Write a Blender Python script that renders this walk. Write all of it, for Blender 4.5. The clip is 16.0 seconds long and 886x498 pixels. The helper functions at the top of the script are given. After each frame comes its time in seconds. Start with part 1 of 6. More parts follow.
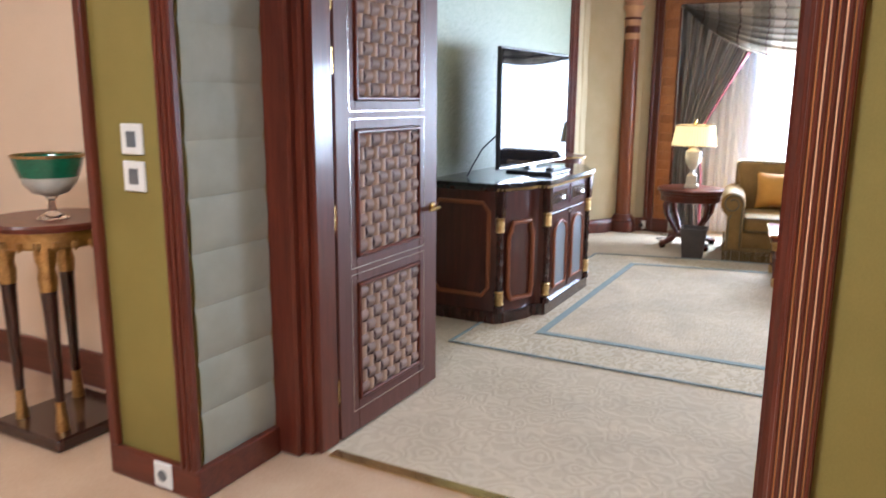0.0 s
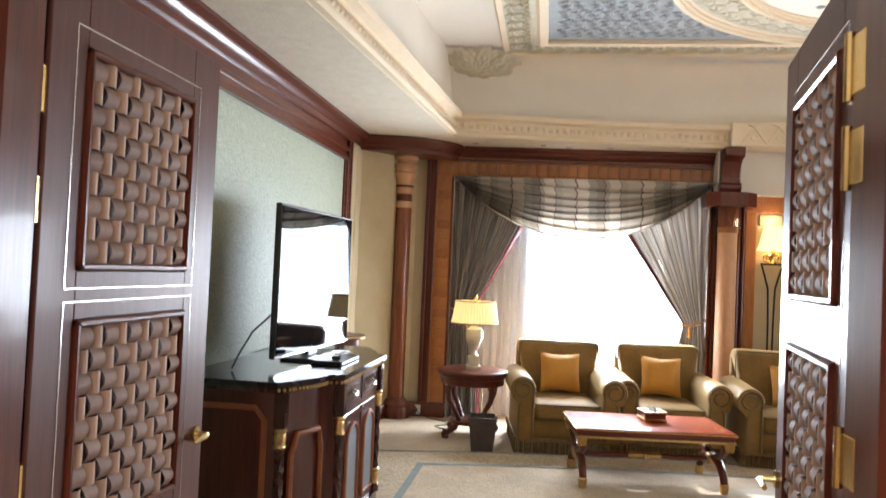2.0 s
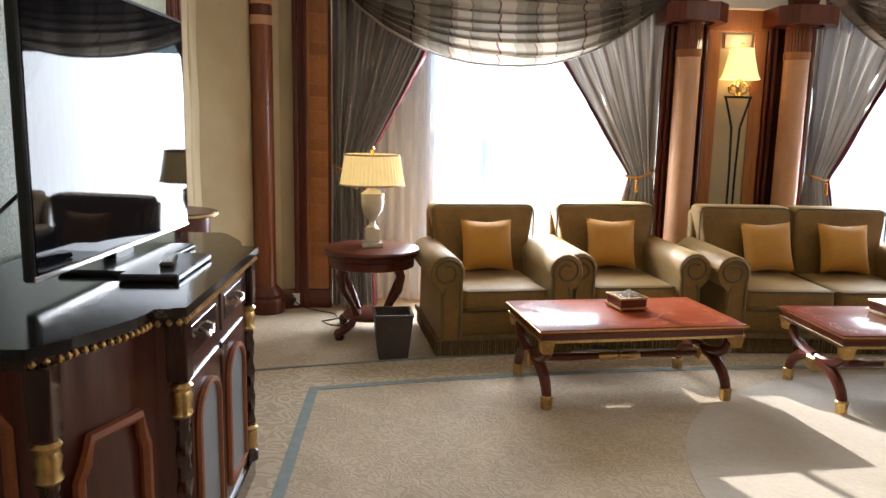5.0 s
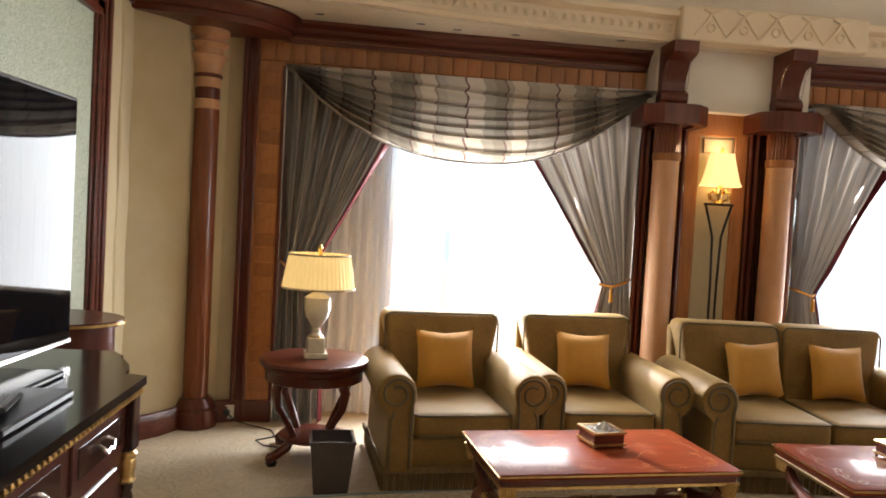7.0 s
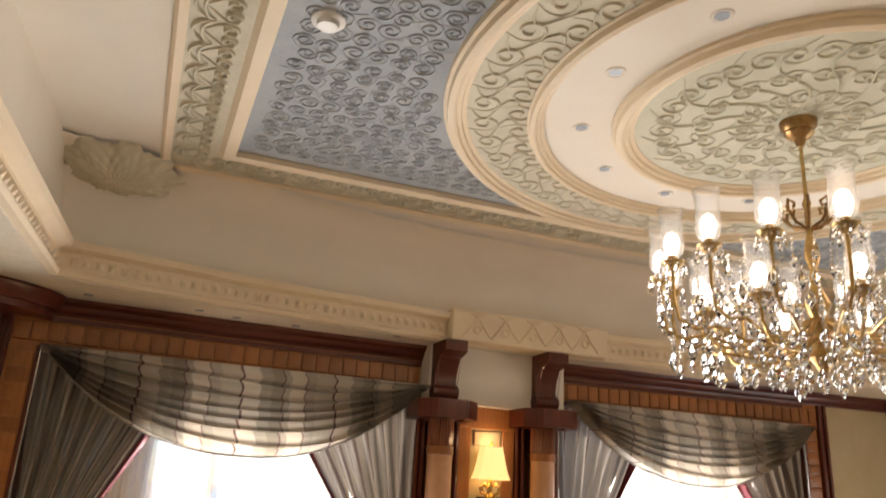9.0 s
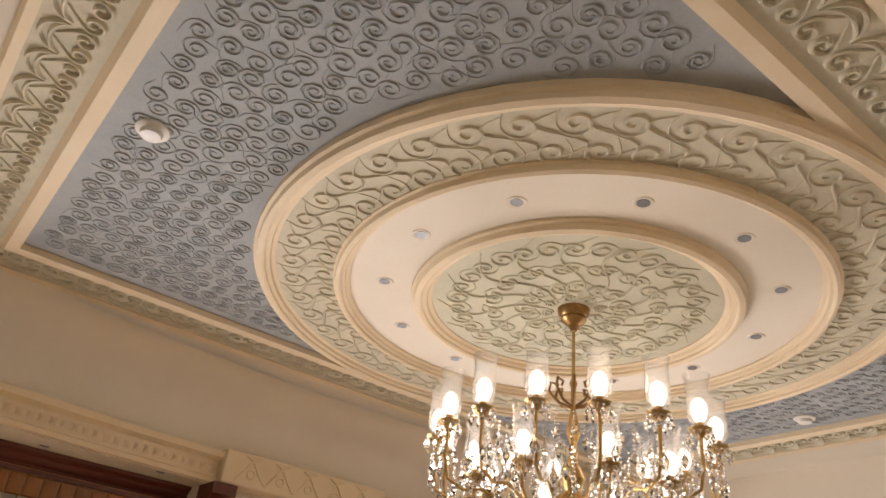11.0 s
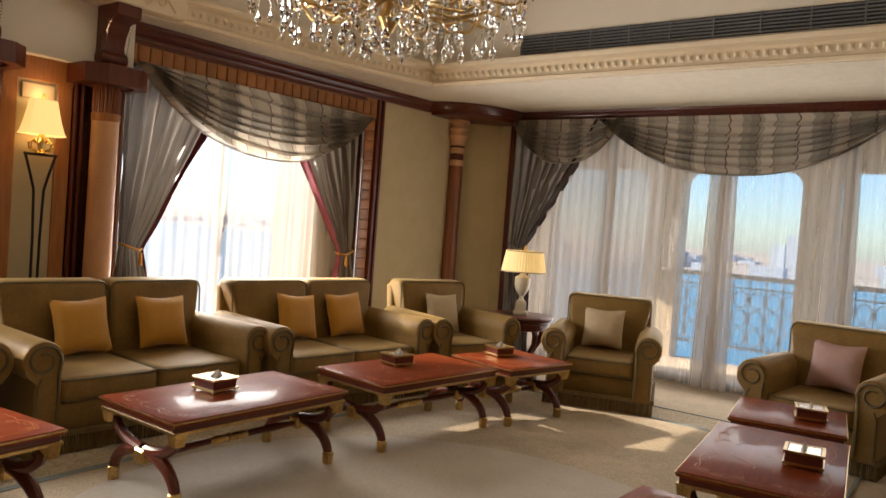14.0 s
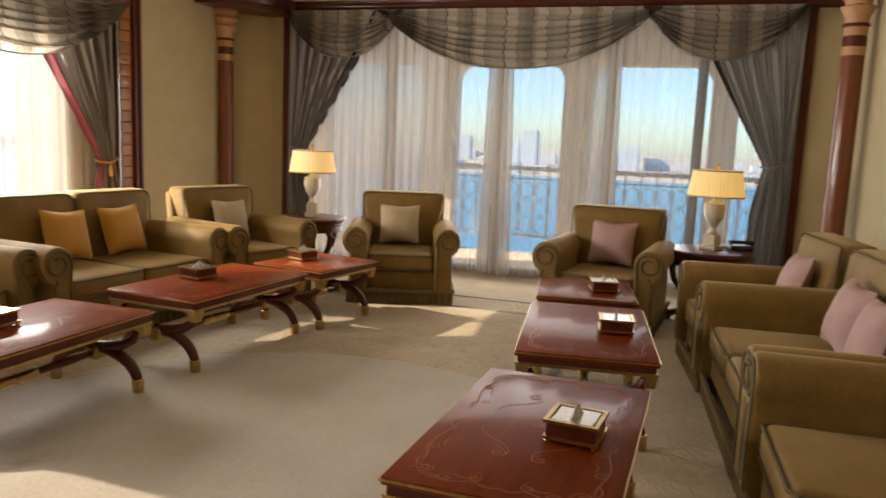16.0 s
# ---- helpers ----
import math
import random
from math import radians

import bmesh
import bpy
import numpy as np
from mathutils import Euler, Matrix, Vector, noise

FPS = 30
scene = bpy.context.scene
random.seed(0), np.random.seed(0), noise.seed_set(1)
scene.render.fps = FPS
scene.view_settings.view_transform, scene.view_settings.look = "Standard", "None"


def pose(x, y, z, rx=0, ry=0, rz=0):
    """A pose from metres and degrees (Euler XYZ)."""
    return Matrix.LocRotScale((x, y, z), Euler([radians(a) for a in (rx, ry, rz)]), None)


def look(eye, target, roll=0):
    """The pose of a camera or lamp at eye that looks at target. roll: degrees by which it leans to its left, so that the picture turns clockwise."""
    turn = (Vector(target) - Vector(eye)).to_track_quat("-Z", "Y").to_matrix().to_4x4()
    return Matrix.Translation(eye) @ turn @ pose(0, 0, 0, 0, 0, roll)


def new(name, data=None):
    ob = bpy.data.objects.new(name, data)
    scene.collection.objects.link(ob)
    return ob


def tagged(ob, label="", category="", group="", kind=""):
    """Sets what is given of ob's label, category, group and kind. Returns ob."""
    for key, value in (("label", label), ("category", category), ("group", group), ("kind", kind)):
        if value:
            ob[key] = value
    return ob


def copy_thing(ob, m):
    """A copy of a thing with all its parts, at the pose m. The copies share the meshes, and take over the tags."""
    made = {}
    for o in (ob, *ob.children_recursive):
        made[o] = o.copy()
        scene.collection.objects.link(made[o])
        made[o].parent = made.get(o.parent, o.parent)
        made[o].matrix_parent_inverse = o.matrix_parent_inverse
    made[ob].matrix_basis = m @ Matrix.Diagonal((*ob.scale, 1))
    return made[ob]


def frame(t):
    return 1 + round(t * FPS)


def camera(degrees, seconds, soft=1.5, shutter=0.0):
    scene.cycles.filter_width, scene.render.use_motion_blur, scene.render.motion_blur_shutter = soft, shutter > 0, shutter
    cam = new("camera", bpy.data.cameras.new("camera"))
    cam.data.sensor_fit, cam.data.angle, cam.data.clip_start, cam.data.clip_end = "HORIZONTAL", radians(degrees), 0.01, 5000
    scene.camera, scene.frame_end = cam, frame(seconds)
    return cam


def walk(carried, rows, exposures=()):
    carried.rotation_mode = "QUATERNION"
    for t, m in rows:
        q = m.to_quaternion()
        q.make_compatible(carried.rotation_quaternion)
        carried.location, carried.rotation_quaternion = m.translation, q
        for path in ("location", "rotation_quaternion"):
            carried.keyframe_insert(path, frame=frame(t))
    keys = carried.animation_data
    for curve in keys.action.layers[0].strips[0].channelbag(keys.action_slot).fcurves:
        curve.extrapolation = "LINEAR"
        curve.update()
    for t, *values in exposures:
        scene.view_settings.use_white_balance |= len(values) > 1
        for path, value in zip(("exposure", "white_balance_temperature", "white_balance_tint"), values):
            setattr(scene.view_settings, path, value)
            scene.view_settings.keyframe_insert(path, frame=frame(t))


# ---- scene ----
cam = camera(61.5, 16.0, shutter=0.25)
PATH = [
    (0, (-0.608, 1.779, 1.57), (-1.533, 3.508, 1.172), 0.4),
    (0.5, (-0.853, 2.05, 1.585), (-1.521, 3.927, 1.416), 1.9),
    (1, (-1.048, 2.265, 1.629), (-1.494, 4.214, 1.675), 2.2),
    (1.5, (-1.197, 2.523, 1.645), (-1.542, 4.482, 1.851), 2.1),
    (2, (-1.349, 2.796, 1.597), (-1.628, 4.776, 1.653), 2.5),
    (2.5, (-1.514, 3.113, 1.569), (-1.668, 5.101, 1.405), 2.3),
    (3, (-1.594, 3.444, 1.537), (-1.651, 5.424, 1.257), 2.8),
    (5.5, (-1.841, 4.956, 1.508), (-1.718, 6.926, 1.184), 1.0),
    (6, (-1.745, 5.115, 1.528), (-1.687, 7.097, 1.271), 2.5),
    (6.5, (-1.684, 5.215, 1.554), (-1.612, 7.206, 1.378), 3.4),
    (7, (-1.681, 5.29, 1.579), (-1.5, 7.28, 1.496), 3.2),
    (7.5, (-1.698, 5.343, 1.619), (-1.328, 7.305, 1.733), 3.0),
    (8, (-1.704, 5.333, 1.751), (-1.176, 7.235, 2.073), 3.2),
    (8.5, (-1.707, 5.298, 1.823), (-1.103, 7.149, 2.277), 2.9),
    (9, (-1.709, 5.268, 1.84), (-1.026, 7.044, 2.456), 3.1),
    (9.2, (-1.714, 5.26, 1.844), (-0.994, 6.981, 2.565), 3.5),
    (11.3, (-1.644, 5.183, 1.734), (-0.58, 6.522, 2.771), 5.5),
    (11.5, (-1.633, 5.207, 1.747), (-0.452, 6.547, 2.647), 5.3),
    (12, (-1.603, 5.257, 1.705), (-0.195, 6.539, 2.317), 4.8),
    (12.5, (-1.575, 5.265, 1.657), (-0.046, 6.491, 2.056), 4.1),
    (13, (-1.591, 5.297, 1.572), (0.004, 6.483, 1.796), 3.9),
    (13.5, (-1.605, 5.283, 1.544), (0.007, 6.465, 1.613), 3.8),
    (14, (-1.611, 5.29, 1.519), (-0.007, 6.483, 1.453), 4.3),
    (14.5, (-1.613, 5.351, 1.487), (-0.016, 6.541, 1.31), 4.4),
    (15, (-1.562, 5.479, 1.473), (0.093, 6.58, 1.258), 3.3),
    (15.5, (-1.538, 5.597, 1.462), (0.233, 6.497, 1.223), 3.5),
    (16, (-1.635, 5.707, 1.453), (0.253, 6.3, 1.166), 2.4),
]
EXPOSURES = [(0.0, 2.38, 5200, 10), (1.5, 2.12, 5850, 10), (3.0, 1.72, 5950, 10), (5.5, 1.45, 6200, 11), (7.0, 1.4, 6650, 12), (8.0, 1.36, 6950, 14), (9.2, 1.2, 7100, 16), (11.5, 1.14, 7400, 20), (12.5, 0.86, 7400, 18), (13.5, 0.87, 7350, 15), (16.0, 0.98, 7550, 14)]
walk(cam, [(t, look(eye, target, roll)) for t, eye, target, roll in PATH], EXPOSURES)

# ---- world, sun, large lights ----
world = bpy.data.worlds.new("sky")
scene.world = world
world.use_nodes = True
wn = world.node_tree
sky = wn.nodes.new("ShaderNodeTexSky")
sky.sky_type = 'NISHITA'
sky.sun_disc = False
SUN_TO = Vector((0.33, -1.0, -0.56)).normalized()
sky.sun_elevation = math.asin(-SUN_TO.z)
sky.sun_rotation = math.atan2(-SUN_TO.x, -SUN_TO.y)
sky.dust_density, sky.ozone_density = 0.4, 2.0
blue = wn.nodes.new("ShaderNodeMixRGB")
blue.blend_type = 'MULTIPLY'
blue.inputs[0].default_value = 1.0
blue.inputs[2].default_value = (0.62, 0.87, 1.2, 1)
wn.links.new(sky.outputs[0], blue.inputs[1])
wn.links.new(blue.outputs[0], wn.nodes["Background"].inputs[0])
wn.nodes["Background"].inputs[1].default_value = 0.13
sun = new("sun", bpy.data.lights.new("sun", 'SUN'))
sun.data.energy, sun.data.angle, sun.data.color = 5.0, radians(0.5), (1.0, 0.93, 0.82)
sun.rotation_euler = SUN_TO.to_track_quat("-Z", "Y").to_euler()


def area_lamp(name, eye, target, w, h, watts, color, spread=180):
    ob = new(name, bpy.data.lights.new(name, 'AREA'))
    ob.data.shape, ob.data.size, ob.data.size_y, ob.data.energy, ob.data.color = 'RECTANGLE', w, h, watts, color
    ob.data.spread = radians(spread)
    ob.matrix_world = look(eye, target)
    return ob


def point_lamp(name, at, watts, color, size=0.04):
    ob = new(name, bpy.data.lights.new(name, 'POINT'))
    ob.data.energy, ob.data.color, ob.data.shadow_soft_size = watts, color, size
    ob.location = at
    return ob


DAY = (0.93, 0.97, 1.0)
WARM = (1.0, 0.72, 0.42)
# area lamps added at the window and balcony openings to stand in for daylight
area_lamp("window_light", (-0.9, 10.97, 1.3), (-0.9, 5.0, 0.4), 1.5, 1.5, 62, DAY, 160)
area_lamp("window_light", (2.85, 10.97, 1.3), (2.6, 5.0, 0.5), 1.5, 1.5, 62, DAY, 160)
area_lamp("balcony_daylight_fill", (6.12, 7.5, 1.25), (0.0, 7.5, 1.4), 3.6, 1.9, 22, DAY, 175)
area_lamp("balcony_daylight_fill", (8.22, 7.5, 1.35), (0.0, 7.5, 0.6), 6.0, 2.3, 20, (1.0, 0.96, 0.9), 175)

# ---- materials ----


def mat(name):
    m = bpy.data.materials.new(name)
    m.use_nodes = True
    return m, m.node_tree, m.node_tree.nodes["Principled BSDF"]


def node(nt, kind, **values):
    n = nt.nodes.new(kind)
    for key, value in values.items():
        n.inputs[key].default_value = value
    return n


def ramp(nt, fac, stops):
    r = nt.nodes.new("ShaderNodeValToRGB")
    el = r.color_ramp.elements
    while len(el) < len(stops):
        el.new(0.5)
    for e, (p, c) in zip(el, stops):
        e.position, e.color = p, (*c, 1)
    nt.links.new(fac, r.inputs[0])
    return r.outputs[0]


def bump(nt, bsdf, height, strength, distance=0.01):
    b = node(nt, "ShaderNodeBump", Strength=strength, Distance=distance)
    nt.links.new(height, b.inputs["Height"])
    nt.links.new(b.outputs[0], bsdf.inputs["Normal"])


def coords(nt, scale=(1, 1, 1)):
    tc = nt.nodes.new("ShaderNodeTexCoord")
    mp = node(nt, "ShaderNodeMapping", Scale=scale)
    nt.links.new(tc.outputs["Object"], mp.inputs[0])
    return mp.outputs[0]


def mottled(name, a, b, scale=6.0, rough=0.6, metal=0.0, fine=80.0, relief=0.15, stretch=(1, 1, 1), coat=0.0, sheen=0.0, vary=0.0, spec=0.5):
    """Two-scale colour variation with fine relief."""
    m, nt, bs = mat(name)
    co = coords(nt, stretch)
    big = node(nt, "ShaderNodeTexNoise", Scale=scale, Detail=6.0, Roughness=0.6)
    small = node(nt, "ShaderNodeTexNoise", Scale=fine, Detail=3.0)
    nt.links.new(co, big.inputs["Vector"])
    nt.links.new(co, small.inputs["Vector"])
    mix = node(nt, "ShaderNodeMath")
    mix.operation = 'MULTIPLY_ADD'
    mix.inputs[1].default_value = 0.35
    nt.links.new(small.outputs[0], mix.inputs[0])
    sc = node(nt, "ShaderNodeMath")
    sc.operation = 'MULTIPLY'
    sc.inputs[1].default_value = 0.65
    nt.links.new(big.outputs[0], sc.inputs[0])
    nt.links.new(sc.outputs[0], mix.inputs[2])
    col = ramp(nt, mix.outputs[0], [(0.3, a), (0.7, b)])
    if vary:
        info = nt.nodes.new("ShaderNodeObjectInfo")
        hs = nt.nodes.new("ShaderNodeHueSaturation")
        mr = node(nt, "ShaderNodeMapRange")
        mr.inputs[3].default_value, mr.inputs[4].default_value = 1 - vary, 1 + vary
        nt.links.new(info.outputs["Random"], mr.inputs[0])
        nt.links.new(mr.outputs[0], hs.inputs["Value"])
        nt.links.new(col, hs.inputs["Color"])
        col = hs.outputs[0]
    nt.links.new(col, bs.inputs["Base Color"])
    bs.inputs["Roughness"].default_value = rough
    bs.inputs["Specular IOR Level"].default_value = spec
    bs.inputs["Metallic"].default_value = metal
    bs.inputs["Coat Weight"].default_value = coat
    bs.inputs["Coat Roughness"].default_value = 0.08
    bs.inputs["Sheen Weight"].default_value = sheen
    bump(nt, bs, small.outputs[0], relief, 0.004)
    return m


def grained(name, a, b, rough=0.3, coat=0.2, along='Z', vary=0.0, scale=1.0):
    """Polished wood: stretched grain."""
    s = {'X': (0.6, 9, 9), 'Y': (9, 0.6, 9), 'Z': (9, 9, 0.6)}[along]
    return mottled(name, a, b, scale=3.0 * scale, rough=rough, fine=14.0 * scale, relief=0.05, stretch=s, coat=coat, vary=vary, spec=0.32)


def damask(name, a, b, scale, rough=0.85, relief=0.3, patches=0.0):
    """Scrolling figure from warped rings, at the scale of a woven or moulded pattern."""
    m, nt, bs = mat(name)
    co = coords(nt)
    warp = node(nt, "ShaderNodeTexNoise", Scale=scale * 0.7, Detail=2.0)
    nt.links.new(co, warp.inputs["Vector"])
    add = nt.nodes.new("ShaderNodeMixRGB")
    add.blend_type = 'ADD'
    add.inputs[0].default_value = 0.25
    nt.links.new(co, add.inputs[1])
    nt.links.new(warp.outputs["Color"], add.inputs[2])
    vor = node(nt, "ShaderNodeTexVoronoi", Scale=scale)
    nt.links.new(add.outputs[0], vor.inputs["Vector"])
    wave = node(nt, "ShaderNodeMath")
    wave.operation = 'SINE'
    mul = node(nt, "ShaderNodeMath")
    mul.operation = 'MULTIPLY'
    mul.inputs[1].default_value = 22.0
    nt.links.new(vor.outputs["Distance"], mul.inputs[0])
    nt.links.new(mul.outputs[0], wave.inputs[0])
    half = node(nt, "ShaderNodeMapRange")
    half.inputs[1].default_value, half.inputs[2].default_value = -1.0, 1.0
    nt.links.new(wave.outputs[0], half.inputs[0])
    col = ramp(nt, half.outputs[0], [(0.35, a), (0.65, b)])
    if patches:
        soft = node(nt, "ShaderNodeTexNoise", Scale=1.7, Detail=5.0, Roughness=0.65, Distortion=0.8)
        nt.links.new(co, soft.inputs["Vector"])
        shade = ramp(nt, soft.outputs[0], [(0.35, (1 - patches,) * 3), (0.65, (1.0, 1.0, 1.0))])
        mul2 = nt.nodes.new("ShaderNodeMixRGB")
        mul2.blend_type = 'MULTIPLY'
        mul2.inputs[0].default_value = 1.0
        nt.links.new(col, mul2.inputs[1])
        nt.links.new(shade, mul2.inputs[2])
        col = mul2.outputs[0]
    nt.links.new(col, bs.inputs["Base Color"])
    bs.inputs["Roughness"].default_value = rough
    bump(nt, bs, half.outputs[0], relief, 0.006)
    return m


def glow(name, color, strength):
    m, nt, bs = mat(name)
    bs.inputs["Base Color"].default_value = (*color, 1)
    bs.inputs["Emission Color"].default_value = (*color, 1)
    bs.inputs["Emission Strength"].default_value = strength
    return m


def veil(name, color, see, glowing=0.0):
    """Thin cloth: part light passes straight, part is scattered through."""
    m, nt, bs = mat(name)
    nt.nodes.remove(bs)
    out = nt.nodes["Material Output"]
    weave = node(nt, "ShaderNodeTexNoise", Scale=4.0, Detail=4.0)
    nt.links.new(coords(nt, (3, 3, 0.3)), weave.inputs["Vector"])
    tr = node(nt, "ShaderNodeBsdfTranslucent")
    df = node(nt, "ShaderNodeBsdfDiffuse")
    tp = node(nt, "ShaderNodeBsdfTransparent")
    tr.inputs[0].default_value = df.inputs[0].default_value = (*color, 1)
    m1, m2 = node(nt, "ShaderNodeMixShader"), node(nt, "ShaderNodeMixShader")
    m1.inputs[0].default_value = 0.45
    nt.links.new(tr.outputs[0], m1.inputs[1])
    nt.links.new(df.outputs[0], m1.inputs[2])
    mr = node(nt, "ShaderNodeMapRange")
    mr.inputs[3].default_value, mr.inputs[4].default_value = see - 0.15, see + 0.15
    nt.links.new(weave.outputs[0], mr.inputs[0])
    nt.links.new(mr.outputs[0], m2.inputs[0])
    nt.links.new(m1.outputs[0], m2.inputs[1])
    nt.links.new(tp.outputs[0], m2.inputs[2])
    nt.links.new(m2.outputs[0], out.inputs[0])
    return m


def glassy(name, color=(1, 1, 1), rough=0.0, ior=1.45):
    m, nt, bs = mat(name)
    bs.inputs["Base Color"].default_value = (*color, 1)
    bs.inputs["Roughness"].default_value = rough
    bs.inputs["Transmission Weight"].default_value = 1.0
    bs.inputs["IOR"].default_value = ior
    return m


def pane_glass(name):
    """Flat window pane: clear, with a weak mirror."""
    m, nt, bs = mat(name)
    nt.nodes.remove(bs)
    tp, gl = node(nt, "ShaderNodeBsdfTransparent"), node(nt, "ShaderNodeBsdfGlossy", Roughness=0.02)
    mix = node(nt, "ShaderNodeMixShader")
    fr = node(nt, "ShaderNodeFresnel", IOR=1.3)
    nt.links.new(fr.outputs[0], mix.inputs[0])
    nt.links.new(tp.outputs[0], mix.inputs[1])
    nt.links.new(gl.outputs[0], mix.inputs[2])
    nt.links.new(mix.outputs[0], nt.nodes["Material Output"].inputs[0])
    return m


def hurricane_glass(name):
    """Thin blown glass: clear, faintly milky, glossy towards its edges."""
    m, nt, bs = mat(name)
    nt.nodes.remove(bs)
    tp, gl = node(nt, "ShaderNodeBsdfTransparent"), node(nt, "ShaderNodeBsdfGlossy", Roughness=0.08)
    tr = node(nt, "ShaderNodeBsdfTranslucent")
    m1, m2 = node(nt, "ShaderNodeMixShader"), node(nt, "ShaderNodeMixShader")
    m1.inputs[0].default_value = 0.26
    lw = node(nt, "ShaderNodeLayerWeight", Blend=0.25)
    nt.links.new(lw.outputs["Facing"], m2.inputs[0])
    nt.links.new(tp.outputs[0], m1.inputs[1])
    nt.links.new(tr.outputs[0], m1.inputs[2])
    nt.links.new(m1.outputs[0], m2.inputs[1])
    nt.links.new(gl.outputs[0], m2.inputs[2])
    nt.links.new(m2.outputs[0], nt.nodes["Material Output"].inputs[0])
    return m


def plaid(name, dim, through_light=0.13):
    """Curtain cloth: broad grey and cream bands with thin dark stripes, following the cloth's own u and v."""
    m, nt, bs = mat(name)
    tc = nt.nodes.new("ShaderNodeTexCoord")
    sep = nt.nodes.new("ShaderNodeSeparateXYZ")
    nt.links.new(tc.outputs["UV"], sep.inputs[0])
    cols = []
    for axis, stops in ((0, dim[0]), (1, dim[1])):
        fr = node(nt, "ShaderNodeMath")
        fr.operation = 'FRACT'
        nt.links.new(sep.outputs[axis], fr.inputs[0])
        r = ramp(nt, fr.outputs[0], stops)
        r.node.color_ramp.interpolation = 'CONSTANT'
        cols.append(r)
    mx = nt.nodes.new("ShaderNodeMixRGB")
    mx.blend_type = 'MULTIPLY'
    mx.inputs[0].default_value = 0.85
    nt.links.new(cols[0], mx.inputs[1])
    nt.links.new(cols[1], mx.inputs[2])
    nt.links.new(mx.outputs[0], bs.inputs["Base Color"])
    bs.inputs["Roughness"].default_value = 0.7
    bs.inputs["Sheen Weight"].default_value = 0.2
    tr = node(nt, "ShaderNodeBsdfTranslucent")
    nt.links.new(mx.outputs[0], tr.inputs[0])
    mix = node(nt, "ShaderNodeMixShader")
    mix.inputs[0].default_value = through_light
    nt.links.new(bs.outputs[0], mix.inputs[1])
    nt.links.new(tr.outputs[0], mix.inputs[2])
    nt.links.new(mix.outputs[0], nt.nodes["Material Output"].inputs[0])
    return m


mahogany = grained("mahogany", (0.06, 0.012, 0.0065), (0.145, 0.032, 0.016))
mahogany_x = grained("mahogany_x", (0.06, 0.012, 0.0065), (0.145, 0.032, 0.016), along='X')
mahogany_y = grained("mahogany_y", (0.06, 0.012, 0.0065), (0.145, 0.032, 0.016), along='Y')
dark_wood = grained("dark_wood", (0.018, 0.006, 0.005), (0.05, 0.015, 0.01), rough=0.22, coat=0.6)
console_wood = grained("console_wood", (0.034, 0.0085, 0.0055), (0.09, 0.021, 0.012), rough=0.28, coat=0.3)
door_wood = grained("door_wood", (0.085, 0.03, 0.022), (0.13, 0.05, 0.038), rough=0.42, coat=0.06)
door_wood.node_tree.nodes["Principled BSDF"].inputs["Specular IOR Level"].default_value = 0.24
table_wood = grained("table_wood", (0.155, 0.024, 0.007), (0.26, 0.046, 0.012), rough=0.45, coat=0.2, along='X')
table_wood.node_tree.nodes["Principled BSDF"].inputs["Specular IOR Level"].default_value = 0.06
table_wood.node_tree.nodes["Principled BSDF"].inputs["Coat Roughness"].default_value = 0.11
honey_wood = grained("honey_wood", (0.24, 0.085, 0.025), (0.4, 0.16, 0.05), vary=0.18, scale=1.4)
column_wood = grained("column_wood", (0.16, 0.045, 0.02), (0.26, 0.08, 0.035), rough=0.25, coat=0.5)
pale_wood = mottled("pale_wood", (0.5, 0.26, 0.13), (0.62, 0.34, 0.18), rough=0.5, relief=0.03, coat=0.05)
table_inlay = grained("table_inlay", (0.26, 0.07, 0.022), (0.34, 0.11, 0.035), rough=0.45, coat=0.03, along='X')
table_inlay.node_tree.nodes["Principled BSDF"].inputs["Specular IOR Level"].default_value = 0.1
inlay_wood = grained("inlay_wood", (0.19, 0.056, 0.02), (0.27, 0.085, 0.031), rough=0.45, coat=0.05, along='X')
black_top = mottled("black_top", (0.008, 0.006, 0.006), (0.02, 0.014, 0.012), rough=0.14, relief=0.004, coat=0.15, spec=0.3)
gilt = mottled("gilt", (0.38, 0.24, 0.09), (0.7, 0.48, 0.2), scale=20, rough=0.32, metal=1.0, relief=0.2)
brass = mottled("brass", (0.6, 0.42, 0.16), (0.8, 0.6, 0.26), rough=0.25, metal=1.0, relief=0.05)
silver = mottled("silver", (0.6, 0.58, 0.55), (0.8, 0.78, 0.75), rough=0.25, metal=1.0, relief=0.05)
iron = mottled("iron", (0.012, 0.01, 0.009), (0.03, 0.025, 0.02), rough=0.4, metal=0.6)
olive_paint = mottled("olive_paint", (0.2, 0.15, 0.028), (0.25, 0.19, 0.04), scale=3, rough=0.75, fine=150)
cream_paint = mottled("cream_paint", (0.72, 0.56, 0.4), (0.78, 0.62, 0.46), scale=2, rough=0.8)
quilted = mottled("quilted", (0.24, 0.24, 0.18), (0.31, 0.3, 0.23), scale=8, rough=0.6, fine=300, sheen=0.3)
beige_cloth = mottled("beige_cloth", (0.46, 0.36, 0.2), (0.54, 0.44, 0.27), scale=5, rough=0.85, fine=260, sheen=0.2)
green_damask = damask("green_damask", (0.31, 0.345, 0.25), (0.43, 0.46, 0.35), 16.0, rough=0.5, relief=0.2)
sofa_cloth = mottled("sofa_cloth", (0.16, 0.087, 0.02), (0.265, 0.152, 0.042), scale=5, rough=0.58, fine=55, relief=0.3, sheen=0.3)
sofa_cloth.node_tree.nodes["Principled BSDF"].inputs["Sheen Tint"].default_value = (1.0, 0.78, 0.42, 1)
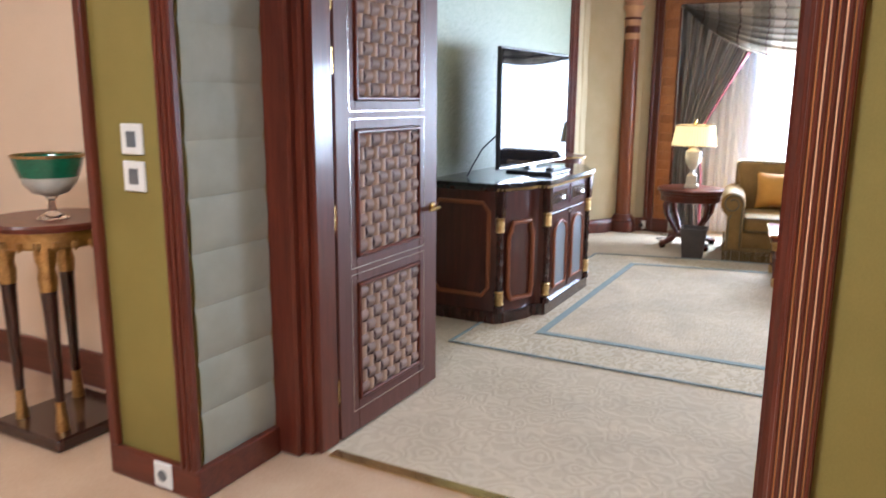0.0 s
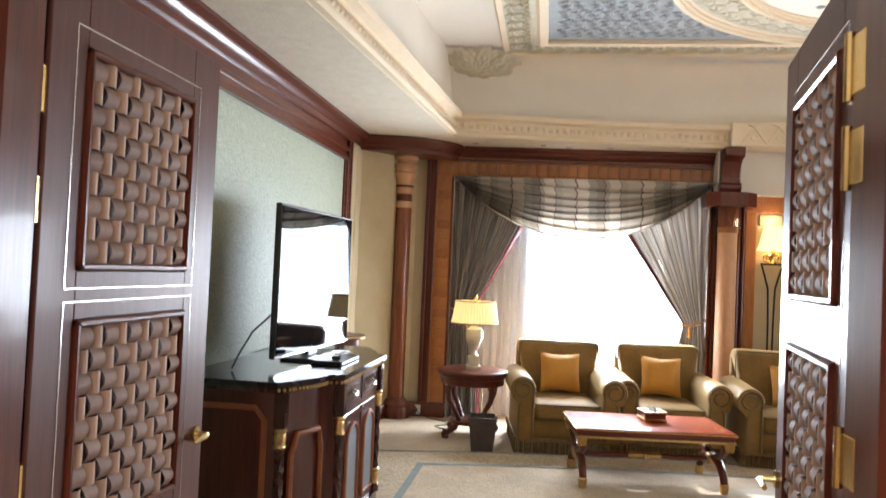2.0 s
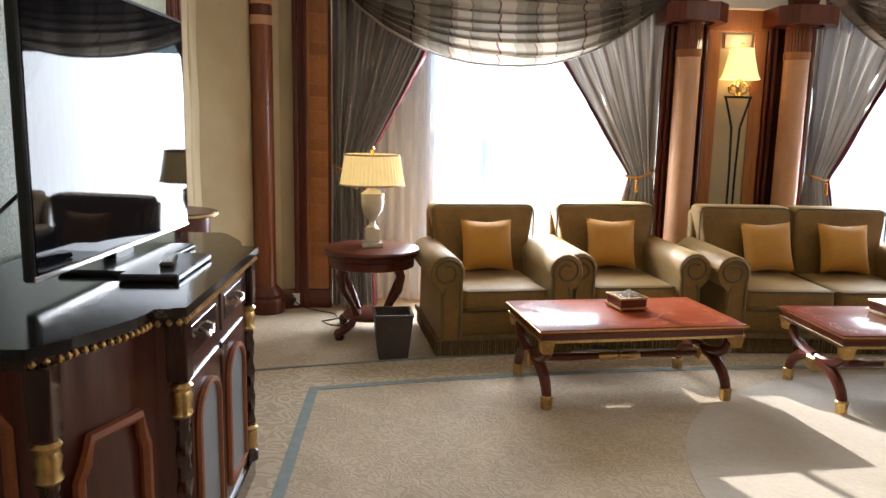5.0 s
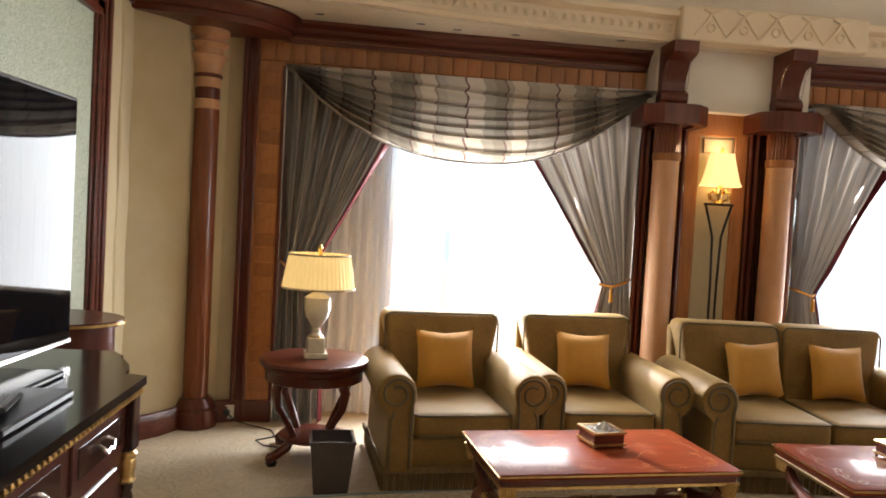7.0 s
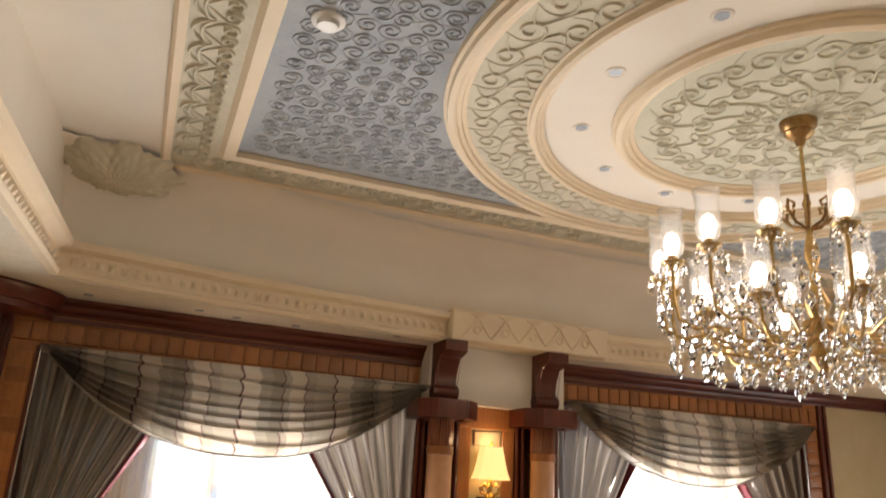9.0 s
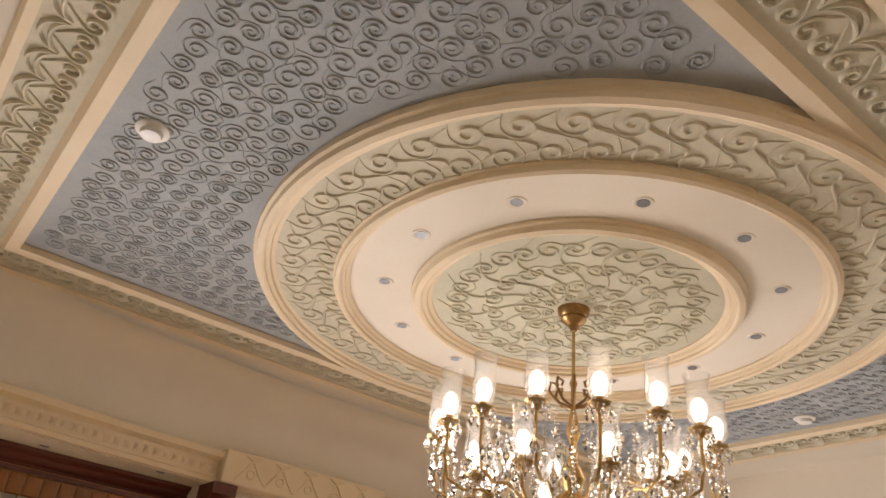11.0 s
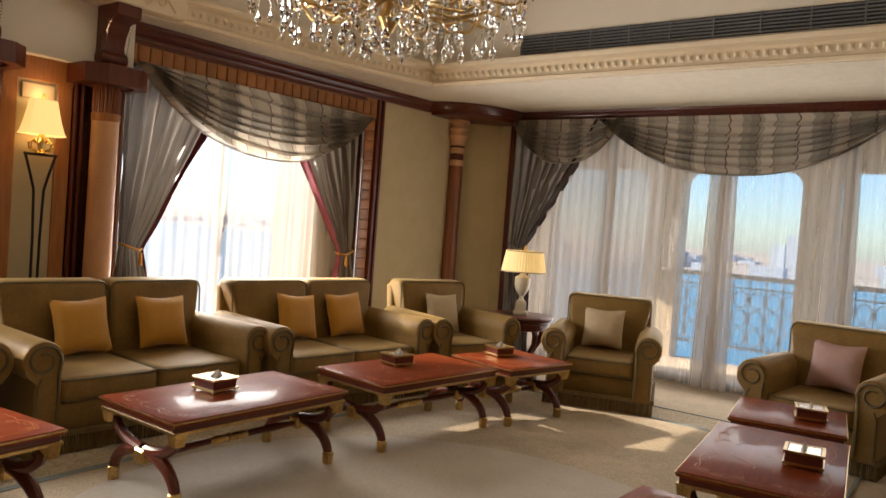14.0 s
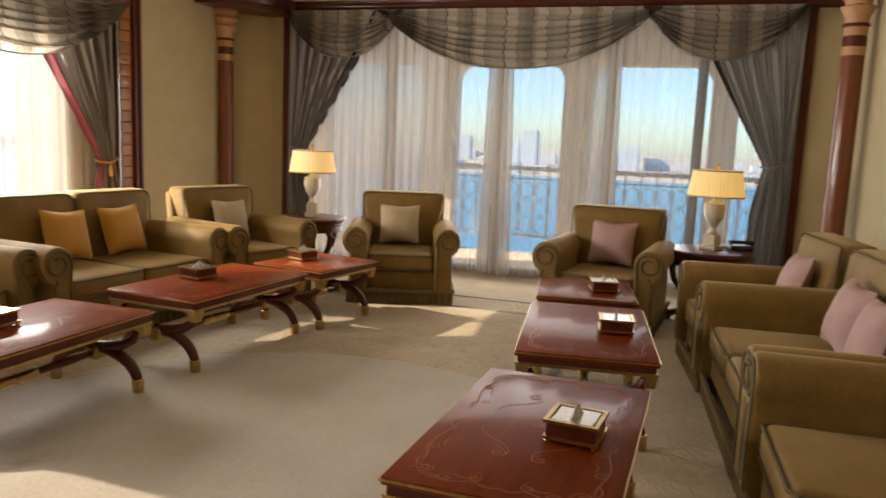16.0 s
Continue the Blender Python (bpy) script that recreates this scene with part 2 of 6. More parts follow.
sofa_cloth.node_tree.nodes["Principled BSDF"].inputs["Specular IOR Level"].default_value = 0.25
piping_cloth = mottled("piping_cloth", (0.1, 0.07, 0.03), (0.15, 0.11, 0.05), rough=0.8)
fringe_cloth = mottled("fringe_cloth", (0.1, 0.065, 0.02), (0.2, 0.13, 0.05), scale=30, rough=0.9, stretch=(1, 1, 0.1))
amber_cloth = mottled("amber_cloth", (0.46, 0.205, 0.015), (0.56, 0.265, 0.028), scale=9, rough=0.7, fine=200, sheen=0.3)
sand_cloth = mottled("sand_cloth", (0.42, 0.31, 0.18), (0.52, 0.4, 0.25), scale=9, rough=0.75, fine=200)
mauve_cloth = mottled("mauve_cloth", (0.4, 0.24, 0.22), (0.5, 0.32, 0.3), scale=9, rough=0.75, fine=200)
red_trim = mottled("red_trim", (0.13, 0.014, 0.022), (0.2, 0.025, 0.036), rough=0.7)
white_plaster = mottled("white_plaster", (0.74, 0.67, 0.57), (0.8, 0.74, 0.64), scale=2, rough=0.85)
textured_plaster = mottled("textured_plaster", (0.62, 0.54, 0.42), (0.74, 0.66, 0.54), scale=12, rough=0.9, fine=45, relief=0.7)
cream_moulding = mottled("cream_moulding", (0.74, 0.6, 0.42), (0.8, 0.68, 0.5), scale=4, rough=0.7)
blue_relief = mottled("blue_relief", (0.29, 0.32, 0.34), (0.39, 0.41, 0.42), scale=5, rough=0.7, fine=60, relief=0.3)
scroll_relief = mottled("scroll_relief", (0.52, 0.48, 0.36), (0.64, 0.59, 0.46), scale=9, rough=0.75, fine=50, relief=0.4)
sage_relief = mottled("sage_relief", (0.47, 0.46, 0.35), (0.57, 0.54, 0.42), scale=5, rough=0.75, fine=50, relief=0.3)
white_plastic = mottled("white_plastic", (0.7, 0.68, 0.63), (0.76, 0.74, 0.7), rough=0.4, relief=0.02)
black_plastic = mottled("black_plastic", (0.01, 0.01, 0.011), (0.02, 0.02, 0.022), rough=0.3, relief=0.03)
grey_metal = mottled("grey_metal", (0.16, 0.17, 0.18), (0.22, 0.23, 0.25), rough=0.45, metal=0.5)
aged_gilt = mottled("aged_gilt", (0.2, 0.11, 0.045), (0.45, 0.28, 0.12), scale=25, rough=0.35, metal=1.0, relief=0.2)
bin_leather = mottled("bin_leather", (0.045, 0.034, 0.03), (0.075, 0.057, 0.05), scale=20, rough=0.55)
lamp_stone = mottled("lamp_stone", (0.5, 0.44, 0.32), (0.66, 0.6, 0.48), scale=12, rough=0.35, coat=0.3)
marble_floor = mottled("marble_floor", (0.52, 0.35, 0.22), (0.64, 0.46, 0.31), scale=2.5, rough=0.16, relief=0.02, coat=0.4, vary=0.06)
sheer = veil("sheer", (0.86, 0.82, 0.77), 0.54)
sheer_clear = veil("sheer_clear", (0.86, 0.84, 0.82), 0.68)
sheer_thick = veil("sheer_thick", (0.82, 0.77, 0.72), 0.2)
# copy of the gathered sheer with cool daylight put into its colour
sheer_cool_light = veil("sheer_cool_light", (0.86, 0.85, 0.9), 0.25)
crystal = glassy("crystal", (1, 1, 1), 0.0, 1.55)
green_glass = mottled("green_glass", (0.004, 0.1, 0.05), (0.012, 0.2, 0.1), scale=14, rough=0.12, relief=0.3, coat=0.5)
milk_glass = mottled("milk_glass", (0.45, 0.5, 0.46), (0.7, 0.72, 0.68), scale=18, rough=0.2, relief=0.3, coat=0.4)
pane = pane_glass("pane")
screen = mottled("screen", (0.004, 0.004, 0.005), (0.006, 0.006, 0.008), rough=0.03, relief=0.0, spec=0.06)
bulb = glow("bulb", (1.0, 0.9, 0.78), 1.5)
downlight = glow("downlight", (1.0, 0.85, 0.65), 2.0)
plaid_cloth = plaid("plaid_cloth", (
    [(0.0, (0.45, 0.39, 0.31)), (0.2, (0.15, 0.08, 0.07)), (0.225, (0.55, 0.47, 0.375)), (0.4, (0.33, 0.285, 0.22)), (0.52, (0.25, 0.215, 0.165)), (0.64, (0.16, 0.09, 0.08)), (0.66, (0.36, 0.31, 0.24)), (0.72, (0.55, 0.47, 0.375)), (0.88, (0.24, 0.18, 0.15)), (0.9, (0.38, 0.33, 0.26))],
    [(0.0, (0.98, 0.98, 0.98)), (0.5, (0.93, 0.93, 0.92))]), 0.32)
stripe_cloth = plaid("stripe_cloth", (
    [(0.0, (0.39, 0.36, 0.33)), (0.3, (0.52, 0.48, 0.43)), (0.5, (0.3, 0.285, 0.265)), (0.62, (0.47, 0.435, 0.385)), (0.85, (0.21, 0.165, 0.15))],
    [(0.0, (0.9, 0.9, 0.9)), (0.5, (0.86, 0.86, 0.86))]), 0.42)

# ---- mesh helpers ----


def box(bm, x0, x1, y0, y1, z0, z1, b=0.0, seg=1):
    vs = [bm.verts.new((x, y, z)) for z in (z0, z1) for y in (y0, y1) for x in (x0, x1)]
    fs = [bm.faces.new([vs[i] for i in q]) for q in ((0, 2, 3, 1), (4, 5, 7, 6), (0, 1, 5, 4), (2, 6, 7, 3), (0, 4, 6, 2), (1, 3, 7, 5))]
    if b:
        es = list({e for f in fs for e in f.edges})
        bmesh.ops.bevel(bm, geom=es, offset=b, segments=seg, affect='EDGES', profile=0.5)
    return vs


def lathe(bm, prof, c=(0, 0, 0), n=20, cap=True):
    """prof: (radius, height) pairs, turned about z."""
    rings = []
    for r, z in prof:
        rings.append([bm.verts.new((c[0] + r * math.cos(2 * math.pi * i / n), c[1] + r * math.sin(2 * math.pi * i / n), c[2] + z)) for i in range(n)])
    for a, b in zip(rings, rings[1:]):
        for i in range(n):
            bm.faces.new((a[i], a[(i + 1) % n], b[(i + 1) % n], b[i]))
    if cap:
        bm.faces.new(list(reversed(rings[0])))
        bm.faces.new(rings[-1])


def tube(bm, pts, radii, n=8, flat=1.0):
    """A round rod along pts; radii one or a list."""
    pts = [Vector(p) for p in pts]
    if not isinstance(radii, (list, tuple)):
        radii = [radii] * len(pts)
    rings, side = [], None
    for i, p in enumerate(pts):
        d = (pts[min(i + 1, len(pts) - 1)] - pts[max(i - 1, 0)]).normalized()
        if side is None:
            side = d.orthogonal().normalized()
        side = (side - d * side.dot(d)).normalized()
        other = d.cross(side)
        rings.append([bm.verts.new(p + (side * math.cos(a) * flat + other * math.sin(a)) * radii[i]) for a in (2 * math.pi * k / n for k in range(n))])
    for a, b in zip(rings, rings[1:]):
        for i in range(n):
            bm.faces.new((a[i], a[(i + 1) % n], b[(i + 1) % n], b[i]))
    bm.faces.new(list(reversed(rings[0])))
    bm.faces.new(rings[-1])


def sweep(bm, path, prof, closed=False):
    """A moulding: prof (outwards to the path's left, up) carried along a level path with mitred corners."""
    pts = [Vector(p) for p in path]
    n, rings = len(pts), []
    for i, p in enumerate(pts):
        a = pts[i - 1] if (i or closed) else None
        b = pts[(i + 1) % n] if (i < n - 1 or closed) else None
        da = (p - a).normalized() if a is not None else (b - p).normalized()
        db = (b - p).normalized() if b is not None else da
        na, nb = Vector((-da.y, da.x, 0)), Vector((-db.y, db.x, 0))
        m = (na + nb).normalized()
        m = m / max(0.3, m.dot(na))
        rings.append([bm.verts.new(p + m * u + Vector((0, 0, v))) for u, v in prof])
    k = len(prof)
    loops = list(zip(rings, rings[1:])) + ([(rings[-1], rings[0])] if closed else [])
    for a, b in loops:
        for i in range(k):
            bm.faces.new((a[i], b[i], b[(i + 1) % k], a[(i + 1) % k]))
    if not closed:
        bm.faces.new(rings[0])
        bm.faces.new(list(reversed(rings[-1])))


def grid(bm, fn, nu, nv, uv=None):
    """A sheet: fn(u, v) gives a point, uv(u, v) its place in the pattern."""
    vs = [[bm.verts.new(fn(i / nu, j / nv)) for i in range(nu + 1)] for j in range(nv + 1)]
    lay = bm.loops.layers.uv.verify() if uv else None
    for j in range(nv):
        for i in range(nu):
            f = bm.faces.new((vs[j][i], vs[j][i + 1], vs[j + 1][i + 1], vs[j + 1][i]))
            if uv:
                for l, (a, b) in zip(f.loops, ((i, j), (i + 1, j), (i + 1, j + 1), (i, j + 1))):
                    l[lay].uv = uv(a / nu, b / nv)
    return vs


def prism(bm, outline, z0, z1):
    a = [bm.verts.new((x, y, z0)) for x, y in outline]
    b = [bm.verts.new((x, y, z1)) for x, y in outline]
    n = len(outline)
    for i in range(n):
        bm.faces.new((a[i], a[(i + 1) % n], b[(i + 1) % n], b[i]))
    bm.faces.new(list(reversed(a)))
    bm.faces.new(b)


def mesh_of(name, bm, material, sharp=35):
    bmesh.ops.recalc_face_normals(bm, faces=bm.faces)
    me = bpy.data.meshes.new(name)
    bm.to_mesh(me)
    bm.free()
    me.materials.append(material)
    for p in me.polygons:
        p.use_smooth = True
    me.set_sharp_from_angle(angle=radians(sharp))
    return me


def part(name, bm, material, parent=None, label="", sharp=35):
    ob = new(name, mesh_of(name, bm, material, sharp))
    ob.parent = parent
    return tagged(ob, label)


def share(name, me, parent, m):
    """Another piece on the same mesh."""
    ob = new(name, me)
    ob.parent = parent
    ob.matrix_basis = m
    return ob


def thing(name, label, category, m=None, group="", kind=""):
    ob = new(name)
    ob.empty_display_size = 0.1
    if m is not None:
        ob.matrix_basis = m
    return tagged(ob, label, category, group, kind)


def made(fn, *args, **kw):
    bm = bmesh.new()
    fn(bm, *args, **kw)
    return bm


def boxed(*args, **kw):
    return made(box, *args, **kw)


def turned(*args, **kw):
    return made(lathe, *args, **kw)


def setting(name, bm, material, label, sharp=35):
    return tagged(part(name, bm, material, None, label, sharp), kind="structure")

# ---- the large structure ----
XL, XR, YB, XC = -3.3, 6.3, 4.35, 1.13
W1, W2 = (-2.4, 0.36), (1.58, 4.3)
SOFFIT, CROWN, HEAD, CEIL = 2.95, 2.83, 2.62, 3.75


def yw(x):
    """The slightly bowed window wall's inner face."""
    return 11.0 - 0.01 * (x - XC) ** 2


def yc(x):
    """The bowed edge of the raised ceiling."""
    return 10.68 - 0.04 * (x - XC) ** 2


def steps(a, b, n):
    return [a + (b - a) * i / n for i in range(n + 1)]


carpet = damask("carpet", (0.59, 0.48, 0.345), (0.635, 0.525, 0.38), 7.0, rough=0.95, relief=0.25, patches=0.16)
carpet_field = damask("carpet_field", (0.53, 0.42, 0.285), (0.605, 0.495, 0.36), 11.0, rough=0.95, relief=0.3, patches=0.22)
carpet_border = damask("carpet_border", (0.525, 0.42, 0.285), (0.64, 0.54, 0.395), 7.5, rough=0.95, relief=0.3, patches=0.15)
carpet_pale = mottled("carpet_pale", (0.47, 0.41, 0.335), (0.61, 0.55, 0.47), scale=1.6, rough=0.95, fine=45, relief=0.8)
carpet_line = mottled("carpet_line", (0.19, 0.245, 0.25), (0.31, 0.345, 0.33), scale=20, rough=0.95, fine=80)
setting("floor", boxed(-3.6, 6.6, 4.28, 11.3, -0.2, 0.0), carpet, "patterned beige fitted carpet of the salon")
setting("floor_entry", boxed(-6.0, 3.0, -1.5, 4.28, -0.2, -0.002), marble_floor, "polished tan marble floor of the entry")
setting("trim", boxed(-2.5, -0.78, 4.25, 4.31, 0.0, 0.006), brass, "brass threshold strip between marble and carpet")


def rug_edge(inset, n=24):
    x0, x1, y0 = -2.78 + inset, 5.05 - inset, 5.92 + inset
    top = [(x, 9.72 - inset * 0.95 - 0.035 * (x - XC) ** 2) for x in steps(x1, x0, n)]
    return [(x0, y0), (x1, y0)] + top


setting("carpet_border", made(prism, rug_edge(0.0), 0.0, 0.003), carpet_border, "wide scroll-patterned carpet border in cream and tan")
setting("carpet_field", made(prism, rug_edge(0.46), 0.0, 0.006), carpet_field, "plain beige carpet field inside the border")
for inset, w in ((0.0, 0.02), (0.44, 0.055)):
    bm = bmesh.new()
    sweep(bm, [(x, y, 0.0) for x, y in rug_edge(inset)], [(0, 0), (w, 0), (w, 0.009), (0, 0.009)], closed=True)
    setting("carpet_line", bm, carpet_line, "thin blue-grey woven line framing the carpet")
setting("carpet_medallion", turned([(1.68, 0.0), (1.68, 0.0085)], (XC, 7.45, 0), 64), carpet_pale, "paler round carpet medallion below the chandelier")

# walls
setting("wall_west", boxed(XL - 0.2, XL, YB - 0.2, 11.3, 0, 3.0), beige_cloth, "fabric-covered wall behind the television")
for name, a, b in (("wall_north_1", XL - 0.2, -2.62), ("wall_north_2", W1[1], W2[0]), ("wall_north_3", 4.5, XR + 0.2)):
    bm = bmesh.new()
    prism(bm, [(x, yw(x)) for x in steps(a, b, 6)] + [(b, 11.35), (a, 11.35)], 0, 3.0)
    setting(name, bm, beige_cloth, "cream fabric-covered wall beside the windows")
for k, (a, b) in enumerate(((-2.62, W1[1]), (W2[0], 4.5))):
    bm = bmesh.new()
    prism(bm, [(x, yw(x)) for x in steps(a, b, 6)] + [(b, 11.35), (a, 11.35)], HEAD, 3.0)
    setting("wall_head_%d" % (k + 1), bm, beige_cloth, "wall above the curtained window")
    bm = bmesh.new()
    e = (-2.62, W1[0]) if k == 0 else (W2[1], 4.5)
    box(bm, *e, yw(e[0]) + 0.02, 11.35, 0, HEAD)
    setting("wall_side_%d" % (k + 1), bm, beige_cloth, "wall strip behind the window surround")
bm = bmesh.new()
box(bm, XR, XR + 0.2, 10.18, 11.3, 0, 3.0)
box(bm, XR, XR + 0.2, YB - 0.2, 4.68, 0, 3.0)
box(bm, XR, XR + 0.2, 4.68, 10.18, 2.86, 3.0)
setting("wall_east", bm, beige_cloth, "cream wall around the wide balcony window")
D0, D1, DH = -2.53, -0.757, 2.3
bm = bmesh.new()
box(bm, XL - 0.2, D0 - 0.05, YB - 0.1, YB, 0, 3.0)
box(bm, D1 + 0.05, XR + 0.2, YB - 0.1, YB, 0, 3.0)
box(bm, D0 - 0.05, D1 + 0.05, YB - 0.1, YB, DH + 0.05, 3.0)
setting("wall_south", bm, beige_cloth, "wall with the double door")
bm = bmesh.new()
prism(bm, [(XL, 10.25), (-3.1, 10.45), (-2.95, 10.75), (-2.8, yw(-2.8)), (XL, yw(-2.8))], 0, 2.9)
setting("wall_corner_1", bm, beige_cloth, "rounded upholstered corner behind the column")
bm = bmesh.new()
prism(bm, [(5.7, yw(5.7)), (5.95, 10.8), (6.15, 10.55), (XR, 10.4), (XR, yw(5.7))], 0, 2.9)
setting("wall_corner_2", bm, beige_cloth, "rounded upholstered corner behind the column")

# entry hall
bm = bmesh.new()
box(bm, -3.2, -2.735, 3.72, YB - 0.1, 0, 3.0)
setting("wall_entry_1", bm, olive_paint, "olive painted wall beside the door recess")
setting("wall_entry_2", boxed(-0.6, 3.0, 3.72, YB - 0.1, 0, 3.0), olive_paint, "olive painted wall beside the door recess")
setting("wall_entry_3", boxed(-2.735, -0.672, 4.05, YB - 0.1, 2.42, 3.0), olive_paint, "olive painted wall above the door recess")
bm = bmesh.new()
box(bm, -6.0, -3.2, 4.3, 4.4, 0, 3.0)
box(bm, -6.1, -6.0, -1.5, 4.4, 0, 3.0)
box(bm, -6.1, 3.1, -1.6, -1.5, 0, 3.0)
box(bm, 3.0, 3.1, -1.5, 4.15, 0, 3.0)
setting("wall_entry_4", bm, cream_paint, "cream painted wall of the entry hall")
setting("ceiling_entry", boxed(-6.1, 3.1, -1.6, 4.16, 2.9, 3.0), white_plaster, "white entry ceiling")
bm = bmesh.new()
box(bm, -3.215, -3.17, 3.685, 3.72, 0.13, 2.9, 0.006)
setting("trim_entry_1", bm, mahogany, "mahogany corner trim on the olive wall")
bm = bmesh.new()
box(bm, -3.22, -2.71, 3.688, 3.72, 0, 0.13, 0.006)
box(bm, -2.74, -2.705, 3.69, 4.17, 0, 0.13, 0.006)
box(bm, -0.705, 3.0, 3.682, 3.72, 0, 0.13, 0.006)
box(bm, -6.0, -3.2, 4.27, 4.3, 0, 0.2, 0.006)
setting("baseboard_entry", bm, mahogany_x, "dark mahogany skirting")


def casing(x0, x1, y0, y1, z0, z1, lines):
    """A fluted casing with pale inlay strings."""
    bm = bmesh.new()
    box(bm, x0, x1, y0, y1, z0, z1, 0.004)
    n = lines
    for i in range(n):
        xa = x0 + (x1 - x0) * (i + 0.5) / n
        tube(bm, [(xa, y0, z0), (xa, y0, z1)], (x1 - x0) / n * 0.4, 8)
    return bm


setting("trim_casing_1", casing(-2.8, -2.715, 3.69, 3.72, 0.13, 2.9, 3), mahogany, "fluted mahogany casing")
bm = bmesh.new()
box(bm, -0.705, -0.67, 3.7, 4.18, 0.0, 2.9, 0.004)
box(bm, -0.7, -0.598, 3.69, 3.72, 0.13, 2.9, 0.004)
for i in range(6):
    xa = -0.69 + 0.0165 * i
    tube(bm, [(xa, 3.69, 0.13), (xa, 3.69, 2.9)], 0.0065, 8)
box(bm, -0.722, -0.67, 4.0, 4.18, 0.0, 2.42, 0.008)
setting("trim_casing_2", bm, mahogany, "fluted mahogany casing lining the recess")
for i in range(5):
    bm = bmesh.new()
    xa = -0.6818 + 0.0165 * i
    box(bm, xa - 0.0022, xa + 0.0022, 3.6835, 3.69, 0.13, 2.9)
    setting("trim_string", bm, pale_wood if i % 2 else honey_wood, "pale inlay string in the casing")
bm = bmesh.new()
box(bm, -2.74, -2.6, 4.17, 4.26, 0, 2.43, 0.012)
box(bm, -2.63, D0 - 0.03, 4.21, YB + 0.02, 0, 2.4, 0.012)
box(bm, -2.57, D0, 4.24, YB + 0.03, 0, DH + 0.04, 0.01)
setting("door_frame_1", bm, mahogany, "polished mahogany door jamb")
bm = bmesh.new()
box(bm, D1, -0.74, 4.24, YB + 0.03, 0, DH + 0.04, 0.01)
box(bm, -0.76, -0.69, 4.2, YB + 0.02, 0, 2.4, 0.012)
box(bm, -0.71, -0.66, 4.17, 4.26, 0, 2.43, 0.012)
setting("door_frame_2", bm, mahogany, "polished mahogany door jamb")
bm = bmesh.new()
box(bm, D0 - 0.03, D1 + 0.04, 4.243, YB + 0.028, DH, 2.35, 0.01)
box(bm, -2.62, -0.7, 4.213, YB + 0.018, 2.335, 2.4, 0.012)
box(bm, -2.73, -0.67, 4.163, 4.256, 2.385, 2.44, 0.012)
setting("door_frame_3", bm, mahogany_x, "polished mahogany door head")
# quilted reveal
quilt = thing("wall_quilted_panel", "padded grey-green fabric panel in horizontal channels", "wall panel", kind="structure")
for i in range(13):
    z0 = 0.13 + i * 0.213
    bm = bmesh.new()

    def puff(u, v, z0=z0):
        s = math.sin(math.pi * v) ** 0.5
        return Vector((-2.733 + 0.01 * s + 0.003 * noise.noise((u * 6, z0 * 3, v * 3)), 3.745 + u * 0.42, z0 + v * 0.213))
    grid(bm, puff, 8, 8)
    part("panel", bm, quilted, quilt)

# ---- ceiling ----
OX0, OX1, OY0, OXS = -2.35, 4.61, 5.35, -2.72
bm = bmesh.new()
prism(bm, [(XL - 0.2, YB - 0.2), (OXS, YB - 0.2), (OXS, OY0), (OX0, 10.2), (OX0, 11.35), (XL - 0.2, 11.35)], SOFFIT, 3.05)
setting("ceiling_soffit", bm, textured_plaster, "textured cream plaster soffit along the television wall")
setting("ceiling_soffit", boxed(OX1, XR + 0.2, YB - 0.2, 11.35, SOFFIT, 3.05), textured_plaster, "textured cream plaster soffit along the balcony")
setting("ceiling_soffit", boxed(OXS, OX1, YB - 0.2, OY0, SOFFIT, 3.05), textured_plaster, "textured cream plaster soffit along the door wall")
bm = bmesh.new()
prism(bm, [(x, yc(x)) for x in steps(OX0, OX1, 24)] + [(OX1, 11.35), (OX0, 11.35)], SOFFIT, 3.05)
setting("ceiling_soffit", bm, textured_plaster, "textured cream plaster soffit along the windows")
ring = [(x, yc(x), 0) for x in steps(OX0, OX1, 24)] + [(OX1, OY0, 0), (OXS, OY0, 0)]
bm = bmesh.new()
sweep(bm, ring, [(0.03, 2.96), (-0.05, 2.955), (-0.06, 2.985), (-0.03, 3.0), (-0.035, 3.11), (-0.1, 3.13), (-0.11, 3.17), (0.03, 3.17)], closed=True)
setting("ceiling_cornice", bm, cream_moulding, "cream plaster cornice with a beaded frieze")
bm = bmesh.new()
for i in range(len(ring)):
    a, b = Vector(ring[i]), Vector(ring[(i + 1) % len(ring)])
    d = (b - a)
    n = max(1, round(d.length / 0.075))
    d = d / n
    out = Vector((-d.y, d.x, 0)).normalized()
    for k in range(n):
        p = a + d * (k + 0.5) - out * 0.035
        u = d.normalized() * 0.022
        vs = [bm.verts.new(p + u * sx - out * 0.016 * oy + Vector((0, 0, 3.055 + 0.03 * sz))) for sx, sz, oy in ((-1, -1, 0), (1, -1, 0), (1, 1, 0), (-1, 1, 0), (0, 0, 1.3))]
        for q in ((0, 1, 4), (1, 2, 4), (2, 3, 4), (3, 0, 4)):
            bm.faces.new([vs[j] for j in q])
setting("ceiling_beading", bm, cream_moulding, "row of small raised beads along the cornice")
# cove over the windows, upright sides elsewhere
bm = bmesh.new()


def cove(u, v):
    x = OX0 - 0.06 + (OX1 - OX0 + 0.12) * u
    a = v * math.pi / 2
    return Vector((x, yc(x) + 0.03 - 0.42 * (1 - math.cos(a)), 3.17 + 0.56 * math.sin(a)))


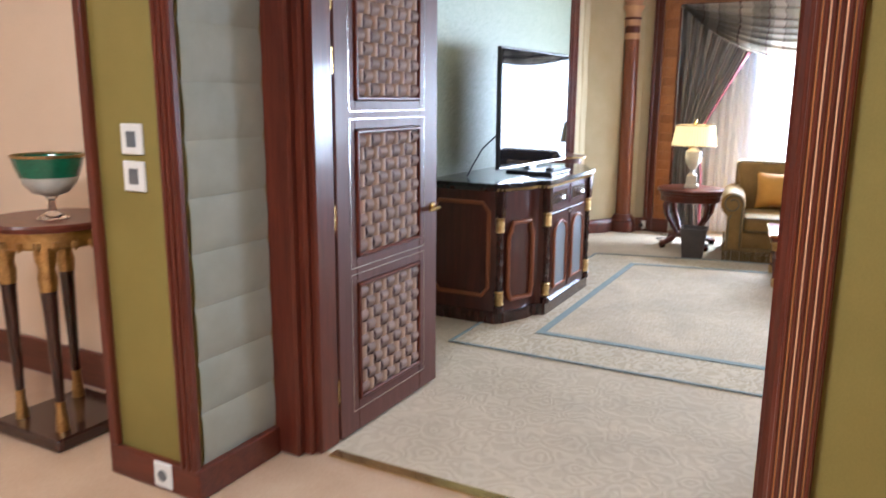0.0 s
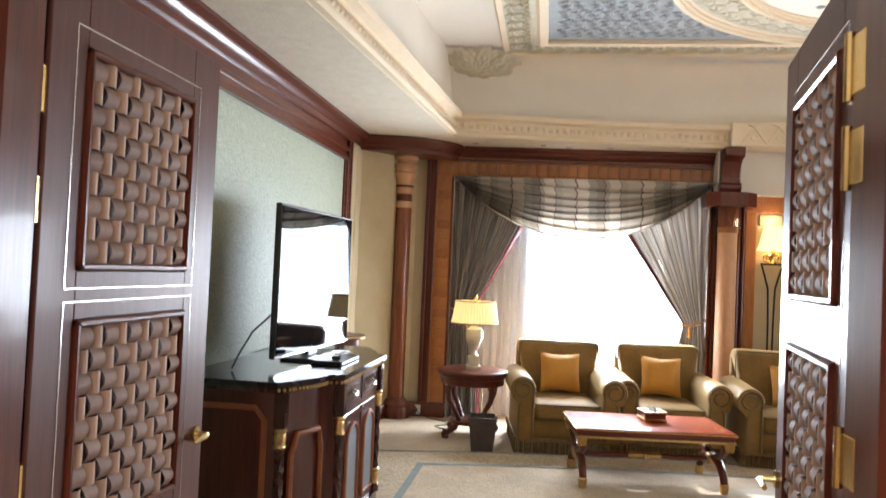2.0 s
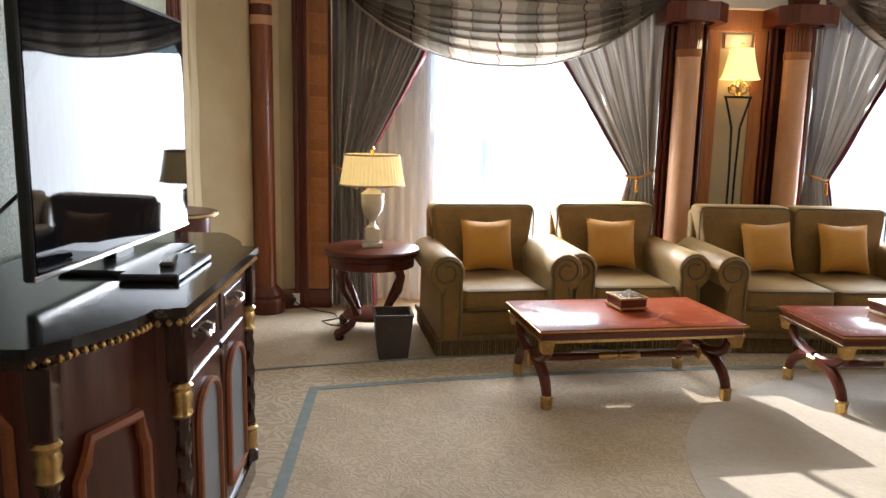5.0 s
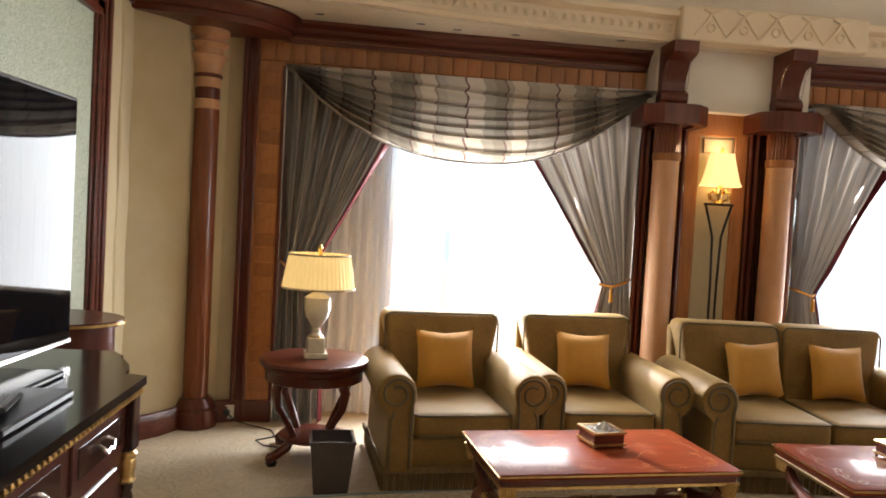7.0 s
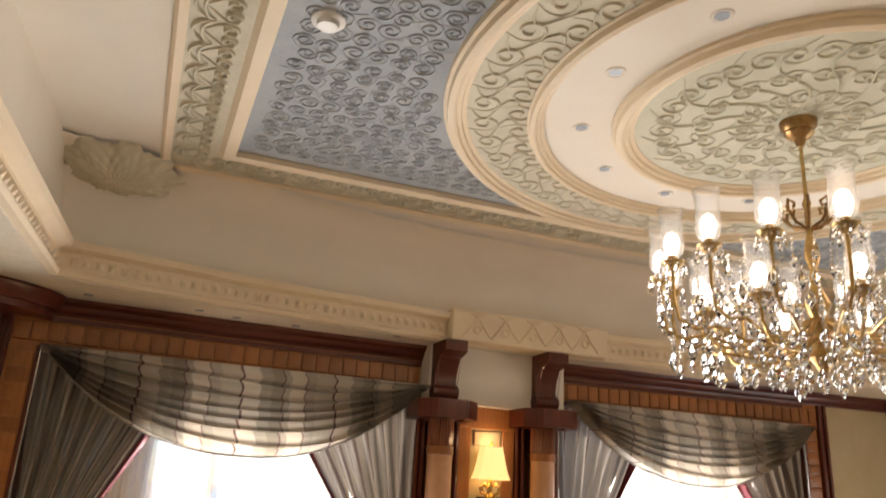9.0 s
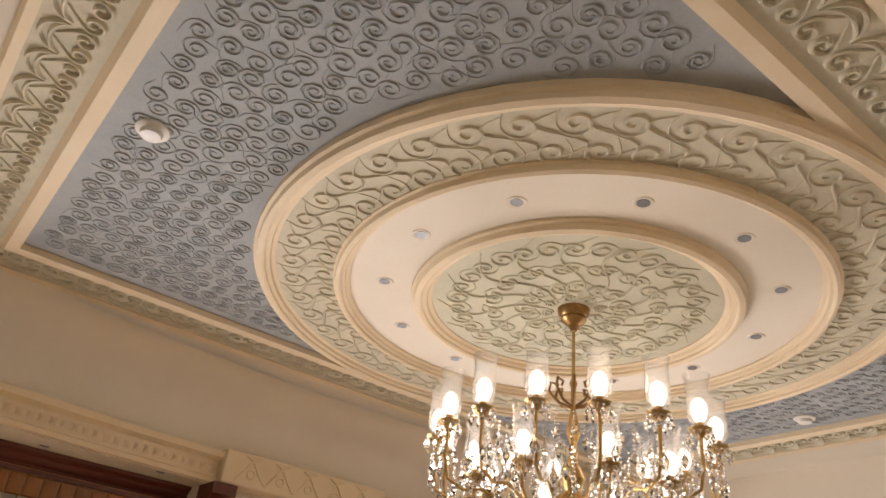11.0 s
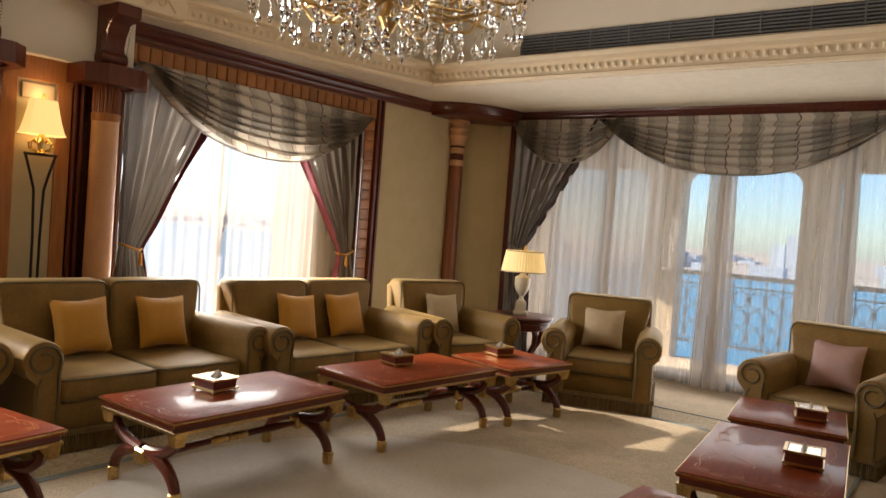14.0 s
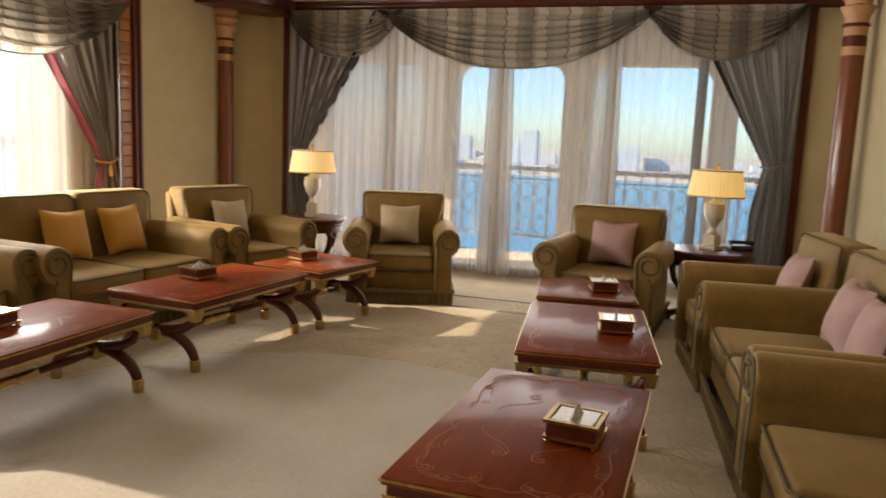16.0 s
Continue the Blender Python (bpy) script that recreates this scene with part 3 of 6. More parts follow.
grid(bm, cove, 32, 10)
setting("ceiling_cove", bm, white_plaster, "smooth white plaster cove above the windows")
bm = bmesh.new()
prism(bm, [(OXS - 0.15, OY0 - 0.1), (OXS - 0.02, OY0 - 0.1), (OXS - 0.02, OY0), (OX0 - 0.02, 10.2), (OX0 - 0.02, 10.75), (OX0 - 0.15, 10.75)], 3.05, CEIL)
setting("ceiling_upstand", bm, white_plaster, "white upright side of the raised ceiling")
setting("ceiling_upstand", boxed(OX1 + 0.02, OX1 + 0.15, OY0 - 0.1, 10.75, 3.05, CEIL), white_plaster, "white upright side of the raised ceiling")
bm = boxed(OXS - 0.1, OX1 + 0.1, OY0 - 0.15, OY0 - 0.02, 3.05, CEIL)
setting("ceiling_upstand", bm, white_plaster, "white upright side of the raised ceiling")
setting("ceiling", boxed(OXS - 0.2, OX1 + 0.2, OY0 - 0.2, 11.0, CEIL, CEIL + 0.1), white_plaster, "white plaster raised ceiling")
BX0, BX1, BY0, BY1 = -1.44, 3.74, 6.05, 9.62
bm = bmesh.new()
box(bm, BX0, BX1, BY0, BY1, CEIL - 0.012, CEIL - 0.003)
setting("ceiling_panel", bm, blue_relief, "blue-grey ceiling panel covered in raised scrolls")


def frame_ring(x0, x1, y0, y1, prof):
    bm = bmesh.new()
    sweep(bm, [(x0, y0, 0), (x1, y0, 0), (x1, y1, 0), (x0, y1, 0)], prof, closed=True)
    return bm


setting("ceiling_band", frame_ring(BX0 - 0.06, BX1 + 0.06, BY0 - 0.06, BY1 + 0.06, [(0, CEIL - 0.02), (-0.32, CEIL - 0.02), (-0.32, CEIL - 0.002), (0, CEIL - 0.002)]), scroll_relief, "wide plaster band of raised leaf scrolls")
setting("ceiling_moulding", frame_ring(BX0, BX1, BY0, BY1, [(0.02, CEIL - 0.05), (-0.05, CEIL - 0.055), (-0.08, CEIL - 0.02), (-0.08, CEIL), (0.02, CEIL)]), cream_moulding, "cream moulding around the blue panel")
setting("ceiling_moulding", frame_ring(BX0 - 0.38, BX1 + 0.38, BY0 - 0.38, BY1 + 0.38, [(0.03, CEIL - 0.035), (-0.01, CEIL - 0.045), (-0.03, CEIL - 0.02), (-0.03, CEIL), (0.03, CEIL)]), cream_moulding, "cream moulding outside the scroll band")
CC = (XC + 0.03, 7.79, 0)


def annulus(prof, n=72):
    bm = bmesh.new()
    rings = [[bm.verts.new((CC[0] + r * math.cos(2 * math.pi * i / n), CC[1] + r * math.sin(2 * math.pi * i / n), z)) for i in range(n)] for r, z in prof]
    for a, b in zip(rings, rings[1:] + rings[:1]):
        for i in range(n):
            bm.faces.new((a[i], a[(i + 1) % n], b[(i + 1) % n], b[i]))
    return bm


setting("ceiling_ring", annulus([(1.3, 3.71), (1.72, 3.71), (1.72, 3.745), (1.3, 3.745)]), scroll_relief, "plaster ring of raised leaf scrolls")
setting("ceiling_ring", annulus([(0.84, 3.72), (1.34, 3.72), (1.34, 3.74), (0.84, 3.74)]), white_plaster, "plain white plaster ring with small downlights")
setting("ceiling_disc", turned([(0.86, 3.715), (0.86, 3.74)], CC, 64), sage_relief, "pale green plaster disc with raised scrolls")
for r, w in ((1.75, 0.06), (1.33, 0.045), (0.87, 0.06)):
    prof = [(r + w * k, z) for k, z in ((1, 3.715), (1, 3.702), (0.72, 3.697), (0.62, 3.668), (0.15, 3.66), (-0.1, 3.668), (-0.12, 3.682), (-0.5, 3.684), (-0.62, 3.702), (-1, 3.708))]
    setting("ceiling_moulding", annulus(prof + [(r - w, 3.74), (r + w, 3.74)]), cream_moulding, "round cream plaster moulding")


# raised plaster scrolls of the ceiling: ridges of three-sided section, hanging down from the surface
def ridges(curves, z, w, h):
    vs, fs = [], []
    for pts in curves:
        n, base = len(pts), len(vs)
        for i, (x, y) in enumerate(pts):
            (xa, ya), (xb, yb) = pts[max(0, i - 1)], pts[min(n - 1, i + 1)]
            dx, dy = xb - xa, yb - ya
            d = math.hypot(dx, dy) or 1.0
            k = 0.35 + 0.65 * min(1.0, 4 * (i + 0.4) / n, 4 * (n - i - 0.6) / n)
            nx, ny = -dy / d * w * k, dx / d * w * k
            vs += [(x + nx, y + ny, z), (x + nx * 0.35, y + ny * 0.35, z - h * k), (x - nx * 0.35, y - ny * 0.35, z - h * k), (x - nx, y - ny, z)]
            if i:
                q = base + 4 * i
                fs += [(q - 4 + j, q - 3 + j, q + 1 + j, q + j) for j in range(3)]
    me = bpy.data.meshes.new("ridges")
    me.from_pydata(vs, [], fs)
    bm = bmesh.new()
    bm.from_mesh(me)
    bpy.data.meshes.remove(me)
    return bm


def spiral(cx, cy, r, start, turns, hand, tail=0.0, n=26):
    pts = []
    if tail:
        a = start
        pts.append((cx + (r + tail) * math.cos(a - hand * 0.9), cy + (r + tail) * math.sin(a - hand * 0.9)))
    for i in range(n):
        s = i / (n - 1)
        a = start + hand * 2 * math.pi * turns * s
        pts.append((cx + r * (1 - 0.86 * s) * math.cos(a), cy + r * (1 - 0.86 * s) * math.sin(a)))
    return pts


rng = random.Random(12)
curves = []
nx, ny = 44, 30
for i in range(nx):
    for j in range(ny):
        cx = BX0 + 0.1 + (BX1 - BX0 - 0.2) * (i + 0.5 + 0.25 * (j % 2) - 0.12) / nx + rng.uniform(-0.012, 0.012)
        cy = BY0 + 0.1 + (BY1 - BY0 - 0.2) * (j + 0.5) / ny + rng.uniform(-0.012, 0.012)
        if math.hypot(cx - CC[0], cy - CC[1]) > 1.86:
            curves.append(spiral(cx, cy, rng.uniform(0.05, 0.066), rng.uniform(0, 6.28), rng.uniform(1.6, 2.3), rng.choice((-1, 1)), 0.03, 20))
setting("ceiling_panel_scrolls", ridges(curves, CEIL - 0.011, 0.0065, 0.008), blue_relief, "raised blue-grey plaster scrolls")
curves = []
for i in range(46):
    a = 2 * math.pi * i / 46
    for r, hand in ((1.42, 1), (1.6, -1)):
        b = a + (0.068 if hand < 0 else 0.0)
        curves.append(spiral(CC[0] + r * math.cos(b), CC[1] + r * math.sin(b), 0.085, b + hand * 1.2, 1.5, hand, 0.06))
    curves.append([(CC[0] + (1.4 + 0.27 * s) * math.cos(a + 0.07 * math.sin(6.3 * s) + 0.03), CC[1] + (1.4 + 0.27 * s) * math.sin(a + 0.07 * math.sin(6.3 * s) + 0.03)) for s in steps(0, 1, 10)])
setting("ceiling_ring_scrolls", ridges(curves, 3.712, 0.009, 0.012), scroll_relief, "raised plaster leaf scrolls of the ring")
curves = []
for n, r, q, t in ((16, 0.66, 0.1, 1.5), (16, 0.47, 0.08, 1.3), (8, 0.27, 0.1, 1.6), (8, 0.15, 0.05, 1.2)):
    for i in range(n):
        a = 2 * math.pi * i / n + r
        for hand in (-1, 1):
            b = a + hand * 0.07 / r * 0.9
            curves.append(spiral(CC[0] + r * math.cos(b), CC[1] + r * math.sin(b), q * 0.75, a + 1.57 + hand * 0.8, t, hand, 0.07))
for i in range(16):
    a = 2 * math.pi * i / 16
    curves.append([(CC[0] + (0.12 + 0.66 * s) * math.cos(a + 0.16 * math.sin(7 * s)), CC[1] + (0.12 + 0.66 * s) * math.sin(a + 0.16 * math.sin(7 * s))) for s in steps(0, 1, 20)])
setting("ceiling_disc_scrolls", ridges(curves, 3.716, 0.008, 0.011), sage_relief, "raised tracery of the pale green disc")
curves = []
X0_, X1_, Y0_, Y1_ = BX0 - 0.22, BX1 + 0.22, BY0 - 0.22, BY1 + 0.22
for (xa, ya), (xb, yb) in (((X0_, Y0_), (X1_, Y0_)), ((X1_, Y0_), (X1_, Y1_)), ((X1_, Y1_), (X0_, Y1_)), ((X0_, Y1_), (X0_, Y0_))):
    length = math.hypot(xb - xa, yb - ya)
    ux, uy = (xb - xa) / length, (yb - ya) / length
    n = round(length / 0.2)
    for i in range(n):
        s = (i + 0.5) * length / n
        for hand in (-1, 1):
            curves.append(spiral(xa + ux * (s + hand * 0.045) - uy * 0.05, ya + uy * (s + hand * 0.045) + ux * 0.05, 0.05, math.atan2(uy, ux) - 1.57 + hand * 0.6, 1.4, hand, 0.06, 18))
        arc = [(s + 0.095 * math.cos(t), 0.075 * math.sin(t) * 1.3 + 0.0) for t in steps(0.1, 3.04, 10)]
        curves.append([(xa + ux * p + uy * (q + 0.01), ya + uy * p - ux * (q + 0.01)) for p, q in arc])
        curves.append([(xa + ux * p + uy * (q * 0.6 + 0.01), ya + uy * p - ux * (q * 0.6 + 0.01)) for p, q in arc])
setting("ceiling_band_scrolls", ridges(curves, CEIL - 0.021, 0.01, 0.016), scroll_relief, "raised plaster leaf border")

# ---- things: seats ----


def rounded_block(bm, x0, x1, y0, y1, z0, z1, r=0.05, puff=0.0):
    vs0 = set(bm.verts)
    box(bm, x0, x1, y0, y1, z0, z1, r, 4)
    if puff:
        cx, cy = (x0 + x1) / 2, (y0 + y1) / 2
        for v in bm.verts:
            if v not in vs0 and v.co.z > (z0 + z1) / 2:
                k = (1 - ((v.co.x - cx) / (x1 - x0) * 2) ** 2) * (1 - ((v.co.y - cy) / (y1 - y0) * 2) ** 2)
                v.co.z += puff * k


def cushion_mesh(name, size, material):
    bm = bmesh.new()
    n = 14

    def side(s):
        def f(u, v):
            x, z = (u - 0.5) * 2, (v - 0.5) * 2
            e = (1 - abs(x) ** 2.6) * (1 - abs(z) ** 2.6)
            pinch = 1 - 0.07 * (1 - abs(x)) * z * z - 0.0
            w = 1 - 0.06 * (1 - z * z)
            h = 1 - 0.06 * (1 - x * x)
            return Vector((x * size / 2 * w, s * 0.075 * max(0, e) ** 0.55 + 0.004 * noise.noise((x * 3, z * 3, s)), size / 2 + z * size / 2 * h * pinch))
        return f
    grid(bm, side(-1), n, n)
    grid(bm, side(1), n, n)
    bmesh.ops.remove_doubles(bm, verts=bm.verts, dist=0.004)
    return mesh_of(name, bm, material, 60)


PILLOWS = {"amber": cushion_mesh("cushion", 0.385, amber_cloth), "sand": cushion_mesh("cushion", 0.38, sand_cloth), "mauve": cushion_mesh("cushion", 0.38, mauve_cloth)}
PILLOW_WORDS = {"amber": "square amber-orange scatter cushion leaning on the seat", "sand": "square sand-beige scatter cushion leaning on the seat", "mauve": "square dusty-mauve scatter cushion leaning on the seat"}


def arm_profile(w=0.2):
    """Rolled arm in section: x outwards from the seat side, z up."""
    pts = [(0.0, 0.13), (0.0, 0.5)]
    for i in range(14):
        a = math.radians(205 - i * 20)
        pts.append((0.105 + 0.115 * math.cos(a), 0.575 + 0.115 * math.sin(a)))
    pts += [(0.145, 0.455), (0.15, 0.42), (0.155, 0.13)]
    return pts


def build_seat(seats, label, category, group):
    """A rolled-arm upholstered seat, facing -y, origin on the floor."""
    sw = 0.6 if seats == 1 else 0.64
    w = sw * seats
    ob = thing("armchair" if seats == 1 else "sofa", label, category, None, group)
    hw = w / 2
    d0, d1 = -0.44, 0.46
    bm = bmesh.new()
    rounded_block(bm, -hw - 0.05, hw + 0.05, d0 + 0.02, d1 - 0.04, 0.13, 0.3, 0.015)
    part("base", bm, sofa_cloth, ob)
    for i in range(seats):
        x0 = -hw + i * sw
        bm = bmesh.new()
        rounded_block(bm, x0 + 0.006, x0 + sw - 0.006, d0 - 0.01, 0.24, 0.3, 0.45, 0.045, 0.03)
        c = part("seat_cushion", bm, sofa_cloth, ob)
        bm = bmesh.new()
        for z in (0.315, 0.438):
            tube(bm, [(x0 + 0.02, 0.2, z), (x0 + 0.014, d0 + 0.02, z), (x0 + 0.04, d0 - 0.008, z), (x0 + sw - 0.04, d0 - 0.008, z), (x0 + sw - 0.014, d0 + 0.02, z), (x0 + sw - 0.02, 0.2, z)], 0.007, 6)
        part("piping", bm, piping_cloth, c)
        bm = bmesh.new()
        xa, xb = x0 - (0.1 if i == 0 else -0.004), x0 + sw + (0.1 if i == seats - 1 else -0.004)
        rounded_block(bm, xa, xb, 0.2, 0.42, 0.36, 0.95, 0.05)
        for v in bm.verts:
            k = (v.co.z - 0.36) / 0.59
            v.co.y += 0.09 * k
            if v.co.y < 0.34:
                v.co.y -= 0.035 * math.sin(math.pi * min(1, max(0, k)))
            if k < 0.55:
                v.co.x = min(max(v.co.x, x0 + 0.004), x0 + sw - 0.004)
        c = part("back_cushion", bm, sofa_cloth, ob)
        bm = bmesh.new()
        tube(bm, [(xa + 0.014, 0.262, 0.62), (xa + 0.012, 0.275, 0.88), (xa + 0.018, 0.283, 0.912), (xa + 0.032, 0.287, 0.93), (xa + 0.06, 0.29, 0.938), (xb - 0.06, 0.29, 0.938), (xb - 0.032, 0.287, 0.93), (xb - 0.018, 0.283, 0.912), (xb - 0.012, 0.275, 0.88), (xb - 0.014, 0.262, 0.62)], 0.006, 6)
        part("piping", bm, piping_cloth, c)
    bm = bmesh.new()
    rounded_block(bm, -hw - 0.1, hw + 0.1, 0.36, d1, 0.1, 0.9, 0.03)
    for v in bm.verts:
        v.co.y += 0.08 * max(0, (v.co.z - 0.3)) / 0.6
    part("backrest", bm, sofa_cloth, ob)
    prof = arm_profile()
    for s in (-1, 1):
        bm = bmesh.new()
        n = len(prof)
        rows = []
        for y, k in ((d0 - 0.042, 0.93), (d0 - 0.034, 0.98), (d0 - 0.02, 1.0), (0.0, 1.0), (0.4, 1.0)):
            rows.append([bm.verts.new((s * (hw + 0.085 + (x - 0.085) * k), y, 0.13 + (z - 0.13) * (0.4 + 0.6 * k))) for x, z in prof])
        for a, b in zip(rows, rows[1:]):
            for i in range(n):
                bm.faces.new((a[i], a[(i + 1) % n], b[(i + 1) % n], b[i]))
        bm.faces.new(rows[0])
        bm.faces.new(list(reversed(rows[-1])))
        a = part("arm", bm, sofa_cloth, ob)
        bm = bmesh.new()
        pts = [(s * (hw + x), d0 - 0.045, z) for x, z in [(0.02, 0.14), (0.02, 0.48)]]
        for i in range(19):
            t = math.radians(200 - i * 28)
            r = 0.098 - 0.0032 * i
            pts.append((s * (hw + 0.105 + r * math.cos(t)), d0 - 0.045, 0.575 + r * math.sin(t)))
        tube(bm, pts, 0.009, 6)
        pts = [(s * (hw + 0.137), d0 - 0.04, 0.14), (s * (hw + 0.135), d0 - 0.04, 0.42), (s * (hw + 0.115), d0 - 0.04, 0.47)]
        tube(bm, pts, 0.009, 6)
        part("piping", bm, piping_cloth, a)
    bm = bmesh.new()
    o = hw + 0.165
    path = [(-o, d1, 0), (-o, d0 - 0.02, 0), (o, d0 - 0.02, 0), (o, d1, 0)]
    sweep(bm, path, [(0.0, 0.115), (-0.018, 0.115), (-0.018, 0.15), (0.0, 0.15)])
    for (ax, ay, _), (bx, by, _) in zip(path, path[1:]):
        n = max(2, round(math.hypot(bx - ax, by - ay) / 0.013))
        for i in range(n):
            t = (i + 0.5) / n
            x, y = ax + (bx - ax) * t, ay + (by - ay) * t
            lathe(bm, [(0.0045, 0.125), (0.006, 0.07), (0.0065, 0.012)], (x + random.uniform(-.003, .003), y + random.uniform(-.004, .004), 0), 4)
    tagged(part("fringe", bm, fringe_cloth, ob, "thick bullion fringe"), kind="")
    return ob


SEAT_CHAIR = build_seat(1, "olive-brown upholstered armchair with rolled arms and fringe", "armchair", "armchairs of the salon")
SEAT_SOFA = build_seat(2, "olive-brown two-seat sofa with rolled arms and fringe", "sofa", "sofas of the salon")
used = set()


def put_seat(kind, x, y, turn, pillows, label=""):
    src = SEAT_CHAIR if kind == 1 else SEAT_SOFA
    m = pose(x, y, 0, 0, 0, turn)
    if kind not in used:
        used.add(kind)
        src.matrix_basis = m
        ob = src
    else:
        ob = copy_thing(src, m)
    for px, py, spin, color in pillows:
        c = new("cushion", PILLOWS[color])
        c.matrix_basis = m @ pose(px, py, 0.475, -18, spin, 0)
        tagged(c, PILLOW_WORDS[color], "cushion", "%s cushions" % color)
    return ob


put_seat(1, -1.17, 9.98, 7, [(0.0, 0.08, 0, "amber")])
put_seat(1, -0.22, 10.12, 3, [(0.0, 0.08, 2, "amber")])
put_seat(2, 1.2, 10.02, -2, [(-0.24, 0.08, -2, "amber"), (0.34, 0.08, 1, "amber")])
put_seat(2, 2.86, 9.8, -7, [(-0.2, 0.08, 4, "amber"), (0.33, 0.08, -2, "amber")])
put_seat(1, 4.22, 9.5, -17, [(0.02, 0.08, 2, "sand")])
put_seat(1, 4.85, 8.15, -70, [(-0.03, 0.08, 0, "sand")])
put_seat(1, 4.68, 6.24, -96, [(0.0, 0.08, 1, "mauve")])
put_seat(1, 3.5, 5.12, 188, [(0.05, 0.08, -3, "mauve")])
put_seat(2, 2.33, 4.97, 185, [(-0.18, 0.08, 4, "mauve"), (0.3, 0.06, -8, "mauve")])
put_seat(2, 0.72, 4.87, 182, [(-0.38, 0.08, 3, "mauve"), (0.34, 0.08, -5, "mauve")])

# ---- coffee tables ----


def build_table(w, d, label, group):
    ob = thing("coffee_table", label, "coffee table", None, group)
    t = part("tabletop", made(box, -w / 2, w / 2, -d / 2, d / 2, 0.432, 0.462, 0.008, 2), table_wood, ob, "polished red mahogany top")
    bm = bmesh.new()
    sweep(bm, [(-w / 2, -d / 2, 0), (w / 2, -d / 2, 0), (w / 2, d / 2, 0), (-w / 2, d / 2, 0)], [(0.006, 0.447), (-0.004, 0.447), (-0.004, 0.455), (0.006, 0.455)], closed=True)
    part("edge_band", bm, gilt, t, "thin gilt edge line")
    a = part("apron", made(box, -w / 2 + 0.015, w / 2 - 0.015, -d / 2 + 0.015, d / 2 - 0.015, 0.395, 0.433, 0.004), mahogany_x, ob)
    bm = bmesh.new()
    q = 0.013
    sweep(bm, [(-w / 2 + q, -d / 2 + q, 0), (w / 2 - q, -d / 2 + q, 0), (w / 2 - q, d / 2 - q, 0), (-w / 2 + q, d / 2 - q, 0)], [(0.006, 0.388), (-0.006, 0.388), (-0.006, 0.402), (0.006, 0.402)], closed=True)
    part("apron_band", bm, gilt, a, "gilt band below the apron")
    curves = []
    hw, hd = w / 2 - 0.075, d / 2 - 0.075
    for (xa, ya), (xb, yb) in (((-hw, -hd), (hw, -hd)), ((hw, -hd), (hw, hd)), ((hw, hd), (-hw, hd)), ((-hw, hd), (-hw, -hd))):
        length = math.hypot(xb - xa, yb - ya)
        ux, uy = (xb - xa) / length, (yb - ya) / length
        for side in (-1, 1):
            def on(p, q, side=side):
                p = length / 2 + side * p
                return xa + ux * p - uy * q, ya + uy * p + ux * q
            curves.append([on(0.04 + (length / 2 - 0.06) * t, 0.012 * math.sin(9 * t) - 0.01) for t in steps(0, 1, 22)])
            for k, (at, r) in enumerate(((0.3, 0.022), (0.62, 0.026), (0.93, 0.03))):
                cx, cy = on(at * length / 2, 0.016 * (-1) ** k + 0.012)
                curves.append(spiral(cx, cy, r, 1.1 * k + side, 1.3, side * (-1) ** k, 0.02, 16))
                px, py = on(at * length / 2 - 0.05, -0.018 * (-1) ** k)
                curves.append([(px + ux * t * 0.035 * side - uy * 0.012 * t * t, py + uy * t * 0.035 * side + ux * 0.012 * t * t) for t in steps(-1, 1, 6)])
    for sx in (-1, 1):
        for sy in (-1, 1):
            curves.append([(sx * w * (0.05 + 0.2 * t), sy * d * (0.24 - 0.16 * t + 0.05 * math.sin(6 * t))) for t in steps(0, 1, 14)])
            curves.append(spiral(sx * w * 0.24, sy * d * 0.1, 0.028, 0.6 * sx * sy, 1.3, sx * sy, 0.03, 16))
    curves.append([(0.018 * math.cos(t), 0.018 * math.sin(t)) for t in steps(0, 6.28, 14)])
    bm = ridges(curves, 0.4622, 0.0035, -0.0009)
    tagged(part("inlay", bm, table_inlay, t, "scrolling lighter wood inlay"), kind="stuff")
    ex, ey = w / 2 - 0.07, d / 2 - 0.06
    for sx in (-1, 1):
        for sy in (-1, 1):
            bm = bmesh.new()
            loops = []
            for z, k in ((0.325, 0.76), (0.34, 0.84), (0.385, 1.0), (0.392, 1.12), (0.4, 1.12)):
                loop = []
                for i in range(40):
                    e, f = divmod(i, 10)
                    u = -1 + f / 5
                    g = 0.034 * k - (0.005 if i % 2 else 0)
                    x, y = ((u * 0.034 * k, -g), (g, u * 0.034 * k), (-u * 0.034 * k, g), (-g, -u * 0.034 * k))[e]
                    loop.append(bm.verts.new((sx * (ex + 0.02) + x, sy * (ey + 0.02) + y, z)))
                loops.append(loop)
            for la, lb in zip(loops, loops[1:]):
                for i in range(40):
                    bm.faces.new((la[i], la[(i + 1) % 40], lb[(i + 1) % 40], lb[i]))
            bm.faces.new(loops[0][::-1])
            bm.faces.new(loops[-1])
            part("corner_mount", bm, gilt, ob, "fluted gilt corner mount")
            bm = bmesh.new()
            pts = []
            for i in range(13):
                s = (i - 4) / 8
                t = abs(s) * math.pi / 2 if s > 0 else -s * 2 * math.pi / 2
                z = 0.235 - 0.18 * (1 - math.cos(t)) if s > 0 else 0.235 + 0.12 * (1 - math.cos(t))
                pts.append((sx * ex, sy * max(0.02, ey * math.sin(t)), z))
            tube(bm, pts, [0.026 + 0.007 * math.sin(math.pi * i / 12) for i in range(13)], 10)
            lg = part("leg", bm, mahogany, ob)
            bm = bmesh.new()
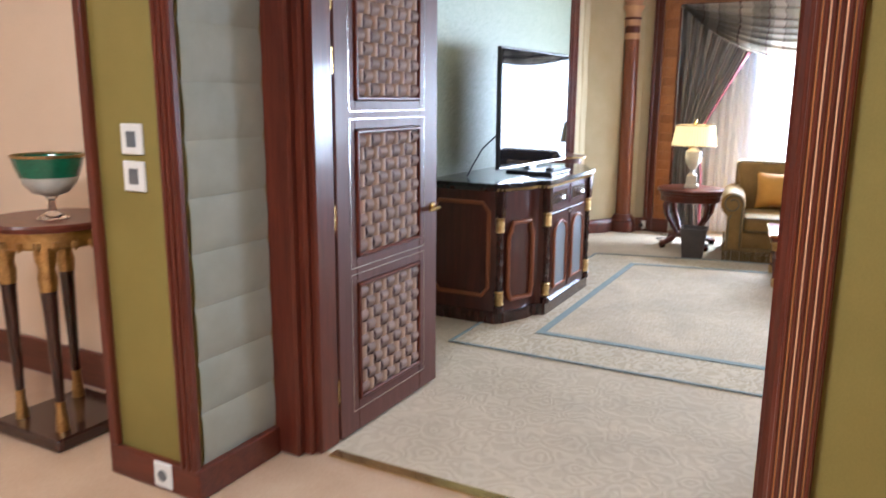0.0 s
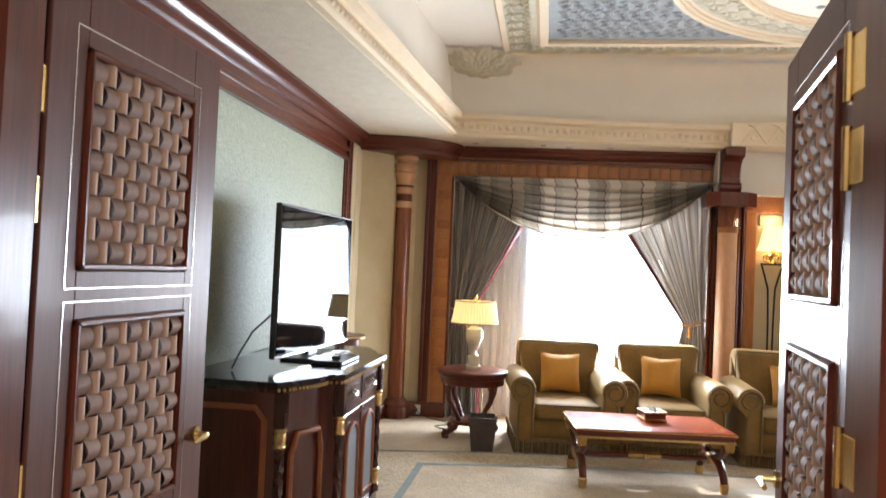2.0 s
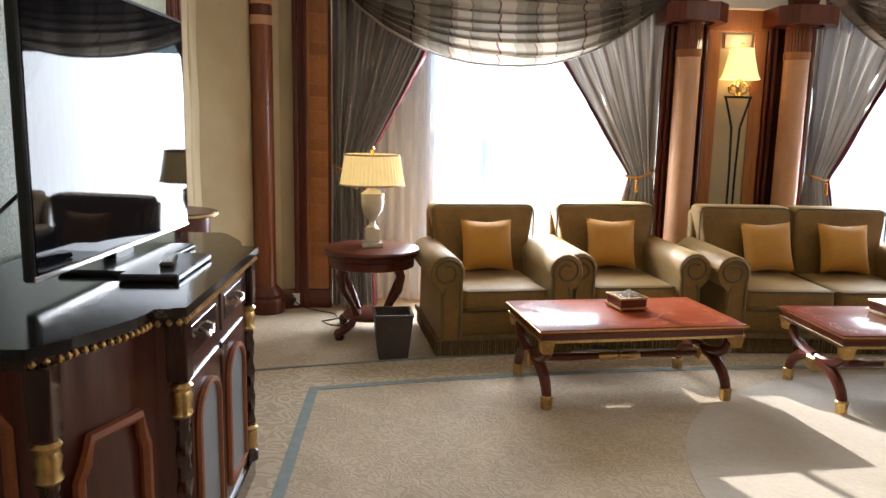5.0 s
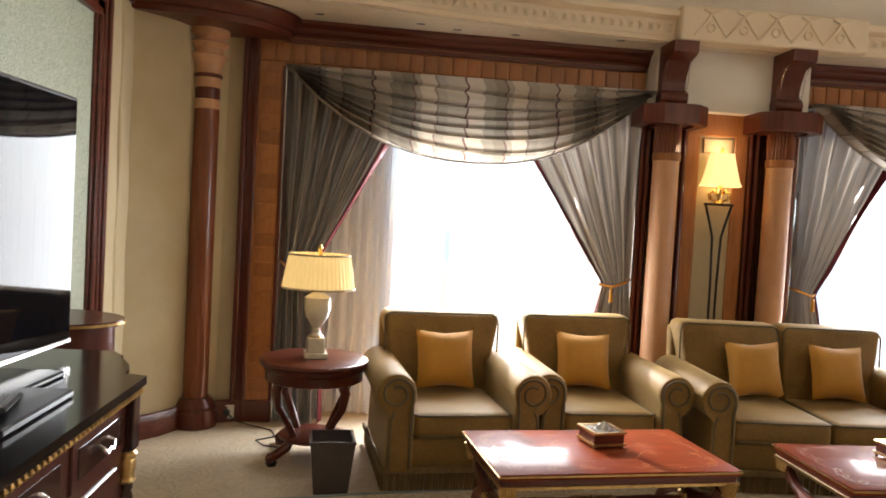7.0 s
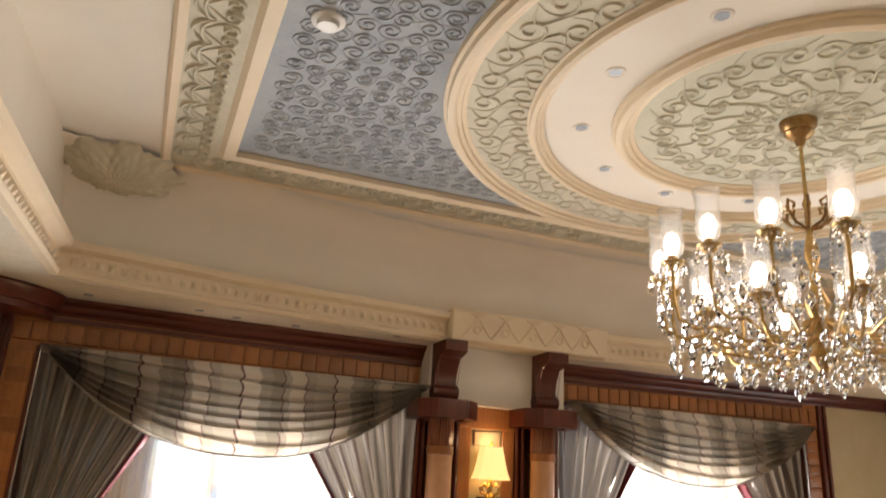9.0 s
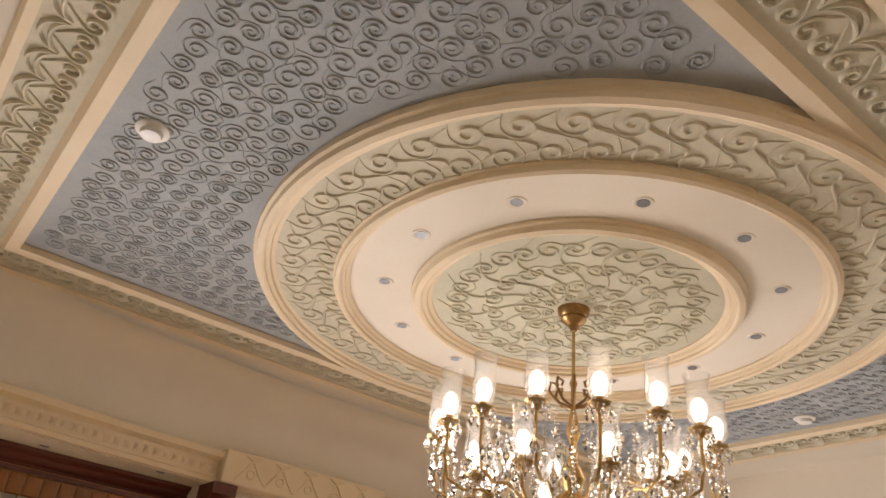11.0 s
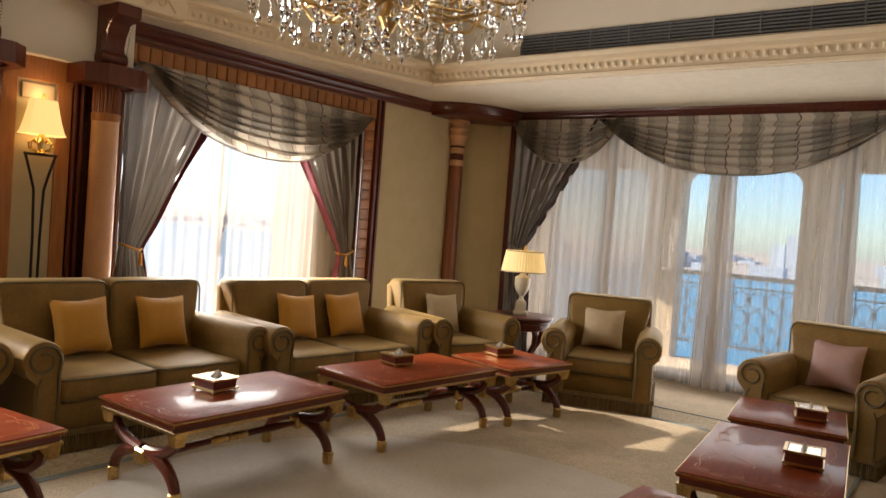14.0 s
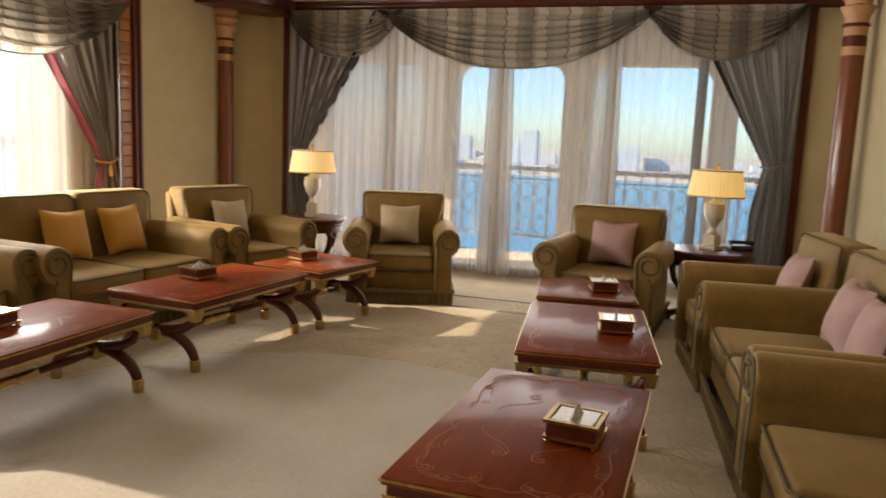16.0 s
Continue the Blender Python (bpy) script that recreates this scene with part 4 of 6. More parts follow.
            lathe(bm, [(0.022, 0.0), (0.031, 0.008), (0.033, 0.06), (0.036, 0.075), (0.03, 0.082)], (sx * ex, sy * ey, 0), 8)
            part("foot", bm, gilt, lg, "gilt leaf-cast foot")
        bm = bmesh.new()
        box(bm, sx * ex - 0.04, sx * ex + 0.04, -0.045, 0.045, 0.165, 0.245, 0.01)
        part("boss", bm, gilt, ob, "gilt block where the legs cross")
    bm = bmesh.new()
    tube(bm, [(-ex, 0, 0.2), (-ex * 0.6, 0, 0.2), (-0.12, 0, 0.2), (0.12, 0, 0.2), (ex * 0.6, 0, 0.2), (ex, 0, 0.2)], [0.016, 0.024, 0.018, 0.018, 0.024, 0.016], 10)
    st = part("stretcher", bm, mahogany_x, ob)
    bm = bmesh.new()
    tube(bm, [(-0.13, 0, 0.2), (-0.1, 0, 0.2), (-0.03, 0, 0.2), (-0.012, 0, 0.2), (0.0, 0, 0.2), (0.012, 0, 0.2), (0.03, 0, 0.2), (0.1, 0, 0.2), (0.13, 0, 0.2)], [0.018, 0.03, 0.026, 0.02, 0.032, 0.02, 0.026, 0.03, 0.018], 10)
    part("stretcher_mount", bm, gilt, st, "turned gilt centre of the stretcher")
    return ob


LONG = build_table(1.2, 0.69, "polished mahogany coffee table with gilt mounts and curved crossed legs", "coffee tables of the salon")
SMALL = build_table(0.74, 0.66, "small polished mahogany coffee table with gilt mounts and crossed legs", "coffee tables of the salon")
LONG.matrix_basis = pose(-0.53, 8.9, 0, 0, 0, 7)
for x, y, a in ((1.12, 8.76, 0), (2.63, 8.65, -5), (2.465, 6.14, 7), (0.9, 6.12, -2)):
    copy_thing(LONG, pose(x, y, 0, 0, 0, a))
SMALL.matrix_basis = pose(3.66, 8.42, 0, 0, 0, -11)
copy_thing(SMALL, pose(3.61, 6.29, 0, 0, 0, 9))


def build_tissue_box():
    ob = thing("tissue_box", "square wood and gilt tissue box with a tissue showing", "tissue box", None, "tissue boxes on the tables")
    part("body", boxed(-0.085, 0.085, -0.085, 0.085, 0.012, 0.075, 0.004), mahogany_x, ob)
    bm = bmesh.new()
    for z in (0.012, 0.07):
        sweep(bm, [(-0.088, -0.088, 0), (0.088, -0.088, 0), (0.088, 0.088, 0), (-0.088, 0.088, 0)], [(0.01, z), (-0.005, z), (-0.005, z + 0.011), (0.01, z + 0.011)], closed=True)
    for sx in (-1, 1):
        for sy in (-1, 1):
            lathe(bm, [(0.006, 0.0), (0.01, 0.006), (0.006, 0.013)], (sx * 0.08, sy * 0.08, 0), 8)
    part("rim", bm, gilt, ob, "gilt rims and ball feet")
    part("lid", boxed(-0.07, 0.07, -0.07, 0.07, 0.075, 0.079), silver, ob, "mirrored lid plate")
    bm = bmesh.new()

    def fold(u, v):
        a = (u - 0.5)
        return Vector((a * 0.09 * (1 - v * 0.5) + 0.01 * v, 0.012 * math.sin(u * 11) * (1 - v) + 0.008 * math.sin(u * 5 + 1), 0.078 + 0.04 * v * (1 - abs(a) * 0.9)))
    grid(bm, fold, 12, 5)
    part("tissue", bm, white_plastic, ob, "white paper tissue")
    return ob


tb = build_tissue_box()
tb.matrix_basis = pose(-0.47, 9.0, 0.463, 0, 0, 12)
for x, y, a in ((1.08, 8.86, 4), (2.62, 8.78, -12), (3.68, 8.56, -20), (2.44, 5.98, 8), (0.84, 5.98, -6), (3.58, 6.16, 14)):
    copy_thing(tb, pose(x, y, 0.463, 0, 0, a))

# ---- end tables and lamps ----


def build_end_table():
    ob = thing("end_table", "round mahogany pedestal end table with four scrolled legs", "side table", None, "round end tables")
    part("tabletop", turned([(0.33, 0.595), (0.345, 0.605), (0.35, 0.62), (0.345, 0.635), (0.33, 0.64)], n=40), mahogany_x, ob)
    part("apron", turned([(0.3, 0.5), (0.31, 0.505), (0.31, 0.56), (0.325, 0.575), (0.325, 0.595)], n=40), mahogany, ob)
    for k in range(4):
        a = math.pi / 4 + k * math.pi / 2
        bm = bmesh.new()
        pts = []
        for r, z in ((0.27, 0.51), (0.3, 0.46), (0.28, 0.36), (0.2, 0.25), (0.15, 0.16), (0.2, 0.09), (0.29, 0.055), (0.33, 0.045), (0.34, 0.06)):
            pts.append((r * math.cos(a), r * math.sin(a), z))
        tube(bm, pts, [0.034, 0.032, 0.026, 0.022, 0.026, 0.03, 0.03, 0.034, 0.02], 10)
        lg = part("leg", bm, mahogany, ob)
        part("foot", turned([(0.03, 0), (0.036, 0.02), (0.024, 0.04)], (0.31 * math.cos(a), 0.31 * math.sin(a), 0), 12), dark_wood, lg)
    part("shelf", turned([(0.2, 0.12), (0.21, 0.13), (0.21, 0.145), (0.2, 0.15)], n=28), mahogany_x, ob)
    return ob


def make_shade_cloth(name, color, strength):
    m, nt, bs = mat(name)
    nz = node(nt, "ShaderNodeTexNoise", Scale=40.0)
    nt.links.new(coords(nt, (1, 1, 0.1)), nz.inputs["Vector"])
    nt.links.new(ramp(nt, nz.outputs[0], [(0.3, tuple(c * 0.9 for c in color)), (0.7, color)]), bs.inputs["Base Color"])
    bs.inputs["Roughness"].default_value = 0.85
    bs.inputs["Emission Color"].default_value = (1.0, 0.66, 0.24, 1)
    bs.inputs["Emission Strength"].default_value = strength
    return m


shade_cloth = make_shade_cloth("shade_cloth", (0.8, 0.66, 0.36), 0.24)
sconce_cloth = make_shade_cloth("sconce_cloth", (0.85, 0.7, 0.42), 0.5)


def pleated(bm, r0, r1, z0, z1, n=48, depth=0.006):
    def f(u, v):
        r = r0 + (r1 - r0) * v + depth * (1 if round(u * 2 * n) % 2 else 0)
        a = 2 * math.pi * u
        return Vector((r * math.cos(a), r * math.sin(a), z0 + (z1 - z0) * v))
    grid(bm, f, 2 * n, 4)


def build_table_lamp():
    ob = thing("table_lamp", "stone urn table lamp with a lit pleated cream shade", "table lamp", None, "table lamps")
    part("plinth", boxed(-0.075, 0.075, -0.075, 0.075, 0, 0.035, 0.005), lamp_stone, ob)
    part("block", boxed(-0.055, 0.055, -0.055, 0.055, 0.035, 0.13, 0.006), lamp_stone, ob)
    part("urn", turned([(0.03, 0.13), (0.045, 0.14), (0.025, 0.16), (0.022, 0.19), (0.04, 0.21), (0.07, 0.26), (0.085, 0.32), (0.08, 0.37), (0.085, 0.385), (0.06, 0.4), (0.03, 0.42), (0.02, 0.44)], n=28), lamp_stone, ob)
    part("collar", turned([(0.032, 0.128), (0.05, 0.135), (0.03, 0.15)], n=20), gilt, ob)
    part("stem", turned([(0.012, 0.44), (0.012, 0.69), (0.018, 0.7), (0.008, 0.725)], n=12), brass, ob)
    bm = bmesh.new()
    pleated(bm, 0.228, 0.19, 0.445, 0.665)
    sh = part("shade", bm, shade_cloth, ob, "pleated cream fabric shade, lit")
    bm = bmesh.new()
    lathe(bm, [(0.231, 0.443), (0.236, 0.443), (0.236, 0.455), (0.231, 0.455)], n=48, cap=False)
    lathe(bm, [(0.192, 0.655), (0.199, 0.655), (0.199, 0.667), (0.192, 0.667)], n=48, cap=False)
    part("trim", bm, sand_cloth, sh)
    return ob


et, lp = build_end_table(), build_table_lamp()
ENDS = [(-2.03, 10.1), (5.15, 9.25), (5.0, 5.42)]
for i, (x, y) in enumerate(ENDS):
    if i == 0:
        et.matrix_basis, lp.matrix_basis = pose(x, y, 0), pose(x, y, 0.641, 0, 0, 8)
    else:
        copy_thing(et, pose(x, y, 0, 0, 0, 20 * i))
        copy_thing(lp, pose(x, y, 0.641, 0, 0, 30 * i))

# ---- wood trim of the salon ----
crown_prof = [(0.0, CROWN), (-0.02, CROWN), (-0.025, 2.85), (-0.05, 2.87), (-0.06, 2.9), (-0.1, 2.925), (-0.105, SOFFIT - 0.002), (0.0, SOFFIT - 0.002)]


def crown(path, label="dark mahogany crown moulding"):
    bm = bmesh.new()
    sweep(bm, path, crown_prof)
    setting("trim_crown", bm, mahogany_x, label)


crown([(XL, YB, 0), (XL, 10.3, 0)])
crown([(x, yw(x), 0) for x in steps(-2.5, 0.42, 8)])
crown([(x, yw(x), 0) for x in steps(1.5, 5.6, 8)])
crown([(XR, 10.3, 0), (XR, YB, 0)])
crown([(XR, YB, 0), (XL, YB, 0)])
for cx, cy, a0, a1, rx, ry in ((XL, yw(-2.6), -90, 0, 0.95, 0.62), (XR, yw(5.8), 180, 270, 0.95, 0.68)):
    bm = bmesh.new()
    pts = [(cx, cy)] + [(cx + rx * math.cos(radians(a)), cy + ry * math.sin(radians(a))) for a in steps(a0, a1, 14)]
    prism(bm, pts, 2.80, SOFFIT - 0.003)
    sweep(bm, [(x, y, 0) for x, y in pts[1:]], [(0.02, 2.84), (-0.02, 2.85), (-0.04, 2.9), (-0.07, 2.93), (-0.07, SOFFIT - 0.004), (0.02, SOFFIT - 0.004)])
    setting("trim_corner_canopy", bm, mahogany_x, "curved mahogany canopy over the corner column")
base_prof = [(0.0, 0.0), (-0.03, 0.0), (-0.03, 0.11), (-0.022, 0.125), (-0.012, 0.15), (0.0, 0.16)]
for path in ([(XL, YB, 0), (XL, 10.2, 0), (-3.1, 10.42, 0), (-2.93, 10.74, 0), (-2.6, yw(-2.6), 0)],
             [(x, yw(x), 0) for x in steps(4.5, 5.7, 4)] + [(5.93, 10.78, 0), (6.13, 10.52, 0), (XR, 10.35, 0), (XR, 10.18, 0)],
             [(XR, 4.6, 0), (XR, YB, 0), (D1 + 0.2, YB, 0)]):
    bm = bmesh.new()
    sweep(bm, path, [(u, v) for u, v in base_prof])
    setting("baseboard", bm, mahogany_y, "mahogany skirting board")

# television wall: green panel in a moulded wood frame
setting("wall_green_panel", boxed(XL - 0.01, XL + 0.012, 5.0, 9.62, 0.16, 2.6), green_damask, "sage-green damask wall panel")
bm = bmesh.new()
for (y0, y1, z0, z1, t) in ((9.6, 9.8, 0.0, 2.84, 0.03), (9.62, 9.66, 0.16, 2.64, 0.05), (9.7, 9.73, 0.0, 2.8, 0.045), (9.76, 9.8, 0.0, 2.84, 0.05),
                            (4.8, 9.8, 2.6, 2.84, 0.03), (4.8, 9.66, 2.6, 2.64, 0.05), (4.8, 9.72, 2.69, 2.72, 0.045), (4.8, 9.8, 2.79, 2.84, 0.055), (4.8, 5.0, 0, 2.62, 0.035)):
    box(bm, XL, XL + t, y0, y1, z0, z1, 0.006)
setting("trim_panel_frame", bm, mahogany_y, "stepped mahogany frame around the green panel")

# window surrounds with raised wood tiles
def tile_mesh():
    bm = bmesh.new()
    s = 0.05
    a = [bm.verts.new((x * s, 0, z * s)) for x, z in ((-1, -1), (1, -1), (1, 1), (-1, 1))]
    b = [bm.verts.new((x * s * 0.9, -0.01, z * s * 0.9)) for x, z in ((-1, -1), (1, -1), (1, 1), (-1, 1))]
    c = bm.verts.new((0, -0.018, 0))
    for i in range(4):
        bm.faces.new((a[i], a[(i + 1) % 4], b[(i + 1) % 4], b[i]))
        bm.faces.new((b[i], b[(i + 1) % 4], c))
    return mesh_of("tile", bm, honey_wood, 20)


TILE = tile_mesh()


def surround(x0, x1, left, right, k):
    ob = thing("window_surround_%d" % k, "mahogany window surround set with raised honey-coloured wood tiles", "window surround", kind="structure")
    xa, xb = (x0 - 0.18 if left else x0), (x1 + 0.18 if right else x1)
    bm = bmesh.new()
    prism(bm, [(x, yw(x) - 0.025) for x in steps(xa, xb, 8)] + [(xb, yw(xb) + 0.05), (xa, yw(xa) + 0.05)], HEAD, CROWN)
    part("head", bm, honey_wood, ob)
    for on, e0, e1 in ((left, xa, x0), (right, x1, xb)):
        if on:
            part("stile", boxed(e0, e1, yw(e0) - 0.025, 11.2, 0.16, HEAD), honey_wood, ob)
            part("plinth", boxed(e0 - 0.1, e1 + 0.01, yw(e0) - 0.05, 11.1, 0.0, 0.16, 0.008), mahogany, ob)
    bm = bmesh.new()
    for on, s, e in ((left, -1, xa), (right, 1, xb)):
        if on:
            for a, b, t in ((0.0, 0.03, 0.06), (0.03, 0.075, 0.035), (0.075, 0.11, 0.055)):
                p, q = e + s * a, e + s * b
                box(bm, min(p, q), max(p, q), yw(e) - t, yw(e) + 0.02, 0.0, CROWN, 0.005)
    for x in (x0, x1):
        box(bm, x - 0.014, x + 0.014, yw(x) - 0.045, 11.2, 0.02, HEAD, 0.004)
    pth = [(x, yw(x), 0) for x in steps(x0, x1, 8)]
    sweep(bm, pth, [(0.2, HEAD - 0.015), (-0.045, HEAD - 0.015), (-0.045, HEAD + 0.015), (0.2, HEAD + 0.015)])
    sweep(bm, pth, [(0.0, HEAD + 0.17), (-0.05, HEAD + 0.17), (-0.05, HEAD + 0.2), (0.0, HEAD + 0.2)])
    part("moulding", bm, mahogany, ob, "dark mahogany edge moulding")
    bm = bmesh.new()
    for x, s in ((x0, 1), (x1, -1)):
        box(bm, x + s * 0.016 - 0.004, x + s * 0.016 + 0.004, yw(x) - 0.05, yw(x) - 0.03, 0.02, HEAD - 0.016)
    part("string", bm, silver, ob, "thin pale string inside the frame")
    n = round((xb - xa) / 0.108)
    for i in range(n):
        x = xa + (xb - xa) * (i + 0.5) / n
        share("tile", TILE, ob, Matrix.Translation((x, yw(x) - 0.025, HEAD + 0.095)) @ Matrix.Diagonal((1.0, 1.0, 1.35, 1)))
    for on, x in ((left, (xa + x0) / 2), (right, (x1 + xb) / 2)):
        if on:
            m = 22
            for i in range(m):
                share("tile", TILE, ob, Matrix.Translation((x, yw(x) - 0.025, 0.22 + (HEAD - 0.26) * (i + 0.5) / m)) @ Matrix.Diagonal((1.5, 1.0, 1.02, 1)))
    return ob


surround(W1[0], W1[1] - 0.02, True, False, 1)
surround(W2[0] + 0.02, W2[1], False, True, 2)

# windows
alu = mottled("alu", (0.5, 0.52, 0.54), (0.58, 0.6, 0.62), rough=0.4, metal=0.3)


def window(k, m, width, z1, mullions):
    """Local frame: x along the wall, y outwards."""
    ob = thing("window_%d" % k, "pale metal window frame with clear panes", "window", m, kind="structure")
    bm = bmesh.new()
    box(bm, 0, width, 0, 0.07, 0.0, 0.09, 0.004)
    box(bm, 0, width, 0, 0.07, z1 - 0.08, z1, 0.004)
    for x in (0.04, width - 0.04):
        box(bm, x - 0.04, x + 0.04, 0.0, 0.07, 0.09, z1 - 0.08, 0.004)
    part("window_frame", bm, alu, ob)
    edges = [0.08] + list(mullions) + [width - 0.08]
    for x in mullions:
        part("mullion", boxed(x - (0.05 if k == 3 else 0.018), x + (0.05 if k == 3 else 0.018), 0.0, 0.08, 0.09, z1 - 0.08, 0.004), grey_metal if k == 3 else alu, ob)
    for a, b in zip(edges, edges[1:]):
        p = part("pane", boxed(a, b, 0.03, 0.036, 0.09, z1 - 0.08), pane, ob)
        p.visible_shadow = False
    return ob


window(1, pose(-1.7, 11.22, 0), W1[1] + 1.7, HEAD, [0.1, 0.55])
setting("wall_window_1", boxed(W1[0] - 0.02, -1.7, 11.22, 11.36, 0, HEAD), white_plaster, "pale wall behind the gathered sheer")
setting("wall_window_2", boxed(3.95, W2[1] + 0.02, 11.22, 11.36, 0, HEAD), white_plaster, "pale wall behind the gathered sheer")
window(2, pose(W2[0], 11.22, 0), 3.95 - W2[0], HEAD, [1.2])
window(3, pose(XR + 0.1, 10.18, 0, 0, 0, -90), 5.5, 2.86, [1.25, 2.53, 3.71, 4.6])
bm = bmesh.new()
box(bm, 2.76, 2.8, 11.19, 11.22, 1.08, 1.22, 0.006)
tube(bm, [(2.78, 11.18, 1.2), (2.785, 11.16, 1.3), (2.8, 11.16, 1.45)], 0.008, 6)
tagged(part("window_handle", bm, black_plastic), "black window lock with a thin cord", "window handle")

# ---- curtains ----


def drape(name, m, top_w, tie_w, s, z_top, z_tie, label, lean=0.0, trim=red_trim, folds=7):
    """Tied-back curtain in a plane: x runs from the jamb inwards (s = +1 or -1), y outwards."""
    ob = thing(name, label, "curtain", m, "tied-back curtains")
    rng = random.Random(round(m.translation.x * 10) + round(m.translation.y * 7))
    ph = [rng.uniform(0, 6) for _ in range(3)]

    def edges(z):
        if z >= z_tie:
            k = (z - z_tie) / (z_top - z_tie)
            return 0.04 * (1 - k), tie_w + (top_w - tie_w) * k
        k = (z_tie - z) / z_tie
        return 0.04 * (1 - min(1, k * 4)), tie_w + 0.07 * min(1, k * 3) + 0.05 * k

    def at(u, v):
        z = z_top + (0.015 - z_top) * v
        a, b = edges(z)
        near = math.exp(-((z - z_tie) / 0.16) ** 2)
        k = 1 - 0.55 * near
        amp = (0.05 if z > z_tie else 0.055) * k
        ww = u + 0.012 * math.sin(5 * z + 9 * u + ph[0])
        y = amp * math.sin(2 * math.pi * folds * ww + ph[1]) + 0.4 * amp * math.sin(2 * math.pi * folds * 0.53 * ww + ph[2] + z)
        return Vector((s * (a + (b - a) * u), -0.03 + y, z))
    bm = bmesh.new()
    grid(bm, lambda u, v: at(u * 0.94, v), folds * 12, 56, lambda u, v: (u * folds * 1.0, v * 3))
    part("cloth", bm, stripe_cloth, ob, sharp=80)
    bm = bmesh.new()
    grid(bm, lambda u, v: at(0.935 + u * 0.075, v) + Vector((0, -0.014, 0)), 6, 56)
    part("edge_band", bm, trim, ob, "plum-red edge band", sharp=80)
    bm = bmesh.new()
    tube(bm, [(s * -0.0, 0.05, z_tie + 0.06), (s * tie_w * 0.3, -0.09, z_tie + 0.03), (s * tie_w * 0.75, -0.1, z_tie - 0.01), (s * (tie_w + 0.02), -0.03, z_tie), (s * tie_w * 0.8, 0.06, z_tie + 0.01)], 0.011, 8)
    lathe(bm, [(0.004, -0.02), (0.016, -0.035), (0.01, -0.05), (0.014, -0.06), (0.018, -0.13)], (s * tie_w * 0.8, -0.11, z_tie), 10)
    part("tieback", bm, stripe_cloth if trim is not red_trim else amber_cloth, ob, "corded tieback with a tassel")
    return ob


def swag(m, width, drop, label, pleats=7, flat=2.3, uvx=4.0):
    """Draped pelmet hanging from its two upper corners, local x along the wall, z down from 0."""
    ob = thing("curtain_swag", label, "curtain swag", m, "curtain swags")

    def at(u, v):
        c = 2 * u - 1
        low = drop * (1 - abs(c) ** flat)
        low = max(low, 0.03)
        z = -low * v ** 0.9
        ph = 2 * math.pi * (pleats * (v + 0.035 * math.sin(9 * v + 3 * u)) + 0.3 * math.sin(3 * u + 1))
        pl = (1.0 - 2.0 * abs(math.sin(ph / 2)) + 0.25 * math.sin(2 * ph + 1)) * (0.036 + 0.03 * abs(c)) * min(1, v * 4)
        belly = 0.07 * math.sin(math.pi * min(1, v * 0.9)) * (1 - c * c)
        return Vector((width * u, -0.06 - belly - pl, z - 0.02 * math.cos(ph) * min(1, v * 4, (1 - v) * 9) * min(1, low * 4)))
    bm = bmesh.new()

    def uv(u, v):
        return (0.3 + (u - 0.5) * uvx + 0.018 * math.sin(2 * math.pi * pleats * v + 2 * u), v * 4.2)
    grid(bm, at, 60, 96, uv)
    part("cloth", bm, plaid_cloth, ob, sharp=80)
    bm = bmesh.new()
    pts = [at(i / 60, 1.0) for i in range(61)]
    tube(bm, pts, 0.008, 6)
    part("hem", bm, stripe_cloth, ob)
    return ob


def sheer_sheet(name, m, width, z0, z1, label, folds, material, amp=0.025, flare=0.0):
    ob = thing(name, label, "sheer curtain", m, "sheer curtains")

    def at(u, v):
        z = z1 + (z0 - z1) * v
        k = 1 + flare * v
        return Vector((width * (0.5 + (u - 0.5) * k), amp * (0.6 + 0.7 * v) * math.sin(2 * math.pi * folds * u + 0.8 * math.sin(7 * u + 1.5 * v)) + 0.3 * amp * math.sin(2 * math.pi * folds * 2.3 * u), z))
    bm = bmesh.new()
    grid(bm, at, int(folds * 10), 10)
    part("cloth", bm, material, ob, sharp=80)
    return ob


grey = "grey striped curtain tied back with a plum-red edge"
for (a, b) in (W1, W2):
    drape("curtain", pose(a + 0.02, yw(a) - 0.0, 0), 1.03, 0.24, 1, 2.6, 1.13, grey)
    drape("curtain", pose(b - 0.02, yw(b) - 0.0, 0), 1.22, 0.24, -1, 2.6, 1.13, grey)
    swag(pose(a + 0.03, min(yw(a), yw(b)) - 0.1, HEAD - 0.01), b - a - 0.06, 0.62, "plaid silk swag draped across the window head")
for a, b in (W1, W2):
    sheer_sheet("sheer_curtain", pose(a + 0.04, 11.16, 0), b - a - 0.08, 0.02, 2.58, "fine white sheer curtain across the glass", 22, sheer, amp=0.015)
sheer_sheet("sheer_curtain", pose(W1[0] + 0.05, 11.1, 0), 0.8, 0.02, 2.58, "white sheer curtain gathered beside the glass", 9, sheer_cool_light)
sheer_sheet("sheer_curtain", pose(W2[1] - 0.95, 11.1, 0), 0.9, 0.02, 2.58, "white sheer curtain gathered beside the glass", 9, sheer_thick)
sheer_sheet("sheer_curtain", pose(W1[1] - 0.5, 11.1, 0), 0.46, 0.02, 2.58, "white sheer curtain gathered beside the glass", 5, sheer_thick)
